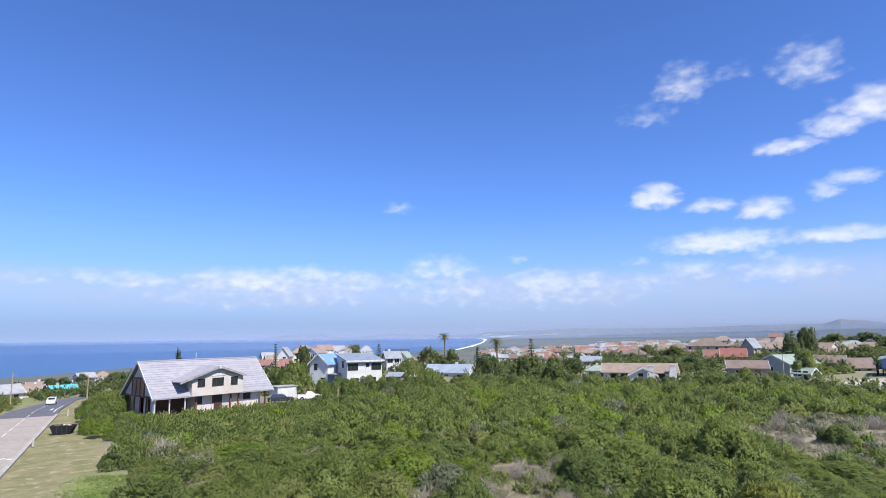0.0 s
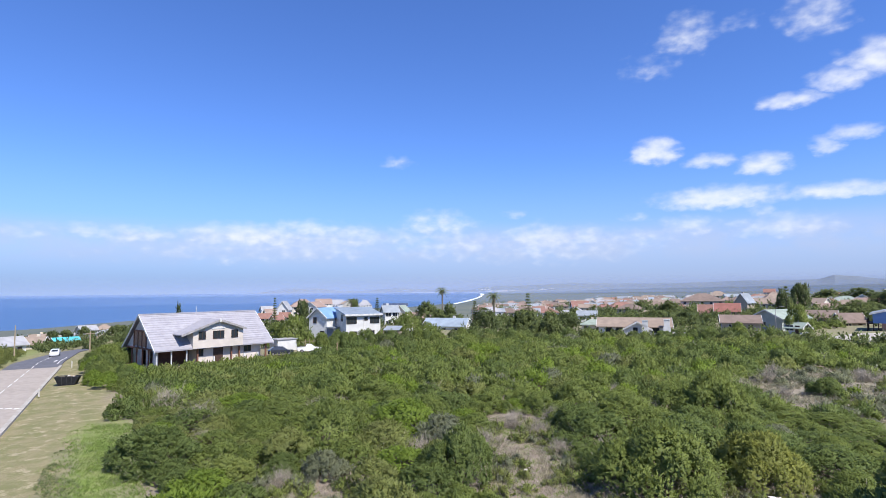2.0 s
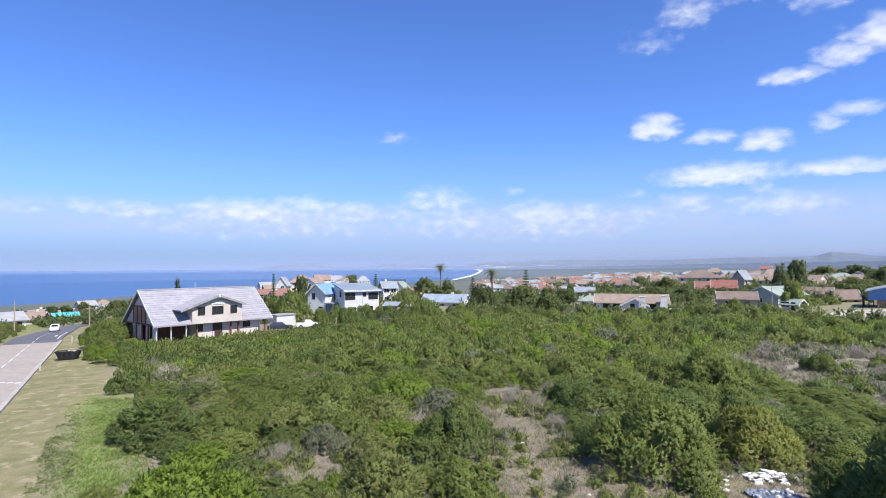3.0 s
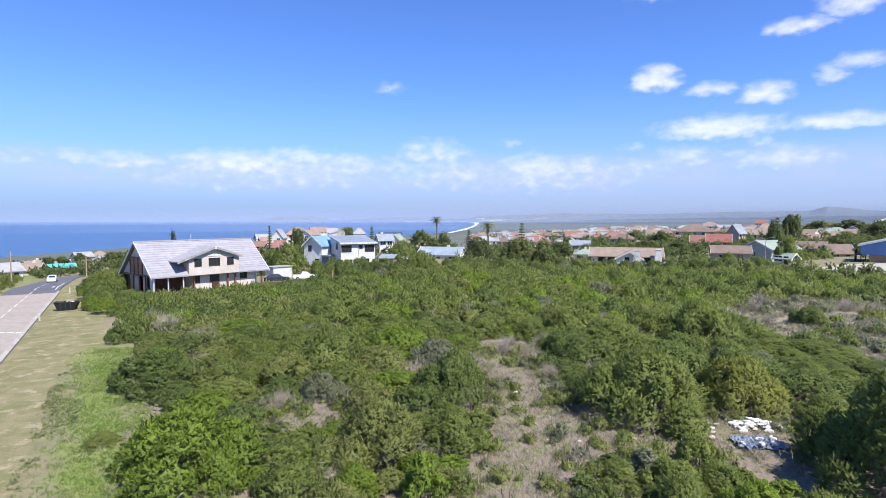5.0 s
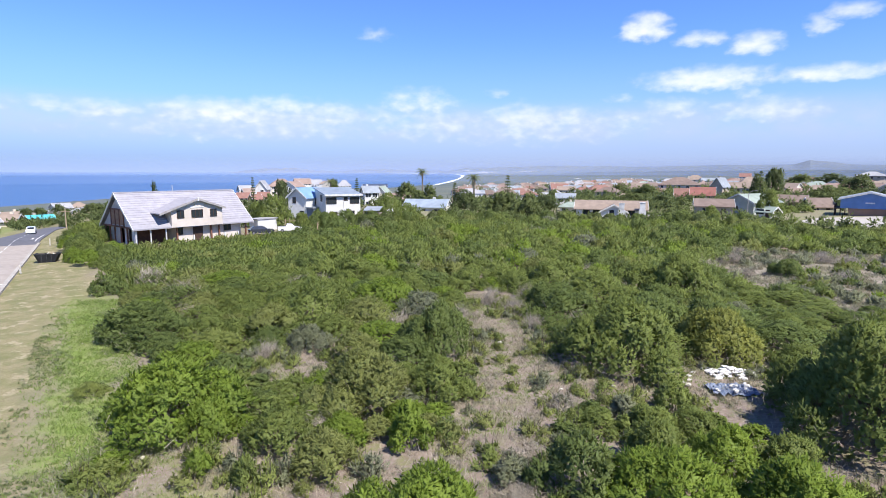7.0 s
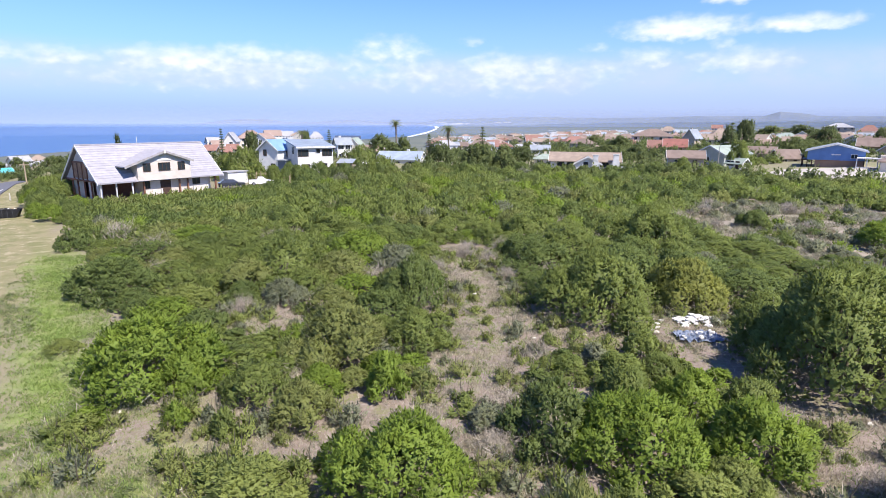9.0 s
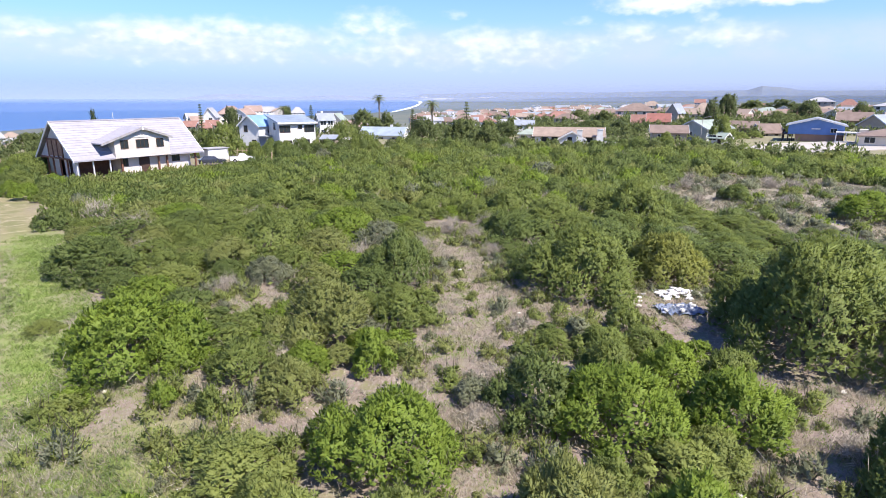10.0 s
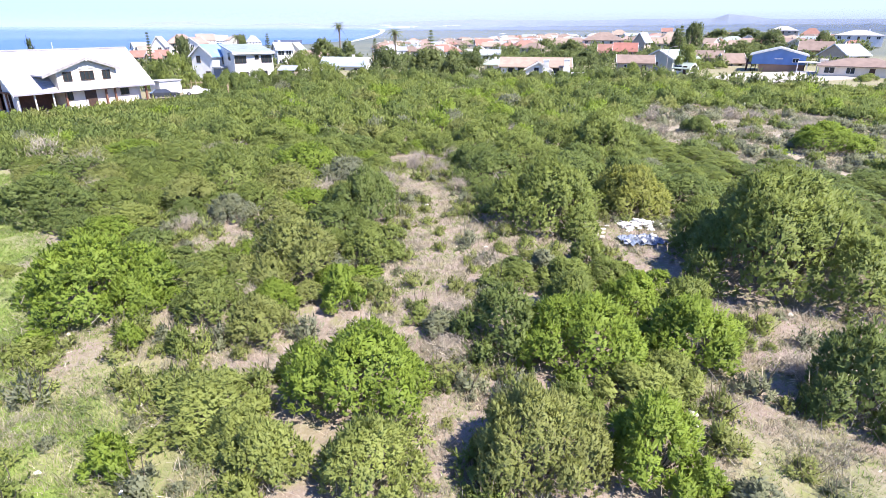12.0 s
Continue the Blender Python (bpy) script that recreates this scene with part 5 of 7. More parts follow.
def make_chalet():
    """The big cream house with a steep pale roof, a wide dormer and a deep veranda, its left end still open timber."""
    yaw = 49.0
    L, W, eave, ridge = 17.94, 11.3, 2.75, 7.46
    # local: x along the front eave from the near gable, -y out of the front
    ob = thing("chalet", pose(-41.5, 80.6, 0.0, rz=yaw), "large cream house with a steep pale tiled roof and wide dormer", "house")
    slope = (ridge - eave) / (W / 2)

    def roof_z(v):          # v: from the front eave backwards
        return eave + slope * v if v < W / 2 else ridge - slope * (v - W / 2)

    # roof planes in lapped courses
    n = 15
    for back in (0, 1):
        over = 0.25
        for k in range(n):
            bm = bmesh.new()
            v0, v1 = W / 2 * k / n, W / 2 * (k + 1) / n
            z0, z1 = eave + slope * v0, eave + slope * v1
            if k == 0:
                v0, z0 = v0 - 0.35, z0 - 0.35 * slope
            prism_out = [(v0, z0 - 0.10), (v1 + 0.05, z1 - 0.10 + 0.05 * slope), (v1 + 0.05, z1 + 0.03 + 0.05 * slope), (v0, z0 + 0.10)]
            if back:
                prism_out = [(W - v, z) for v, z in prism_out][::-1]
            prism(bm, prism_out, -over, L + 0.6)
            part("roof_course", bm, ROOF_CHALET, ob)
    bm = boxes(((-0.27, W / 2 - 0.16, ridge - 0.02), (L + 0.62, W / 2 + 0.16, ridge + 0.16)))
    part("ridge_cap", bm, ROOF_CHALET, ob)
    for x in (-0.33, L + 0.6):
        for pts in ([(-0.4, eave - 0.4 * slope - 0.2), (W / 2, ridge - 0.2), (W / 2, ridge + 0.14), (-0.4, eave - 0.4 * slope + 0.14)],
                    [(W / 2, ridge - 0.2), (W + 0.4, eave - 0.4 * slope - 0.2), (W + 0.4, eave - 0.4 * slope + 0.14), (W / 2, ridge + 0.14)]):
            bm = bmesh.new()
            prism(bm, pts, x, x + 0.08)
            part("barge_board", bm, TRIM_WHITE, ob, "pale painted gable board")
    # walls: the closed right part, and the setback behind the veranda
    bm = bmesh.new()
    prism(bm, [(0.6, -2.0), (W - 0.6, -2.0), (W - 0.6, eave + 0.3), (W / 2, ridge - 0.25), (0.6, eave + 0.3)], 6.2, 16.4)
    wall = part("wall", bm, WALL_CHALET, ob)
    bm = boxes(((1.3, 3.2, -2.0), (6.2, W - 0.6, eave + 0.4)))
    part("wall", bm, WOOD_VERANDA, ob, "red-brown timber wall behind the veranda")
    bm = boxes(((16.4, 2.2, -2.0), (17.7, W - 1.0, eave + 0.4)))
    part("wall", bm, WALL_CHALET, ob)
    # upper gable end: plaster with an open timber bay
    bm = bmesh.new()
    prism(bm, [(0.4, eave - 0.1), (W - 0.4, eave - 0.1), (W / 2, ridge - 0.45)], 0.15, 0.35)
    gable = part("gable_wall", bm, WALL_CHALET, ob)
    bm = boxes(((0.08, 3.6, eave + 0.15), (0.14, 7.9, eave + 2.35)))
    part("opening", bm, PLYWOOD, gable, "bare plywood infill")
    for v in (3.5, 4.95, 6.45, 7.9):
        bm = boxes(((0.0, v - 0.11, eave - 0.1), (0.13, v + 0.11, eave + 2.5)))
        part("timber_post", bm, WOOD_RED, gable, "raw reddish timber post")
    for z in (eave - 0.12, eave + 2.4):
        bm = boxes(((-0.02, 0.5 if z < eave + 1 else 3.4, z - 0.12), (0.16, W - 0.5 if z < eave + 1 else 8.0, z + 0.1)))
        part("beam", bm, WOOD_RED, gable)
    bm = boxes(((0.06, 1.75, eave + 0.6), (0.14, 2.15, eave + 1.3)))
    part("slit_window", bm, GLASS, gable)
    # ground floor below the gable
    for v in (0.6, 3.0, 5.2, 7.4, 9.2, 10.7):
        bm = boxes(((0.2, v - 0.09, -1.5), (0.38, v + 0.09, eave - 0.15)))
        part("post", bm, WOOD_RED if v > 1 else TRIM_WHITE, ob)
    for v0, v1 in ((1.2, 2.6), (4.0, 5.0), (6.6, W - 0.6)):
        bm = boxes(((0.7, v0, -1.5), (0.9, v1, eave - 0.2)))
        part("wall", bm, WALL_WHITE, ob)
    # veranda posts and its dark beam
    for u in (0.25, 2.3, 4.5):
        bm = boxes(((u - 0.08, 0.05, -1.5), (u + 0.08, 0.21, eave - 0.35)))
        part("post", bm, TRIM_WHITE, ob, "white veranda post")
    bm = boxes(((-0.2, 0.0, eave - 0.42), (L + 0.3, 0.18, eave - 0.16)))
    part("fascia", bm, WOOD_DARK, ob, "dark brown fascia board")
    # dormer with a low gable
    x0, x1, top, apex = 5.15, 13.1, 5.12, 6.5
    mid = (x0 + x1) / 2
    bm = bmesh.new()
    prism(bm, [(x0, eave - 0.3), (x1, eave - 0.3), (x1, top), (mid, apex), (x0, top)], 0, 4.8,
          Matrix(((0, 1, 0, 0), (1, 0, 0, -0.42), (0, 0, 1, 0), (0, 0, 0, 1))))
    dormer = part("dormer", bm, WALL_CHALET, ob)
    swap = Matrix(((0, 1, 0, 0), (1, 0, 0, 0), (0, 0, 1, 0), (0, 0, 0, 1)))
    bm = bmesh.new()
    pitch = (apex - top) / (mid - x0)
    for sx, xa, xb in ((-1, x0 - 1.9, mid), (1, mid, x1 + 0.35)):
        za = apex - pitch * abs(xa - mid) if sx < 0 else apex
        zb = apex if sx < 0 else apex - pitch * abs(xb - mid)
        prism(bm, [(xa, za), (xb, zb), (xb, zb + 0.16), (xa, za + 0.16)], -0.85, 4.7, swap)
    part("dormer_roof", bm, ROOF_CHALET, ob)
    bm = bmesh.new()
    for xa, xb in ((x0 - 1.9, mid), (mid, x1 + 0.35)):
        za, zb = apex - pitch * abs(xa - mid), apex - pitch * abs(xb - mid)
        prism(bm, [(xa, za - 0.15), (xb, zb - 0.15), (xb, zb + 0.17), (xa, za + 0.17)], -0.92, -0.855, swap)
    part("barge_board", bm, TRIM_GREY, ob, "grey painted dormer boards")
    bm = boxes(((mid - 0.12, -0.95, apex - 0.25), (mid + 0.12, -0.86, apex + 0.24)))
    part("finial", bm, TRIM_WHITE, ob)
    for xa, w in ((6.5, 0.95), (9.05, 1.65), (11.65, 0.95)):
        window(dormer, facing("front", xa, -0.44, 4.33), w, 1.05, WOOD_DARK, bars=1 if w < 1.2 else 2)
    bm = boxes(((8.0, -0.48, 5.2), (10.1, -0.43, 5.42)))
    part("lintel", bm, TRIM_WHITE, dormer, "pale arched lintel")
    # ground floor openings and brown pilasters
    for xa, w, h, zc in ((6.76, 0.75, 1.0, 1.75), (14.4, 1.1, 1.1, 1.9)):
        window(wall, facing("front", xa, 0.58, zc), w, h, WOOD_DARK)
    bm = boxes(((8.75, 0.5, -0.2), (10.3, 0.58, 2.3)))
    part("door", bm, WOOD_DARK, wall, "dark double door")
    for u in (6.2, 11.57, 12.87, 17.5):
        bm = boxes(((u - 0.11, 0.2, -1.5), (u + 0.11, 0.42, eave - 0.2)))
        part("pilaster", bm, WOOD_RED, ob)
    for u in (8.6, 13.6, 15.9):
        bm = boxes(((u - 0.1, -0.1, -1.5), (u + 0.1, 0.1, 1.1)))
        part("pier", bm, TRIM_WHITE, ob, "short white garden pier")
    bm = boxes(((16.5, 2.14, 0.3), (17.3, 2.19, 2.3)))
    part("door", bm, WOOD_DARK, ob)
    bm = bmesh.new()
    tube(bm, [(9.0, W / 2 + 1.4, 7.0), (9.0, W / 2 + 1.4, 8.5)], [0.06, 0.05], 6)
    part("vent_pipe", bm, TRIM_WHITE, ob)


TRIM_GREY = make_mat("grey_trim", (0.36, 0.34, 0.33), rough=0.7, size=2, stain=0.1)
make_chalet()


def make_white_house():
    """Two-storey white block with a mono-pitch metal roof and a blue-roofed gabled wing."""
    ob = thing("modern_house", pose(-21.8, 120.1, 0.0, rz=27), "white two-storey house with a mono-pitch metal roof", "house")
    w, d, front, back = 7.6, 8.0, 5.75, 6.9
    bm = bmesh.new()
    prism(bm, [(0, -1.5), (d, -1.5), (d, back - 0.1), (0, front - 0.1)], 0, w)
    wall = part("wall", bm, WALL_WHITE, ob)
    bm = bmesh.new()
    prism(bm, [(-0.5, front - 0.16), (d + 0.3, back - 0.06), (d + 0.3, back + 0.12), (-0.5, front + 0.02)], -0.35, w + 0.35)
    roof = part("roof", bm, ROOF_SKY, ob)
    for k in range(15):
        x = -0.3 + (w + 0.6) * k / 14
        bm = bmesh.new()
        prism(bm, [(-0.5, front + 0.02), (d + 0.3, back + 0.12), (d + 0.3, back + 0.17), (-0.5, front + 0.07)], x - 0.03, x + 0.03)
        part("roof_seam", bm, ROOF_SKY, roof)
    bm = boxes(((-0.4, -0.6, front - 0.3), (w + 0.4, -0.52, front + 0.06)))
    part("fascia", bm, TRIM_WHITE, ob)
    for xa, ww, h, zc in ((1.2, 2.1, 1.3, 4.45), (4.3, 0.8, 0.7, 4.8), (6.3, 2.0, 1.3, 4.45), (1.6, 1.6, 1.2, 1.5), (5.2, 2.0, 1.4, 1.5)):
        window(wall, facing("front", xa, 0, zc), ww, h, WOOD_DARK, bars=2 if ww > 1.5 else 0)
    window(wall, facing("left", 0, 3.0, 4.9), 1.1, 1.3, WOOD_DARK)
    bm = bmesh.new()
    tube(bm, [(3.9, -0.08, -1), (3.9, -0.08, front - 0.3)], [0.05, 0.05], 6)
    part("downpipe", bm, TRIM_WHITE, ob)
    # the older wing
    wing = thing("gabled_house", pose(-27.4, 128.0, 0.0, rz=62), "white gabled house with a bright blue metal roof", "house")
    L, W, eave, ridge = 6.4, 5.0, 5.0, 6.9
    bm = bmesh.new()
    body_shell(bm, L, W, eave, ridge)
    ww = part("wall", bm, WALL_WHITE, wing)
    bm = bmesh.new()
    roof_shell(bm, L, W, eave, ridge, over=0.4)
    r = part("roof", bm, ROOF_BLUE, wing)
    for side in (-1, 1):
        bm = bmesh.new()
        barge_boards(bm, L, W, eave, ridge, 0.4, side)
        part("barge_board", bm, TRIM_WHITE, r)
    window(ww, facing("left", -L / 2, 0.8, 4.3), 0.8, 1.2, WOOD_DARK, bars=0)
    window(ww, facing("left", -L / 2, -1.2, 1.4), 1.0, 1.2, WOOD_DARK, bars=0)
    window(ww, facing("front", 0.6, -W / 2, 4.0), 1.6, 1.2, WOOD_DARK)
    bm = boxes(((-L / 2 - 0.4, -W / 2 - 2.2, 2.7), (L / 2, -W / 2 - 0.02, 2.95)))
    part("lean_to_roof", bm, ROOF_SLATE, wing)
    bm = boxes(((-L / 2, -W / 2 - 2.0, -1.5), (L / 2 - 0.3, -W / 2 - 0.03, 2.7)))
    part("lean_to", bm, WALL_SLATE, wing)


make_white_house()


def make_chimney_house():
    ob = thing("bungalow", pose(43.0, 135.2, 0.2, rz=-17), "white bungalow with a tan tiled roof and two chimneys", "house")
    L, W, eave, ridge = 15.6, 8.0, 1.9, 3.6
    bm = bmesh.new()
    body_shell(bm, L, W, eave, ridge)
    wall = part("wall", bm, WALL_WHITE, ob)
    bm = bmesh.new()
    roof_shell(bm, L, W, eave, ridge)
    r = part("roof", bm, ROOF_TAN, ob)
    for side in (-1, 1):
        bm = bmesh.new()
        barge_boards(bm, L, W, eave, ridge, 0.5, side)
        part("barge_board", bm, TRIM_WHITE, r)
    turn = pose(0.6, -W / 2 - 0.6, 0, rz=90)
    bm = bmesh.new()
    body_shell(bm, 4.2, 5.6, 1.5, 3.0)
    bmesh.ops.transform(bm, matrix=turn, verts=bm.verts)
    gable = part("gable_wall", bm, WALL_WHITE, ob)
    bm = bmesh.new()
    roof_shell(bm, 4.2, 5.6, 1.5, 3.0)
    bmesh.ops.transform(bm, matrix=turn, verts=bm.verts)
    gr = part("gable_roof", bm, ROOF_TAN, ob)
    bm = bmesh.new()
    barge_boards(bm, 4.2, 5.6, 1.5, 3.0, 0.5, -1)
    bmesh.ops.transform(bm, matrix=turn, verts=bm.verts)
    part("barge_board", bm, TRIM_WHITE, gr)
    window(gable, facing("front", 0.2, -W / 2 - 2.7, 1.3), 0.9, 1.0, WOOD_DARK)
    for x, y, h in ((2.3, -W / 2 - 2.9, 3.4), (6.9, -W / 2 - 0.8, 3.5)):
        bm = bmesh.new()
        box(bm, (x - 0.75, y - 0.4, -2), (x + 0.75, y + 0.4, h - 1.5))
        box(bm, (x - 0.6, y - 0.36, h - 1.5), (x + 0.6, y + 0.36, h))
        c = part("chimney", bm, WALL_WHITE, ob)
        bm = boxes(((x - 0.68, y - 0.44, h), (x + 0.68, y + 0.44, h + 0.12)))
        part("chimney_cap", bm, WALL_WHITE, c)
    for x in (-5.5, -3.2, 4.6):
        window(wall, facing("front", x, -W / 2, 1.1), 1.4, 1.0, WOOD_DARK)


make_chimney_house()


def make_blue_house():
    ob = thing("blue_house", pose(104.5, 133.5, 0.6, rz=-38), "bright blue boarded house with a grey gabled roof on posts", "house")
    W, L, eave, ridge = 11.4, 12.0, 3.9, 5.4
    turn = pose(0, L / 2 - 4.0, 0, rz=90)

    def turned(bm):
        bmesh.ops.transform(bm, matrix=turn, verts=bm.verts)
        return bm

    bm = bmesh.new()
    prism(bm, [(-W / 2, 1.7), (W / 2, 1.7), (W / 2, eave), (0, ridge - 0.05), (-W / 2, eave)], -L / 2, L / 2)
    wall = part("wall", turned(bm), WALL_BLUE, ob)
    bm = bmesh.new()
    roof_shell(bm, L, W, eave, ridge, over=0.6)
    r = part("roof", turned(bm), ROOF_SLATE, ob)
    bm = bmesh.new()
    barge_boards(bm, L, W, eave, ridge, 0.6, -1)
    part("barge_board", turned(bm), TRIM_WHITE, r)
    bm = boxes(((-W / 2 + 1.6, -3.6, -2.5), (W / 2, 8, 1.7)))
    part("lower_wall", bm, WALL_BRICK, ob)
    for k, x in enumerate((-W / 2 + 0.1, -W / 2 + 1.0, W / 2 - 0.1)):
        bm = boxes(((x - 0.1, -3.95, -2.5), (x + 0.1, -3.75, 1.7)))
        part("post", bm, WOOD_DARK, ob)
    bm = boxes(((-W / 2 - 1.2, -3.9, 1.5), (-W / 2, 6.0, 1.68)))
    deck = part("deck", bm, WOOD_DARK, ob)
    for k in range(6):
        y = -3.8 + 1.9 * k
        bm = boxes(((-W / 2 - 1.15, y - 0.05, -2.4), (-W / 2 - 1.05, y + 0.05, 2.6)))
        part("railing_post", bm, WOOD_DARK, deck)
    bm = boxes(((-W / 2 - 1.16, -3.9, 2.5), (-W / 2 - 1.04, 6.0, 2.6)))
    part("handrail", bm, WOOD_DARK, deck)
    bm = boxes(((-0.9, -4.08, 2.9), (0.9, -4.03, 3.2)))
    part("name_bar", bm, TRIM_WHITE, wall, "pale plain bar on the gable")
    window(wall, facing("front", 3.6, -L / 2 + L / 2 - 4.0, 2.7), 1.2, 0.9, TRIM_WHITE)
    # white patio frame at its side
    ob = thing("patio_frame", pose(106.5, 124.6, 0.5, rz=-40), "white patio canopy on posts with low walls", "patio canopy")
    bm = boxes(((-3.0, -2.0, 2.5), (3.0, 2.0, 2.7)))
    part("canopy", bm, TRIM_WHITE, ob)
    for x in (-2.9, -1.0, 1.0, 2.9):
        bm = boxes(((x - 0.1, -1.95, -1.5), (x + 0.1, -1.75, 2.5)))
        part("post", bm, TRIM_WHITE, ob)
    bm = boxes(((-3.0, -1.9, -1.5), (-0.4, -1.8, 0.7)))
    part("low_wall", bm, WALL_WHITE, ob)
    bm = boxes(((1.4, -1.2, -1.5), (3.0, 1.8, 3.4)))
    part("pillar", bm, WALL_CREAM, ob)


make_blue_house()


def make_green_roof_house():
    gable_house(82.6, 145.0, 0.2, 26, 10.5, 8.2, 3.0, 4.9, WALL_SAGE, ROOF_GREEN, "pale grey-green house with a green metal roof")
    gable_house(78.5, 131.0, 0.1, -62, 3.6, 3.0, 1.6, 2.6, WALL_WHITE, ROOF_GREEN, "small white gabled outbuilding with a pale green roof")
    ob = thing("garden_wall", pose(49.5, 122.0, 0.0, rz=-22), "low cream garden wall at the edge of the scrub", "wall")
    bm = boxes(((-2.5, -0.12, -1.0), (2.3, 0.12, 1.35)))
    part("wall", bm, WALL_CREAM, ob)
    bm = boxes(((-2.5, -0.16, 1.35), (2.3, 0.16, 1.45)))
    part("coping", bm, TRIM_WHITE, ob)
    bm = bmesh.new()
    pts = [(74, 117), (84, 104), (104, 108), (110, 129), (88, 127)]
    lo = [bm.verts.new((x, y, land_at(x, y) - 0.3)) for x, y in pts]
    hi = [bm.verts.new((x, y, land_at(x, y) + 0.14)) for x, y in pts]
    bm.faces.new(hi)
    for k in range(5):
        bm.faces.new((lo[k], lo[(k + 1) % 5], hi[(k + 1) % 5], hi[k]))
    tagged(part("pavement", bm, PAVING), "bare pale concrete yard before the blue house", "yard", kind="structure")


make_green_roof_house()

# the town, house by house
gable_house(-110.2, 343.8, -4.0, 38, 6.9, 5.3, 2.6, 5.3, WALL_WHITE, ROOF_PALE, "white house with a pale gabled roof")
gable_house(-77.8, 268.6, -3.1, 91, 7.0, 5.4, 5.2, 8.8, WALL_WHITE, ROOF_PALE, "white two-storey house with a steep gable")
gable_house(-82.7, 255.8, -3.9, 18, 4.9, 3.7, 2.6, 4.5, WALL_CREAM, ROOF_RED, "cream house with a red tiled roof")
gable_house(-69.9, 231.1, -3.3, 52, 4.2, 3.2, 2.6, 4.2, WALL_YELLOW, ROOF_RED, "pale yellow house with a red roof")
gable_house(-76.4, 264.8, -3.8, 16, 4.7, 3.6, 2.6, 4.4, WALL_CREAM, ROOF_RED, "small house under a red roof")
gable_house(-80.1, 311.3, -3.0, 19, 13.4, 10.3, 5.2, 8.8, WALL_CREAM, ROOF_PINK, "large house with a faded pink tiled roof", hip=True)
gable_house(-66.2, 280.0, -2.4, 73, 8.9, 6.9, 5.2, 7.5, WALL_WHITE, ROOF_PINK, "white house with a pink gabled roof")
gable_house(-184.5, 888.1, -16.9, 12, 19.2, 14.8, 2.6, 8.1, WALL_WHITE, ROOF_PALE, "white seaside house under a pale roof", hip=True)
gable_house(-152.7, 845.6, -12.6, 10, 20.0, 15.4, 2.6, 7.1, WALL_WHITE, ROOF_TAN, "white seaside house under a tan roof", hip=True)
gable_house(-134.3, 896.3, -13.8, 9, 16.5, 12.7, 2.6, 6.6, WALL_CREAM, ROOF_TAN, "cream seaside house under a tan roof", hip=True)
gable_house(-158.3, 715.6, -9.4, 22, 19.5, 15.0, 2.6, 9.0, WALL_WHITE, ROOF_PINK, "white house with a pink roof above the sea")
gable_house(-176.4, 890.1, -14.5, 11, 19.3, 14.9, 2.6, 9.8, WALL_WHITE, ROOF_PALE, "white seaside house under a pale roof")
gable_house(-145.5, 836.3, -13.8, 80, 20.0, 15.4, 2.6, 9.5, WALL_CREAM, ROOF_TAN, "cream gabled house above the sea")
gable_house(-124.5, 836.5, -14.6, 8, 20.0, 15.4, 2.6, 10.2, WALL_WHITE, ROOF_PALE, "white house with a pale hipped roof", hip=True)
gable_house(-140.2, 550.1, -8.8, 94, 11.5, 8.8, 2.6, 7.6, WALL_WHITE, ROOF_RED, "white gabled house with a red roof")
gable_house(-104.8, 333.3, -5.1, 37, 6.2, 4.8, 2.6, 5.0, WALL_CREAM, ROOF_PINK, "cream house with a pink roof by the sea")
gable_house(-19.4, 184.6, -1.2, 26, 4.6, 3.5, 5.2, 6.9, WALL_WHITE, ROOF_SLATE, "white house with a slate-grey roof")
gable_house(-41.1, 431.0, -4.2, 5, 17.6, 13.5, 2.6, 4.4, WALL_WHITE, ROOF_DARK, "long house with a dark blue roof")
gable_house(-21.5, 257.2, -1.5, 75, 7.0, 5.4, 2.6, 5.2, WALL_CREAM, ROOF_GREEN, "cream house with a pale green gabled roof")
gable_house(-11.2, 210.2, -2.1, 13, 6.8, 5.2, 2.6, 4.5, WALL_CREAM, ROOF_PINK, "house with a salmon pink tiled roof")
gable_house(-0.7, 164.7, -2.0, -14, 11.8, 9.1, 2.6, 4.5, WALL_WHITE, ROOF_SKY, "long white house with a pale blue metal roof")
gable_house(30.1, 304.3, -3.9, -6, 8.2, 6.3, 2.6, 4.2, WALL_WHITE, ROOF_SLATE, "white house half hidden by trees")
gable_house(48.2, 314.6, -4.4, 1, 6.8, 5.2, 2.6, 5.2, WALL_CREAM, ROOF_RED, "cream house with a red roof")
gable_house(50.9, 293.9, -4.0, -10, 8.8, 6.8, 2.6, 4.4, WALL_WHITE, ROOF_RED, "white house under a red tiled roof", hip=True)
gable_house(60.9, 313.9, -5.5, -11, 7.0, 5.4, 2.6, 4.3, WALL_WHITE, ROOF_PALE, "white house with a pale roof")
gable_house(94.2, 417.1, -5.3, -3, 12.2, 9.4, 2.6, 6.5, WALL_WHITE, ROOF_RED, "white house with a bright red roof")
gable_house(53.8, 226.6, -2.3, -13, 7.0, 5.4, 2.6, 4.2, WALL_WHITE, ROOF_SLATE, "white house with a grey metal roof")
gable_house(80.7, 318.3, -5.1, 66, 6.6, 5.1, 2.6, 4.7, WALL_WHITE, ROOF_PALE, "small white gabled house")
gable_house(120.8, 447.6, -4.1, -15, 12.9, 9.9, 2.6, 5.5, WALL_WHITE, ROOF_PALE, "white house with a pale grey roof")
gable_house(42.2, 170.7, -2.3, -14, 6.3, 4.8, 2.6, 3.8, WALL_CREAM, ROOF_GREEN, "house with a pale green roof", hip=True)
gable_house(138.9, 469.6, -3.4, -16, 9.9, 7.6, 2.6, 5.2, WALL_WHITE, ROOF_TAN, "white house under a tan roof", hip=True)
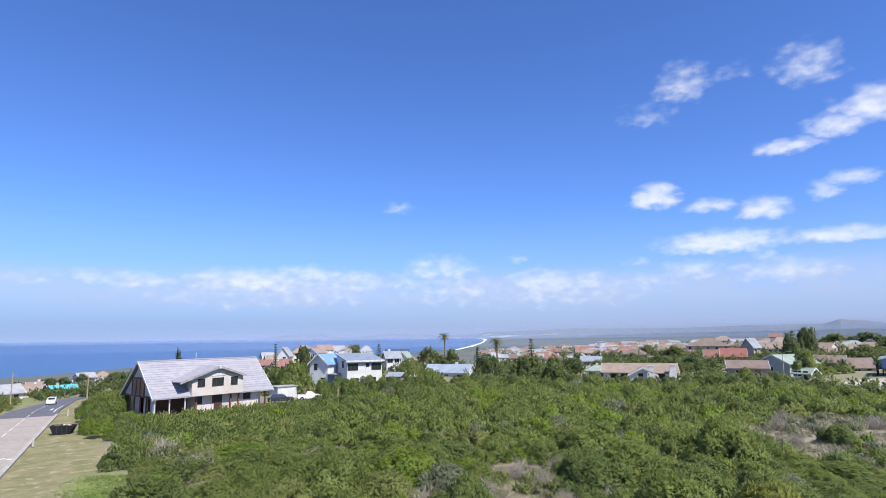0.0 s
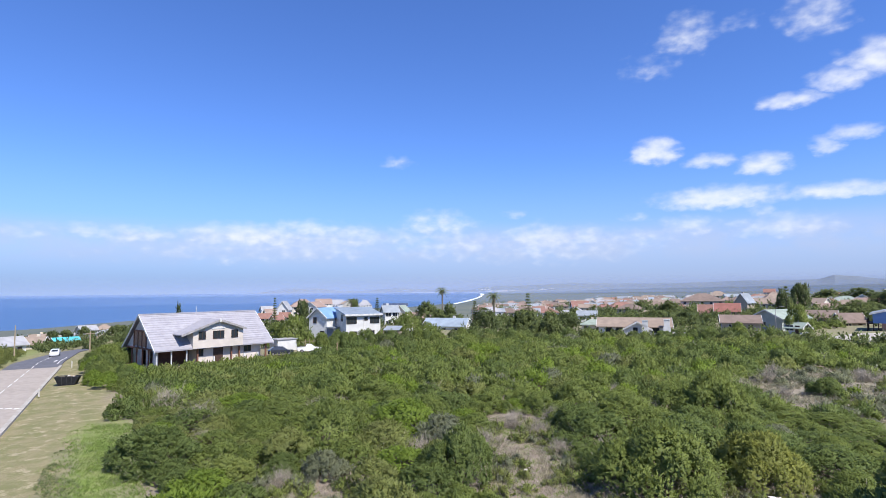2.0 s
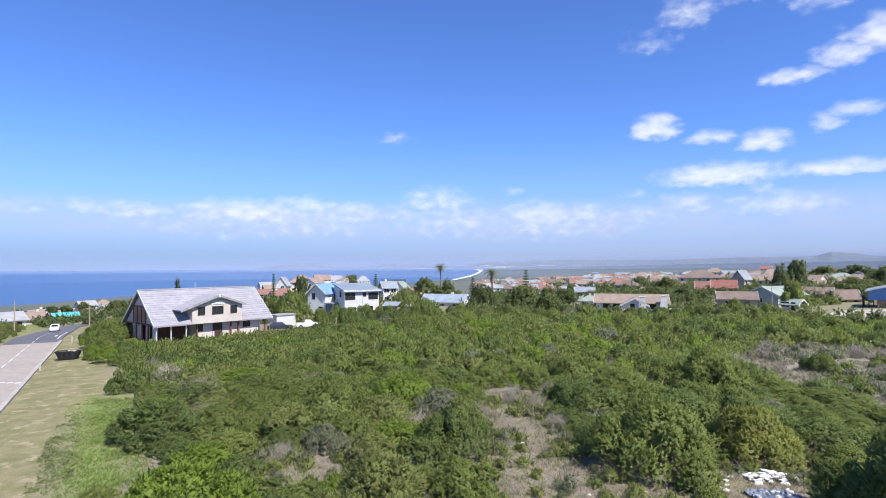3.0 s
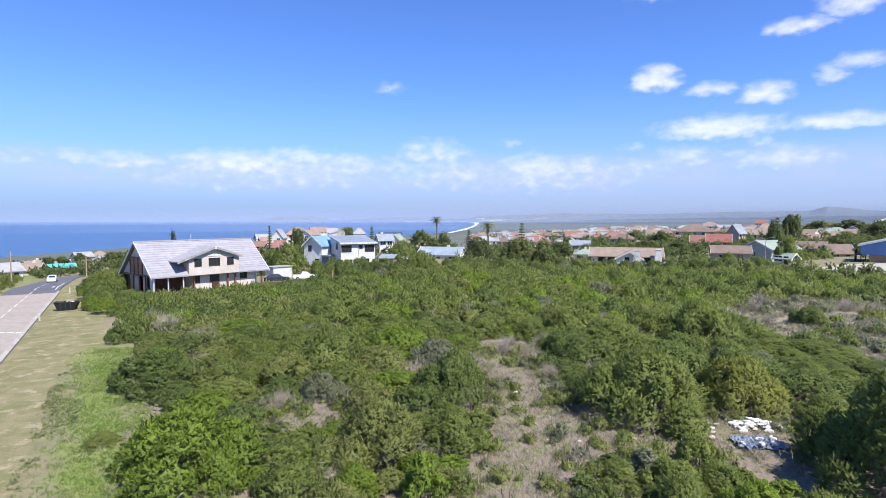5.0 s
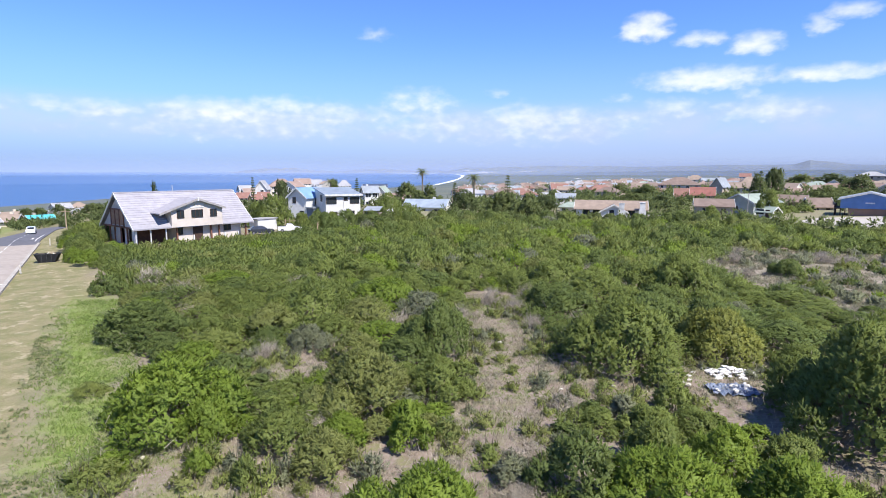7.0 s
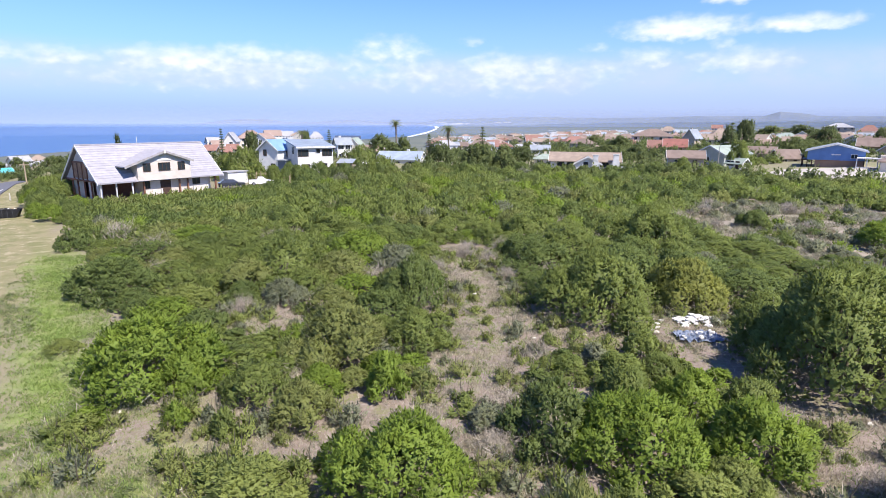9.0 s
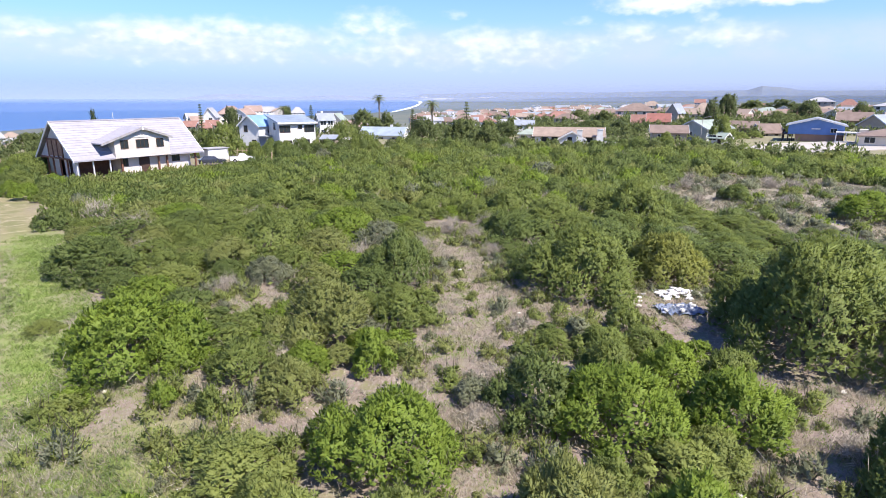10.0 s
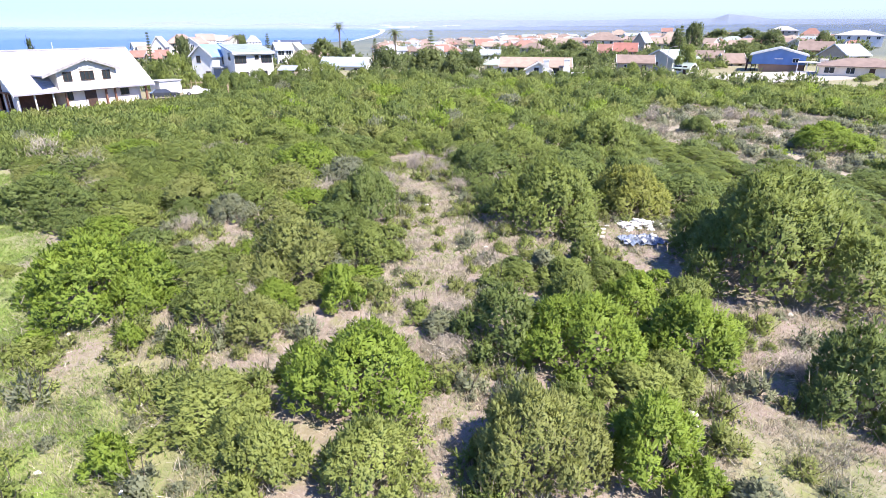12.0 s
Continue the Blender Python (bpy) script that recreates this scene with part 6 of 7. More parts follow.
gable_house(118.2, 378.3, -2.5, -12, 11.9, 9.1, 2.6, 5.0, WALL_CREAM, ROOF_BROWN, "cream house with a brown hipped roof", hip=True)
gable_house(166.6, 491.3, -2.5, -19, 13.1, 10.1, 2.6, 4.9, WALL_WHITE, ROOF_SKY, "white house with a blue roof")
gable_house(78.7, 231.1, -2.7, -9, 6.3, 4.9, 2.6, 4.3, WALL_CREAM, ROOF_TAN, "house with a weathered tan roof among trees", hip=True)
gable_house(164.6, 438.1, -2.1, -21, 14.9, 11.4, 2.6, 5.0, WALL_WHITE, ROOF_GREEN, "house under a pale green roof", hip=True)
gable_house(128.5, 293.6, 1.4, -24, 20.0, 15.4, 2.6, 6.1, WALL_CREAM, ROOF_BROWN, "large cream house with a brown hipped roof", hip=True)
gable_house(148.0, 342.6, -1.5, -23, 9.6, 7.4, 2.6, 5.8, WALL_STONE, ROOF_BROWN, "stone house with a brown roof", hip=True)
gable_house(279.3, 600.6, -0.8, -25, 20.0, 15.4, 2.6, 7.2, WALL_CREAM, ROOF_TAN, "cream house with a tan hipped roof", hip=True)
gable_house(101.6, 226.8, -1.4, -24, 7.0, 5.4, 2.6, 5.3, WALL_PINK, ROOF_RED, "pink house with a bright red tiled roof")
gable_house(105.3, 219.3, -0.7, -26, 8.3, 6.4, 2.6, 5.3, WALL_PINK, ROOF_BRICK, "pink house with a brick-red tiled roof")
gable_house(69.3, 138.4, 0.0, -22, 8.0, 6.2, 2.6, 4.1, WALL_STONE, ROOF_BROWN, "low house with a grey-brown roof")
gable_house(132.3, 259.1, -1.1, 38, 7.0, 5.4, 5.2, 8.9, WALL_STONE, ROOF_SLATE, "grey stone house with steep gables")
gable_house(196.3, 349.4, -0.2, -14, 14.6, 11.2, 2.6, 7.3, WALL_STONE, ROOF_TAN, "stone house with a broad tan roof", hip=True)
gable_house(438.8, 792.1, 0.2, -29, 14.4, 11.1, 2.6, 7.2, WALL_WHITE, ROOF_RED, "white house with a red roof")
gable_house(105.3, 164.2, -0.3, -33, 7.0, 5.4, 2.6, 4.3, WALL_STONE, ROOF_BROWN, "low house with a brown roof")
gable_house(219.2, 340.7, 0.0, -33, 15.6, 12.0, 2.6, 6.5, WALL_CREAM, ROOF_PINK, "cream house with a salmon hipped roof", hip=True)
gable_house(151.7, 233.0, -0.6, -18, 6.7, 5.2, 2.6, 4.6, WALL_WHITE, ROOF_PINK, "white house with a salmon gabled roof")
gable_house(214.4, 312.7, 0.1, -34, 13.6, 10.5, 2.6, 5.3, WALL_CREAM, ROOF_GREEN, "cream house with a pale green roof", hip=True)
gable_house(108.3, 157.4, -1.2, -5, 6.0, 4.6, 2.6, 4.7, WALL_STONE, ROOF_BROWN, "tan garage house with a brown gabled roof")
gable_house(331.9, 425.1, 5.1, -38, 20.0, 15.4, 2.6, 5.5, WALL_STONE, ROOF_PALE, "long house with a pale grey roof", hip=True)
gable_house(404.9, 482.7, -0.1, -40, 19.9, 15.3, 2.6, 9.2, WALL_BRICK, ROOF_RED, "brick house with a bright red roof", hip=True)
gable_house(268.0, 334.6, 0.5, -39, 10.1, 7.8, 2.6, 5.2, WALL_CREAM, ROOF_TAN, "cream house with a tan roof", hip=True)
gable_house(162.5, 190.2, 0.7, -41, 9.7, 7.5, 2.6, 5.2, WALL_BRICK, ROOF_BROWN, "brick house with a brown roof")
gable_house(139.0, 151.5, 0.9, 17, 10.3, 8.0, 2.6, 5.3, WALL_STONE, ROOF_SLATE, "grey stone house with white gable edges")
gable_house(110.4, 115.2, 0.6, -40, 15.3, 10.4, 2.4, 3.8, WALL_CREAM, ROOF_BROWN, "low cream house with a weathered brown roof", hip=True)
gable_house(252.1, 268.6, 4.2, -43, 20.0, 15.4, 2.6, 4.9, WALL_WHITE, ROOF_PALE, "long building with a pale roof", hip=True)
gable_house(-105.9, 136.5, -4.1, 63, 5.5, 5.5, 2.6, 4.3, WALL_WHITE, ROOF_PALE, "white house with a bright pale roof")
gable_house(-141.1, 221.6, -6.4, 52, 5.5, 5.5, 2.6, 4.2, WALL_WHITE, ROOF_PALE, "white house on the slope above the sea")
gable_house(-141.3, 233.3, -6.8, 31, 6.3, 5.5, 2.6, 4.3, WALL_CREAM, ROOF_TAN, "cream house on the slope above the sea", hip=True)
gable_house(-124.0, 172.9, -5.9, 46, 5.5, 5.5, 2.6, 4.0, WALL_CREAM, ROOF_TAN, "tan gabled house above the sea")
gable_house(-119.7, 199.6, -6.5, 91, 5.5, 5.5, 2.6, 4.1, WALL_WHITE, ROOF_PALE, "white gabled house among bushes")
gable_house(-110.7, 151.6, -5.2, 16, 5.5, 5.5, 2.6, 4.2, WALL_CREAM, ROOF_TAN, "tan house beside the road")
gable_house(-105.0, 155.7, -5.1, 49, 5.5, 5.5, 2.6, 3.6, WALL_STONE, ROOF_CYAN, "small house with a turquoise roof")
gable_house(-117.8, 183.1, -6.1, 33, 5.5, 5.5, 2.6, 3.9, WALL_WHITE, ROOF_PALE, "white house among trees by the sea")
gable_house(-109.4, 182.5, -6.3, 31, 7.7, 5.5, 2.6, 3.7, WALL_WHITE, ROOF_TAN, "white house above the sea", hip=True)


def far_town():
    """Rows of small houses running down to the bay, copies of a few builds."""
    rng = random.Random(5)
    kinds = []
    for wall, roof, hip, text in ((WALL_CREAM, ROOF_RED, True, "cream house with a red roof"), (WALL_WHITE, ROOF_BROWN, True, "white house with a brown roof"),
                                  (WALL_CREAM, ROOF_TAN, False, "cream house with a tan roof"), (WALL_STONE, ROOF_PINK, True, "tan house with a salmon roof"),
                                  (WALL_STONE, ROOF_BROWN, True, "tan house with a brown roof"), (WALL_WHITE, ROOF_SLATE, False, "white house with a grey roof"),
                                  (WALL_WHITE, ROOF_PALE, True, "white house with a pale roof")):
        x = 60 + 30 * len(kinds)
        y = 520 + 9 * len(kinds)
        kinds.append(gable_house(x, y, land_at(x, y) + 0.2, -8, 12.5, 8, 2.8, 5.2, wall, roof, text + " far down the slope", hip, group="far houses of the town"))
    for k in range(230):
        az = rng.uniform(2.5, 42) if k % 3 else rng.uniform(3, 20)
        r = rng.uniform(290, 760)
        if k > 165:
            az, r = rng.uniform(15, 44), rng.uniform(320, 520)
        if az < 6:
            r = rng.uniform(290, 520)
        x, y = r * math.sin(radians(az)), r * math.cos(radians(az))
        size = rng.uniform(0.7, 1.05)
        copy_thing(kinds[rng.randrange(7)], pose(x, y, land_at(x, y) + 0.2, rz=-az + rng.choice((0, 0, 90, 20, -25))) @ Matrix.Scale(size, 4))


far_town()


# ------------------------------------------------------------------ trees and palms
def tree_kind(seed, spread, height, leaves):
    rng = np.random.default_rng(seed)
    rows, up = dome_layout(rng, spread, height * 0.92, 9)
    q = tuft_quads(rng, rows, up, leaves, 0.55, 6, 0.22)
    q[:, :4, 2] += height * 0.08
    foliage = quads_mesh("crown", q)
    bm = bmesh.new()
    tube(bm, [(0, 0, -0.4), (0.1, 0, height * 0.25), (0.05, 0.1, height * 0.55)], [0.22, 0.17, 0.08], 7)
    for k in range(5):
        t = k * 1.3 + seed
        tube(bm, [(0.08, 0, height * 0.22), (spread * 0.3 * math.cos(t), spread * 0.3 * math.sin(t), height * 0.45),
                  (spread * 0.6 * math.cos(t), spread * 0.6 * math.sin(t), height * 0.6)], [0.12, 0.08, 0.03], 5)
    trunk = bpy.data.meshes.new("trunk")
    bm.to_mesh(trunk)
    bm.free()
    return foliage, trunk, spread, height


TREES = [tree_kind(61 + k, 4.0, 6.0, 950) for k in range(4)]


def tree(k, x, y, spread, top, leaf, label, group="garden trees of the town", turn=0.0):
    foliage, trunk, s, h = TREES[k % len(TREES)]
    z = land_at(x, y)
    tall = max(top - z, 2.2)
    ob = thing("tree", pose(x, y, z, rz=turn) @ Matrix.Diagonal((spread / s, spread / s, tall / h, 1)), label, "tree", group)
    mesh_part("trunk", trunk, STEM, ob)
    mesh_part("crown", foliage, leaf, ob)
    return ob


# x, y, half width of the crown, height of its top above the sea-level datum of the field
GARDEN_TREES = [
    (-41, 160, 2.8, 7.7),
    (-0, 175, 3.8, 5.5),
    (-7, 185, 5.5, 5.9),
    (9, 150, 4.2, 5.6),
    (18, 141, 4.5, 5.5),
    (23, 134, 4.0, 5.0),
    (34, 170, 4.3, 3.2),
    (97, 290, 5.1, 4.2),
    (71, 196, 4.5, 3.0),
    (73, 178, 5.1, 3.0),
    (93, 243, 5.2, 4.4),
    (120, 208, 2.9, 9.5),
    (138, 228, 4.5, 11.6),
    (130, 218, 7.0, 3.8),
    (130, 186, 5.2, 5.6),
    (177, 233, 6.7, 9.2),
    (153, 210, 5.2, 4.9),
    (214, 326, 11.6, 8.0),
    (242, 339, 12.4, 8.3),
    (196, 226, 4.4, 8.8),
    (-38, 227, 2.1, 7.0),
    (69, 251, 5.2, 0.7),
    (87, 286, 5.9, 1.5),
    (68, 318, 4.8, -0.2),
    (-114, 164, 2.21, -0.4),
    (-114, 170, 3.995, -1),
    (-113, 177, 2.805, -0.4),
    (-109, 156, 2.6, -2.1),
    (-103, 177, 3.825, 0.4),
    (-79, 139, 2.04, 0.6),
]
for k, (x, y, spread, top) in enumerate(GARDEN_TREES):
    tree(k, x, y, spread, top, (LEAF_TREE, LEAF_GARDEN, LEAF_GARDEN)[k % 3], "rounded dark green garden tree among the houses", turn=47 * k)
tree(1, -60.1, 126.4, 1.2, 7.0, LEAF_TREE, "dark tree top behind the pale roof")


def town_green():
    """Hedges and garden trees that fill the town, as one spread."""
    rng = np.random.default_rng(8)
    lists = []
    for n in range(1500):
        az = rng.uniform(-14, 44)
        r = rng.uniform(125, 260) if rng.random() < 0.45 else rng.uniform(230, 760)
        if n > 1190:
            az, r = rng.uniform(3, 44), rng.uniform(180, 430)
        elif n > 1080:
            az, r = rng.uniform(-42, -27), rng.uniform(150, 300)
        elif n > 900:
            az, r = rng.uniform(14, 44), rng.uniform(170, 330)
        elif n > 760:
            az, r = rng.uniform(-44, -16), rng.uniform(150, 330)
        elif n > 620:
            az, r = rng.uniform(-6, 44), rng.uniform(115, 150)
        elif az < 4 and r > 230:
            continue
        x, y = r * math.sin(radians(az)), r * math.cos(radians(az))
        if (r < 170 and rng.random() < 0.3) or (az > 31 and 135 < r < 175):
            continue
        spread = rng.uniform(1.6, 3.6) * (1.0 if r < 260 else 1.35)
        near = r < 260
        rows, up = dome_layout(rng, spread, rng.uniform(2.0, 4.2) * (0.42 if az < -16 else 0.55 if r < 165 else 0.8 if near else 1.15), 3)
        q = tuft_quads(rng, rows, up, 46 if near else 18, 0.62 if near else 1.0, 5, 0.30 if near else 0.55)
        spot = np.array([x, y, land_at(x, y)])
        q[:, :4] += spot
        lists.append(q)
    ob = mesh_part("garden_greenery", quads_mesh("garden_greenery", np.concatenate(lists)), LEAF_GARDEN)
    tagged(ob, "green hedges and garden trees between the houses", "greenery", kind="stuff")


town_green()


def palm(x, y, top, crown, skirt, label):
    z = land_at(x, y)
    ob = thing("palm_tree", pose(x, y, z), label, "palm tree")
    tall = top - z - crown * 0.6
    bm = bmesh.new()
    tube(bm, [(0, 0, -0.5), (0.15, 0, tall * 0.35), (0.1, 0.1, tall * 0.75), (0, 0, tall)], [0.42, 0.30, 0.26, 0.30], 9)
    part("trunk", bm, BARK, ob)
    rng = np.random.default_rng(int(x * 3 + 200))
    for k in range(34):
        turn, lift = k * 2.39996, math.sin(k * 1.7) * 0.55 + 0.35 - (0.55 if k > 24 else 0)
        bm = bmesh.new()
        n = 7
        spine = []
        for j in range(n + 1):
            f = j / n
            out = crown * f * math.cos(lift)
            up = crown * f * math.sin(lift) - crown * 0.45 * f * f
            spine.append(Vector((out * math.cos(turn), out * math.sin(turn), tall + up)))
        side = Vector((-math.sin(turn), math.cos(turn), 0))
        for j in range(1, n):
            for sgn in (-1, 1):
                for h in (0.0, 0.5):
                    p = spine[j].lerp(spine[j + 1], h)
                    q = p + sgn * side * crown * 0.24 * (1 - 0.6 * j / n) + (spine[j + 1] - spine[j]) * 0.8 - Vector((0, 0, 0.12 * crown))
                    w = (spine[j + 1] - spine[j]) * 0.28
                    bm.faces.new([bm.verts.new(v) for v in (p, p + w, q)])
        part("frond", bm, LEAF_TREE if k % 3 else LEAF_OLIVE, ob)
    if skirt:
        at = np.zeros((260, 3))
        turns = rng.uniform(0, 6.28, 260)
        at[:, 0], at[:, 1] = 0.35 * np.cos(turns), 0.35 * np.sin(turns)
        at[:, 2] = tall - rng.uniform(0, skirt, 260)
        q = blade_quads(rng, at, -1.1, 0.5, 0.10)
        mesh_part("dead_fronds", quads_mesh("dead_fronds", q), GRASS_DRY, ob, "hanging dry brown fronds")
    return ob


palm(-3.0, 215.0, 12.2, 2.6, 1.2, "tall slender fan palm above the houses")
palm(14.4, 189.5, 10.4, 2.5, 3.2, "fan palm with a skirt of dry fronds")
palm(-37.0, 214.0, 8.2, 2.2, 0.0, "short palm among seaside houses")


def conifer(x, y, top, half, label):
    """A tiered island pine."""
    z = land_at(x, y)
    tall = top - z
    ob = thing("pine_tree", pose(x, y, z), label, "pine tree")
    bm = bmesh.new()
    tube(bm, [(0, 0, -0.4), (0, 0, tall * 0.5), (0, 0, tall)], [0.25, 0.14, 0.03], 7)
    part("trunk", bm, STEM, ob)
    rng = np.random.default_rng(int(abs(x) * 7))
    rows = []
    for k in range(11):
        f = k / 10
        reach = half * (1 - f) ** 0.8 + 0.15
        for j in range(6):
            t = j * 1.047 + k * 0.5
            for q in (0.35, 0.7, 1.0):
                rows.append((reach * q * math.cos(t), reach * q * math.sin(t), tall * (0.2 + 0.8 * f) + 0.15 * q, 0.14 * half + 0.12))
    mesh_part("crown", quads_mesh("crown", leaf_quads(rng, np.array(rows), 3200, 0.34, 0.13)), LEAF_TREE, ob)


conifer(22.2, 163.5, 9.0, 1.6, "tiered island pine beside the town")
conifer(-54.2, 176.9, 8.2, 0.6, "narrow dark cypress beside a white gable")
conifer(-25.2, 198.4, 7.6, 0.9, "small tiered island pine by the sea")
conifer(8.6, 199.8, 6.2, 1.1, "small dark pine behind hedges")
conifer(92.0, 158.0, 10.4, 1.7, "tall dark pine among houses")

# bay: breaking surf along the curve of the beach, and white dunes on the slopes behind it
def beach_line(name, run, z, material, label, seed, wide):
    """A ragged band along a run of (azimuth, distance)."""
    bm = bmesh.new()
    rows = []
    n = 14 * (len(run) - 1)

    def on_run(f):
        """A smooth curve through the run."""
        i = min(int(f), len(run) - 2)
        g = f - i
        a, b, c, e = (run[min(max(i + q, 0), len(run) - 1)] for q in (-1, 0, 1, 2))
        return [b[q] + 0.5 * g * (c[q] - a[q] + g * (2 * a[q] - 5 * b[q] + 4 * c[q] - e[q] + g * (3 * (b[q] - c[q]) + e[q] - a[q]))) for q in (0, 1)]

    for k in range(n + 1):
        f = k / 14
        az, r = on_run(f)
        az1, r1 = on_run(min(f + 0.03, len(run) - 1.0001))
        az0, r0 = on_run(max(f - 0.03, 0))
        w = wide * r / 1500 * max(0.15, 0.7 + 0.9 * noise.noise((f * 1.7, seed, 0)) + 0.5 * noise.noise((f * 6, seed, 3))) * min(1, 4 * (k + 0.3) / n, 4 * (n - k + 0.3) / n)
        p = [math.sin(radians(az)) * r, math.cos(radians(az)) * r]
        ahead = r1 * math.sin(radians(az1)) - r0 * math.sin(radians(az0)), r1 * math.cos(radians(az1)) - r0 * math.cos(radians(az0))
        size = math.hypot(*ahead) or 1.0
        side = -ahead[1] / size, ahead[0] / size
        rows.append([bm.verts.new((p[0] + q * w * side[0], p[1] + q * w * side[1], z + lift)) for q, lift in ((-1.0, -0.5), (-0.3, 0.5), (0.4, 0.6), (1.0, -0.5))])
    for a, b in zip(rows, rows[1:]):
        for k in range(3):
            bm.faces.new((a[k], b[k], b[k + 1], a[k + 1]))
    tagged(part(name, bm, material), label, "shore", kind="structure")


beach_line("shore_surf", [(0.0, 960), (0.7, 1080), (1.9, 1340), (2.8, 1750), (3.2, 2400), (3.1, 3200), (2.4, 3900), (1.3, 4250)], -16.4, SURF, "white surf breaking along the bay's beach", 11, 6)
beach_line("shore_surf_far", [(-4.0, 4300), (-1.5, 4250), (0.6, 4300)], -16.5, SURF, "far white surf below the headland", 19, 9)



def hill_patch(az, el, half, tall, seed):
    """White sand lying on the slope of the far hills."""
    h = float(np.interp(az, [p[0] for p in HILL_PROFILE], [p[1] for p in HILL_PROFILE]))
    z = 11 + 4440 * math.tan(radians(el))
    r = 4390 + 170 * min(max((z + 18) / (0.55 * (h + 18)), 0), 1)
    shore_patch("shore_dune", az, r - 12, r - 12, half, z, DUNE, "patch of white dune sand on the far slope", seed, 9, tall)


for k, (az, el, half, tall) in enumerate(((4.2, -0.34, 0.6, 13), (5.4, -0.31, 0.8, 14), (4.8, -0.42, 0.5, 9), (6.3, -0.25, 0.5, 9), (8.3, -0.23, 0.4, 8), (9.2, -0.19, 0.35, 12), (10.1, -0.14, 0.4, 9), (3.6, -0.14, 0.5, 7))):
    hill_patch(az, el, half, tall, 3 * k + 1)
shore_patch("shore_sand", 14.4, 1780, 1800, 0.35, -15.2, DUNE, "pale sand strip on the coastal plain", 31, 16, 2.0)


# ------------------------------------------------------------------ roadside things
PLASTIC_BLACK = make_mat("black_steel", (0.025, 0.026, 0.028), (0.04, 0.04, 0.042), rough=0.6, size=2, spec=0.4)
CAR_WHITE = make_mat("white_car_paint", (0.80, 0.80, 0.80), (0.76, 0.76, 0.76), rough=0.25, size=1, stain=0.05, coat=0.6)
CAR_DARK = make_mat("dark_car_paint", (0.045, 0.05, 0.065), (0.035, 0.04, 0.05), rough=0.25, size=1, stain=0.05, coat=0.6)
RUBBER = make_mat("tyre_rubber", (0.02, 0.02, 0.02), rough=0.9, size=4)
CHROME = make_mat("wheel_metal", (0.45, 0.45, 0.46), rough=0.35, metal=0.9, size=3)
LAMP_RED = make_mat("red_lamp_glass", (0.45, 0.02, 0.02), rough=0.2, size=3)
RUBBLE = make_mat("white_plaster_rubble", (0.72, 0.71, 0.68), (0.50, 0.48, 0.45), rough=0.9, size=5, bump=0.5)
BAG_BLUE = make_mat("blue_grey_plastic_sheet", (0.10, 0.135, 0.20), (0.19, 0.22, 0.28), rough=0.45, size=3, bump=0.6, spec=0.5)


def make_skip():
    """Dark steel rubbish skip with sloping ends, open on top."""
    x, y = road_point(26.3, 2.5)
    turn = math.degrees(math.atan2(ROAD_SIDE[1], ROAD_SIDE[0])) - 12
    ob = thing("skip", pose(x, y, land_at(x, y) - 0.02, rz=turn) @ Matrix.Scale(0.72, 4), "dark steel rubbish skip with sloping ends on the verge", "skip")
    h, top, bot, w = 1.35, 1.75, 1.15, 0.85

    def plate(name, pts, t=0.05):
        bm = bmesh.new()
        vs = [bm.verts.new(p) for p in pts]
        f = bm.faces.new(vs)
        bmesh.ops.solidify(bm, geom=[f], thickness=t)
        part(name, bm, PLASTIC_BLACK, ob)

    plate("floor_plate", [(-bot, -w, 0.06), (bot, -w, 0.06), (bot, w, 0.06), (-bot, w, 0.06)])
    for sy in (-1, 1):
        plate("side_plate", [(-bot, sy * w, 0.02), (bot, sy * w, 0.02), (top, sy * w, h), (-top, sy * w, h)])
    for sx in (-1, 1):
        plate("end_plate", [(sx * bot, -w, 0.02), (sx * bot, w, 0.02), (sx * top, w, h), (sx * top, -w, h)])
        bm = boxes(((sx * top - 0.06, -w - 0.05, h - 0.04), (sx * top + 0.06, w + 0.05, h + 0.06)))
        part("rim", bm, PLASTIC_BLACK, ob)
    for sy in (-1, 1):
        bm = boxes(((-top, sy * w - 0.05, h - 0.04), (top, sy * w + 0.05, h + 0.06)))
        part("rim", bm, PLASTIC_BLACK, ob)
        for xx in (-0.7, 0.0, 0.7):
            bm = boxes(((xx - 0.05, sy * w - 0.09, 0.05), (xx + 0.05, sy * w + 0.09, h)))
            part("rib", bm, PLASTIC_BLACK, ob)
    rng = random.Random(3)
    for k in range(9):
        bm = bmesh.new()
        blob(bm, (rng.uniform(-1.3, 1.3), rng.uniform(-0.6, 0.6), h - 0.12 + rng.uniform(0, 0.14)), (0.3, 0.24, 0.2), rng, 0.4, 1)
        part("refuse", bm, (RUBBLE, STEM, WOOD_RAW)[k % 3], ob, "building refuse heaped in the skip")


make_skip()


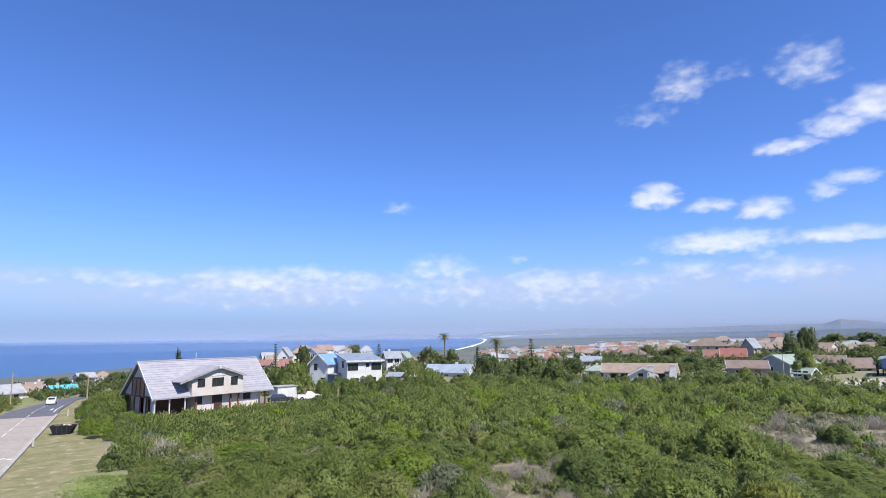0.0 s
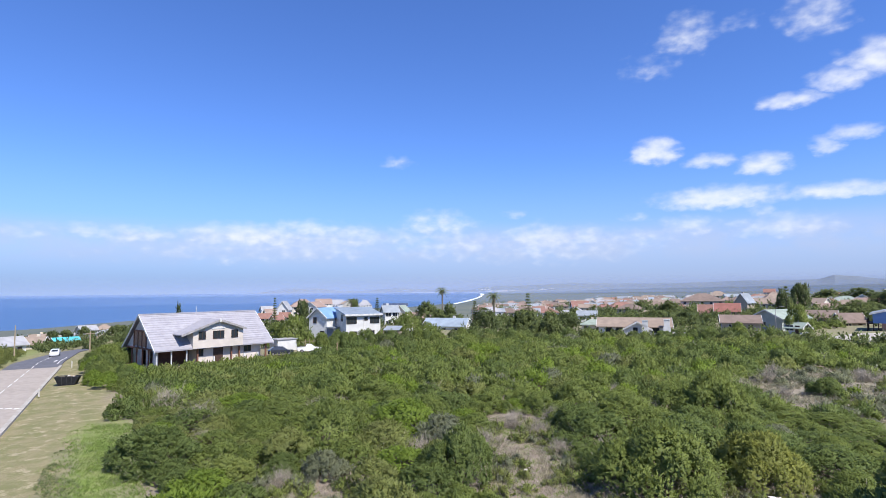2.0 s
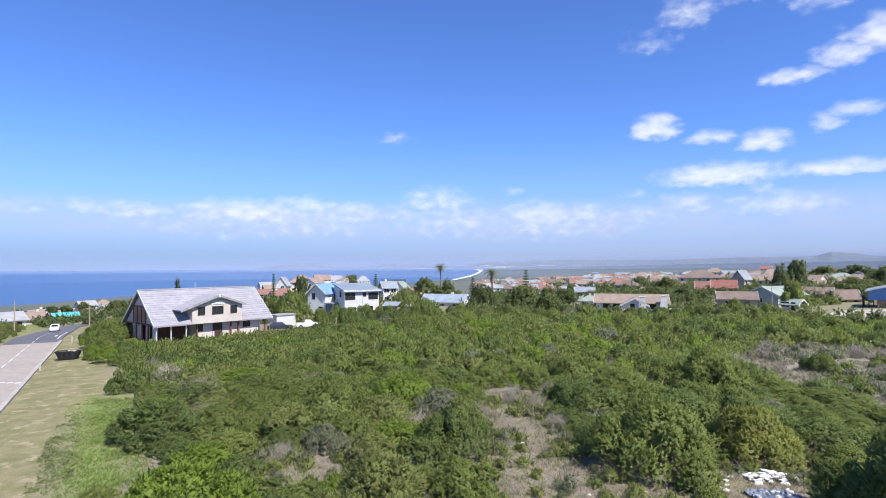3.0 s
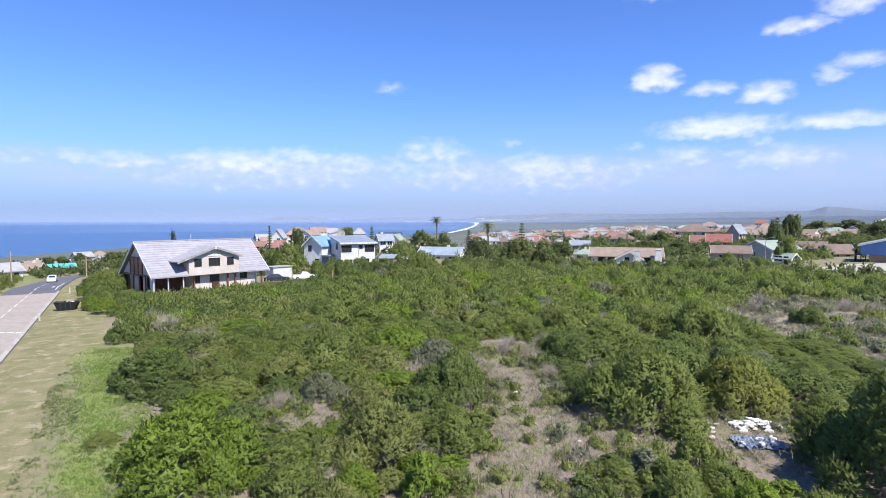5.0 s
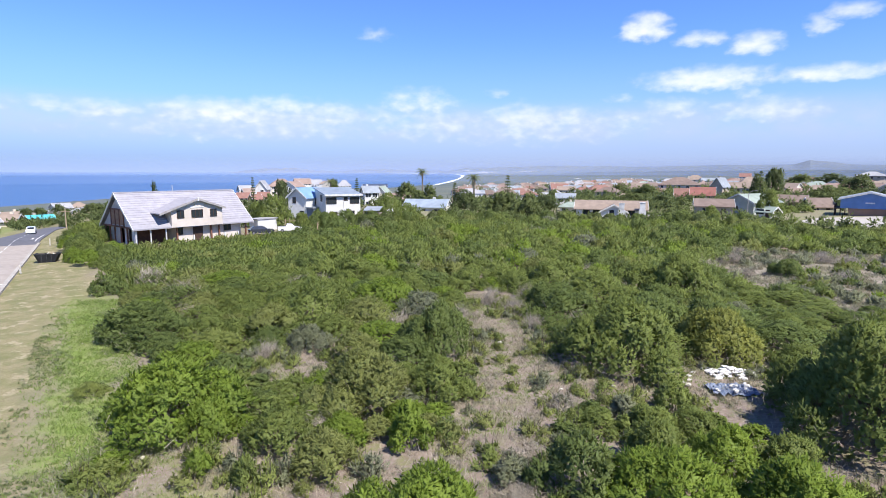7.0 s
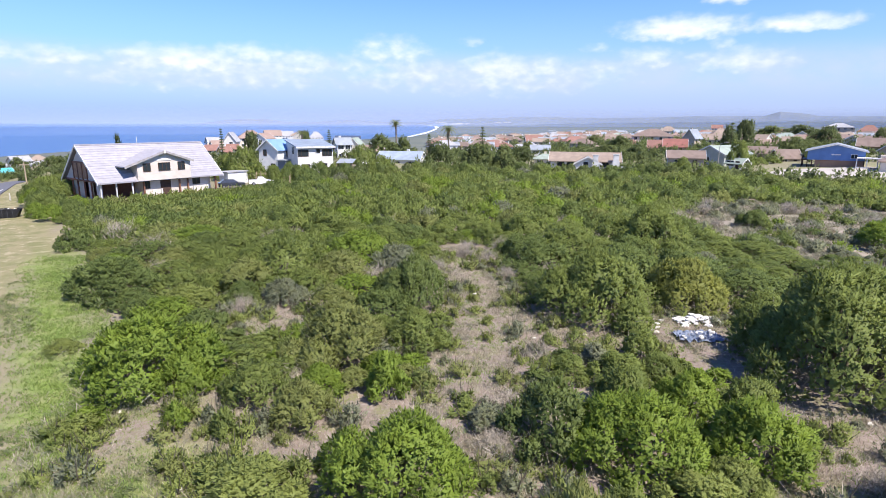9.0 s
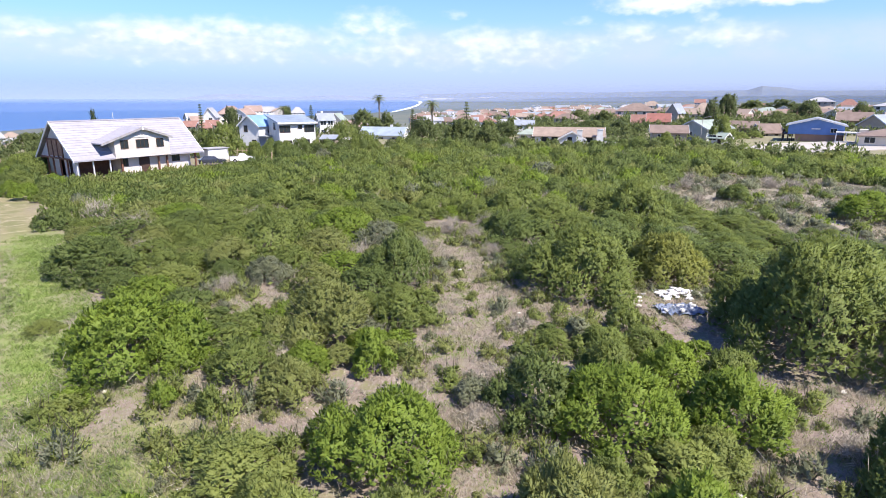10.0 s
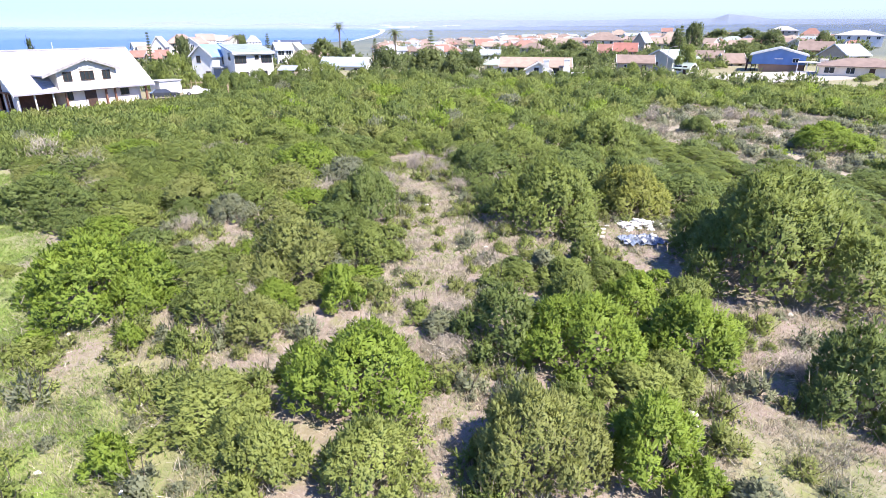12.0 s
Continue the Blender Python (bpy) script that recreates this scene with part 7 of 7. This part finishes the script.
def make_car(name, m, paint, label, pickup=False):
    ob = thing(name, m, label, "car")
    bm = bmesh.new()
    outline = [(-2.1, 0.35), (2.05, 0.35), (2.1, 0.75), (1.95, 0.92), (0.95, 1.0), (0.35, 1.45), (-1.2 if not pickup else -0.5, 1.48), (-1.75 if not pickup else -0.75, 1.0), (-2.1, 0.95)]
    rings = []
    for x, inset in ((-0.82, 0.10), (-0.74, 0.0), (0.74, 0.0), (0.82, 0.10)):
        rings.append([bm.verts.new((px * (1 - 0.03 * (inset > 0)), x * (0.86 if pz > 1.1 else 1.0), pz)) for px, pz in outline])
    for a, b in zip(rings, rings[1:]):
        for k in range(len(outline)):
            bm.faces.new((a[k], a[(k + 1) % len(outline)], b[(k + 1) % len(outline)], b[k]))
    bm.faces.new(rings[0])
    bm.faces.new(rings[-1][::-1])
    bmesh.ops.recalc_face_normals(bm, faces=bm.faces)
    body = part("body", bm, paint, ob)
    for sy in (-1, 1):
        bm = boxes(((-1.15 if not pickup else -0.45, sy * 0.70 - 0.015, 1.05), (0.45, sy * 0.70 + 0.015, 1.38)))
        part("side_window", bm, GLASS, body)
        for px in (-1.3, 1.3):
            bm = bmesh.new()
            tube(bm, [(px, sy * 0.66, 0.32), (px, sy * 0.84, 0.32)], [0.32, 0.32], 14)
            wheel = part("wheel", bm, RUBBER, ob)
            bm = bmesh.new()
            tube(bm, [(px, sy * 0.84, 0.32), (px, sy * 0.86, 0.32)], [0.19, 0.17], 10)
            part("rim", bm, CHROME, wheel)
        bm = boxes(((-2.12, sy * 0.6 - 0.12, 0.7), (-2.06, sy * 0.6 + 0.12, 0.88)))
        part("tail_light", bm, LAMP_RED, body)
        bm = boxes(((2.0, sy * 0.6 - 0.14, 0.68), (2.09, sy * 0.6 + 0.14, 0.82)))
        part("headlight", bm, TRIM_WHITE, body)
    glass_x = ((0.50, 0.92), (-1.72, -1.3)) if not pickup else ((0.50, 0.92), (-0.74, -0.56))
    for a, b in glass_x:
        bm = bmesh.new()
        za, zb = (1.40, 1.05) if a > 0 else (1.05, 1.40)
        prism(bm, [(-0.6, 0), (0.6, 0), (0.6, 0.02), (-0.6, 0.02)], 0, 1,
              Matrix(((b - a, 0, 0, a), (0, 1, 0, 0), (zb - za, 0, 1, za + 0.02), (0, 0, 0, 1))))
        part("windscreen", bm, GLASS, body)
    return ob


cx, cy = road_point(73.0, -3.1)
make_car("car", pose(cx, cy, land_at(cx, cy) + 0.03, rz=math.degrees(math.atan2(ROAD_WAY[1], ROAD_WAY[0])) + 180) @ Matrix.Scale(0.86, 4), CAR_WHITE, "white car parked on the road")
make_car("car", pose(-28.6, 97.0, 0.0, rz=20), CAR_DARK, "dark car parked beside the cream house")
make_car("pickup", pose(-24.8, 101.2, 0.0, rz=15), CAR_WHITE, "white pickup parked in a fenced yard", pickup=True)


def post_fence():
    ob = thing("pole_fence", pose(0, 0, 0), "rough wooden pole fence round the yard", "fence")
    k = 0
    pts = [(-30.0, 106.0), (-20.5, 106.8), (-20.0, 101.0)]
    rng = random.Random(12)
    for (x0, y0), (x1, y1) in zip(pts, pts[1:]):
        n = int(math.hypot(x1 - x0, y1 - y0) / 0.75)
        for j in range(n):
            x, y = x0 + (x1 - x0) * j / n, y0 + (y1 - y0) * j / n
            bm = bmesh.new()
            tube(bm, [(x, y, -0.4), (x + rng.uniform(-0.05, 0.05), y, 1.7 + rng.uniform(-0.2, 0.5))], [0.07, 0.06], 6)
            part("post", bm, WOOD_RAW, ob)
        for z in (0.8, 1.5):
            bm = bmesh.new()
            tube(bm, [(x0, y0, z), (x1, y1, z)], [0.045, 0.045], 5)
            part("rail", bm, WOOD_RAW, ob)


post_fence()


def small_structures():
    ob = thing("garage", pose(-30.4, 104.5, 0.0, rz=50) @ Matrix.Scale(0.8, 4), "white flat-roofed garage beside the cream house", "garage")
    bm = boxes(((-2.5, -1.6, -1), (2.5, 1.6, 2.6)))
    part("wall", bm, WALL_WHITE, ob)
    bm = boxes(((-2.7, -1.8, 2.6), (2.7, 1.8, 2.75)))
    part("roof", bm, ROOF_PALE, ob)
    # lean-to of poles beside the white house
    ob = thing("pole_shed", pose(-11.3, 113.5, 0.0, rz=-6), "open timber pole shed with a grey sheet roof", "shed")
    bm = bmesh.new()
    prism(bm, [(-1.8, 3.0), (1.8, 3.6), (1.8, 3.68), (-1.8, 3.08)], -1.6, 1.6)
    part("roof", bm, ROOF_SLATE, ob)
    for x in (-1.5, -0.5, 0.5, 1.5):
        bm = bmesh.new()
        tube(bm, [(x, -1.7, -0.5), (x, -1.7, 3.05)], [0.08, 0.07], 6)
        part("post", bm, WOOD_RAW, ob)
    bm = boxes(((-1.6, 1.0, -0.5), (1.6, 1.1, 2.6)))
    part("back_panel", bm, WALL_STONE, ob)
    # caravan and white wall
    ob = thing("caravan", pose(-7.4, 126.5, 0.0, rz=4), "rounded white caravan parked behind a wall", "caravan")
    bm = bmesh.new()
    prism(bm, [(-1.0, 0.4), (1.0, 0.4), (1.05, 1.6), (0.85, 2.25), (0.4, 2.5), (-0.4, 2.5), (-0.85, 2.25), (-1.05, 1.6)], -2.4, 2.4)
    bmesh.ops.bevel(bm, geom=bm.edges[:], offset=0.12, segments=2, affect="EDGES")
    body = part("body", bm, CAR_WHITE, ob)
    for x in (-1.2, 0.4):
        window(body, facing("front", x, -1.06, 1.6), 1.0, 0.55, TRIM_GREY, bars=0)
    ob = thing("garden_wall", pose(-9.4, 120.0, 0.0, rz=5), "white garden wall before a caravan", "wall")
    bm = boxes(((-2.4, -0.1, -1), (3.2, 0.1, 1.5)))
    part("wall", bm, WALL_WHITE, ob)
    bm = boxes(((-2.4, -0.14, 1.5), (3.2, 0.14, 1.58)))
    part("coping", bm, TRIM_WHITE, ob)


small_structures()


def utility_pole(x, y, tall, label, arm=False):
    z = land_at(x, y)
    ob = thing("utility_pole", pose(x, y, z), label, "pole")
    bm = bmesh.new()
    tube(bm, [(0, 0, -0.3), (0, 0, tall)], [0.12, 0.08], 8)
    part("pole", bm, WOOD_RAW, ob)
    if arm:
        bm = boxes(((-0.7, -0.05, tall - 0.5), (0.7, 0.05, tall - 0.38)))
        part("cross_arm", bm, WOOD_RAW, ob)


utility_pole(5.9, 150.0, 6.8, "plain wooden utility pole at the town's edge")
utility_pole(-58.6, 93.0, 4.6, "wooden utility pole beside the road", True)
utility_pole(-74.0, 97.0, 6.0, "thin wooden pole across the road")


def street_lamp(x, y, top):
    z = land_at(x, y)
    ob = thing("street_lamp", pose(x, y, z, rz=-30), "curved grey street lamp above the houses", "street lamp")
    h = top - z
    bm = bmesh.new()
    tube(bm, [(0, 0, 0), (0, 0, h * 0.85), (0.3, 0, h * 0.95), (1.2, 0, h)], [0.09, 0.06, 0.05, 0.04], 7)
    part("pole", bm, TRIM_GREY, ob)
    bm = boxes(((1.1, -0.12, h - 0.1), (1.8, 0.12, h + 0.05)))
    part("lamp_head", bm, TRIM_GREY, ob)


street_lamp(72.0, 128.0, 6.6)


def marker_posts():
    for s, c, h in ((18.6, 0.55, 0.9), (44.0, 1.6, 1.0), (37.0, -8.4, 1.0)):
        x, y = road_point(s, c)
        ob = thing("marker_post", pose(x, y, land_at(x, y) - 0.05), "short pale concrete marker post by the kerb", "post", "marker posts by the road")
        bm = bmesh.new()
        prism(bm, [(-0.07, 0), (0.07, 0), (0.05, h), (-0.05, h)], -0.06, 0.06)
        part("post", bm, STONE, ob)


marker_posts()


# ------------------------------------------------------------------ stones, rubbish and ground cover
def stones():
    rng = random.Random(21)
    spots = [(4.45, 35.1, 0.20), (-6.95, 15.9, 0.13), (-8.6, 13.2, 0.10), (-6.2, 12.2, 0.10), (-6.1, 12.5, 0.09), (-2.0, 18.3, 0.16),
             (8.9, 13.1, 0.16), (9.1, 12.7, 0.14), (9.5, 12.4, 0.15), (8.6, 13.0, 0.12), (9.7, 12.9, 0.17), (-11.0, 20.8, 0.1), (-8.8, 21.6, 0.1),
             (7.7, 13.6, 0.10), (6.6, 27.4, 0.12), (9.4, 27.8, 0.12), (17.2, 18.2, 0.12), (12.6, 26.9, 0.14), (13.3, 27.9, 0.16), (-5.0, 17.1, 0.09)]
    for x, y, r in spots:
        ob = thing("stone", pose(x, y, land_at(x, y) + 0.02, rz=rng.uniform(0, 360)), "pale weathered stone lying on bare soil", "stone", "loose pale stones")
        bm = bmesh.new()
        blob(bm, (0, 0, r * 0.35), (r, r * rng.uniform(0.6, 0.9), r * 0.55), rng, 0.35, 2)
        part("rock", bm, STONE, ob)


stones()


def rubbish_heap():
    """White rubble and crumpled sheeting dumped at the foot of the thicket."""
    rng = random.Random(31)
    ob = thing("rubble_heap", pose(16.3, 29.6, 0.0), "heap of dumped white plaster rubble on bare soil", "rubble")
    for k in range(140):
        x, y = rng.uniform(-1.1, 1.3), rng.gauss(0, 0.36)
        r = rng.uniform(0.07, 0.22)
        bm = bmesh.new()
        blob(bm, (x, y, 0.04 + max(0, 0.34 - 0.2 * abs(x) - 0.3 * abs(y)) * rng.uniform(0.3, 1)), (r, r * rng.uniform(0.4, 1), r * 0.55), rng, 0.9, 1)
        part("chunk", bm, RUBBLE, ob)
    for x, y in ((-2.3, -0.3), (-3.0, -1.2), (-2.6, -0.9), (-1.9, 0.2), (-3.4, 0.1)):
        bm = bmesh.new()
        blob(bm, (x, y, 0.04), (0.16, 0.10, 0.06), rng, 0.8, 1)
        part("chunk", bm, RUBBLE, ob)
    ob = thing("plastic_sheeting", pose(15.2, 27.1, 0.0) @ Matrix.Diagonal((0.78, 0.9, 1.2, 1)), "crumpled blue-grey plastic sheeting in the shade", "sheeting")
    bm = bmesh.new()
    n, k = 34, 22
    grid = []
    for i in range(n + 1):
        row = []
        for j in range(k + 1):
            x, y = (i / n - 0.5) * 2.9, (j / k - 0.5) * 1.7
            x, y = x + 0.25 * noise.noise((y * 2, 3, 1)), y + 0.3 * noise.noise((x * 2, 1, 7))
            z = 0.05 + 0.20 * abs(noise.noise((x * 1.9, y * 2.3, 4))) + 0.16 * abs(noise.noise((x * 4.5, y * 5, 8)))
            row.append(bm.verts.new((x, y, z)))
        grid.append(row)
    for a, b in zip(grid, grid[1:]):
        for j in range(k):
            bm.faces.new((a[j], b[j], b[j + 1], a[j + 1]))
    part("sheet", bm, BAG_BLUE, ob)
    for q in range(14):
        bm = bmesh.new()
        r = rng.uniform(0.06, 0.16)
        blob(bm, (rng.uniform(-1.4, 1.2), rng.uniform(-0.8, 0.7), 0.24), (r, r * 0.7, r * 0.5), rng, 0.9, 1)
        part("scrap", bm, RUBBLE, ob)


rubbish_heap()


def ground_cover():
    """Grass, weeds, dry stalks and litter on the open ground."""
    rng = np.random.default_rng(99)

    def points(n, x0, x1, y0, y1):
        return rng.uniform(x0, x1, n), rng.uniform(y0, y1, n)

    def lifted(x, y):
        return np.stack([x, y, land(x, y) - 0.01], -1)

    def tufts(x, y, per, reach):
        xs = np.repeat(x, per) + rng.normal(size=len(x) * per) * reach
        ys = np.repeat(y, per) + rng.normal(size=len(y) * per) * reach
        return xs, ys

    # green sward beside the verge
    x, y = points(60000, -30, -2, 6, 48)
    s, c = road_frame(x, y)
    lump = np.array([noise.noise((px * 0.6, py * 0.6, 7)) for px, py in zip(x, y)])
    keep = (c > 4.4 + 1.2 * lump) & (c < 9.8 + 1.6 * lump) & (s < 10) & (rng.random(len(x)) < np.clip((c - 4.2) / 2.5, 0.06, 1)) & (rng.random(len(x)) < np.clip((6 - s) / 9, 0.05, 1))
    x, y = tufts(x[keep][:11000], y[keep][:11000], 6, 0.06)
    ob = mesh_part("green_grass", quads_mesh("green_grass", blade_quads(rng, lifted(x, y), 0.17, 0.7, 0.022)), GRASS_GREEN)
    tagged(ob, "short green grass and weeds beside the verge", "grass", kind="stuff")
    # leafy weeds in the same sward
    x, y = points(26000, -28, -3, 6, 44)
    s, c = road_frame(x, y)
    lump = np.array([noise.noise((px * 0.35, py * 0.35, 2)) for px, py in zip(x, y)])
    keep = (c > 4.2) & (c < 9.4) & (s < 6) & (lump > 0.05)
    at = lifted(x[keep], y[keep])[:1500]
    clumps = np.concatenate([at, np.full((len(at), 1), 0.13)], 1)
    clumps[:, 3] = rng.uniform(0.08, 0.2, len(at))
    q = leaf_quads_loose(rng, clumps, 20000, 0.085, 0.05)
    ob = mesh_part("leafy_weeds", quads_mesh("leafy_weeds", q), LEAF_WEED)
    tagged(ob, "patches of low leafy green weeds", "weeds", kind="stuff")
    # dry stalks and tufts on the clearings
    x, y = points(90000, -14, 26, 5, 50)
    gap = runs_gap(x, y, CLEARINGS)
    lump = np.array([noise.noise((px * 0.8, py * 0.8, 5)) for px, py in zip(x, y)])
    keep = (gap < 1.0) & (lump > -0.05)
    xs, ys = tufts(x[keep][:11500], y[keep][:11500], 7, 0.09)
    ob = mesh_part("dry_grass", quads_mesh("dry_grass", blade_quads(rng, lifted(xs, ys), 0.22, 0.6, 0.016)), GRASS_DRY)
    tagged(ob, "dry straw-coloured grass tufts on bare soil", "grass", kind="stuff")
    keep = (gap < 0.8) & (lump < 0.05)
    xs, ys = tufts(x[keep][:8000], y[keep][:8000], 5, 0.07)
    ob = mesh_part("grass_tufts", quads_mesh("grass_tufts", blade_quads(rng, lifted(xs, ys), 0.16, 0.7, 0.02)), GRASS_GREEN)
    tagged(ob, "sparse green grass tufts on bare soil", "grass", kind="stuff")
    # grey twiggy heath along the shrubs' feet
    keep = (gap > -0.8) & (gap < 2.2) & (lump > -0.12)
    xs, ys = tufts(x[keep][:2600], y[keep][:2600], 26, 0.17)
    ob = mesh_part("grey_heath", quads_mesh("grey_heath", blade_quads(rng, lifted(xs, ys), 0.27, 0.9, 0.012)), TWIG)
    tagged(ob, "grey dry twiggy heath at the shrubs' feet", "heath", kind="stuff")
    at = lifted(x[keep][2600:7600], y[keep][2600:7600])
    clumps = np.concatenate([at, rng.uniform(0.08, 0.26, (len(at), 1))], 1)
    ob = mesh_part("low_heath", quads_mesh("low_heath", leaf_quads_loose(rng, clumps, 110000, 0.06, 0.03)), LEAF_GREY)
    tagged(ob, "low silver-green heath in the clearing", "heath", kind="stuff")
    # dry tufts and heath on the sandy clearing
    x, y = points(40000, 26, 64, 34, 76)
    sandy = np.minimum(np.hypot((x - 46) / 16, (y - 57) / 18), np.hypot((x - 36) / 6.5, (y - 43) / 7.5)) < 1.1
    lump = np.array([noise.noise((px * 0.35, py * 0.35, 5)) for px, py in zip(x, y)])
    keep = sandy & (lump > -0.15)
    xs, ys = tufts(x[keep][:3600], y[keep][:3600], 12, 0.18)
    ob = mesh_part("sand_grass", quads_mesh("sand_grass", blade_quads(rng, lifted(xs, ys), 0.42, 0.8, 0.04)), GRASS_DRY)
    tagged(ob, "dry pale grass on the sandy clearing", "grass", kind="stuff")
    keep = sandy & (lump > 0.0)
    at = lifted(x[keep][:1500], y[keep][:1500])
    clumps = np.concatenate([at, rng.uniform(0.15, 0.5, (len(at), 1))], 1)
    ob = mesh_part("sand_heath", quads_mesh("sand_heath", leaf_quads_loose(rng, clumps, 36000, 0.15, 0.08)), LEAF_GREY)
    tagged(ob, "low grey-green heath on the sandy clearing", "heath", kind="stuff")
    # litter of pebbles and fallen bits
    x, y = points(30000, -14, 26, 6, 36)
    gap = runs_gap(x, y, CLEARINGS)
    at = lifted(x[gap < 0.5], y[gap < 0.5])[:800]
    n = len(at)
    size = rng.uniform(0.012, 0.035, (n, 1))
    a, b = rng.normal(size=(n, 3)), rng.normal(size=(n, 3))
    a[:, 2] *= 0.3
    b[:, 2] *= 0.3
    q = np.stack([at - a * size, at + b * size, at + a * size + [0, 0, 0.03], at - b * size + [0, 0, 0.02]], 1)
    ob = mesh_part("pebble_litter", quads_mesh("pebble_litter", q + np.array([0, 0, 0.03])), STONE)
    tagged(ob, "scattered pebbles and litter on bare soil", "pebbles", kind="stuff")


ground_cover()
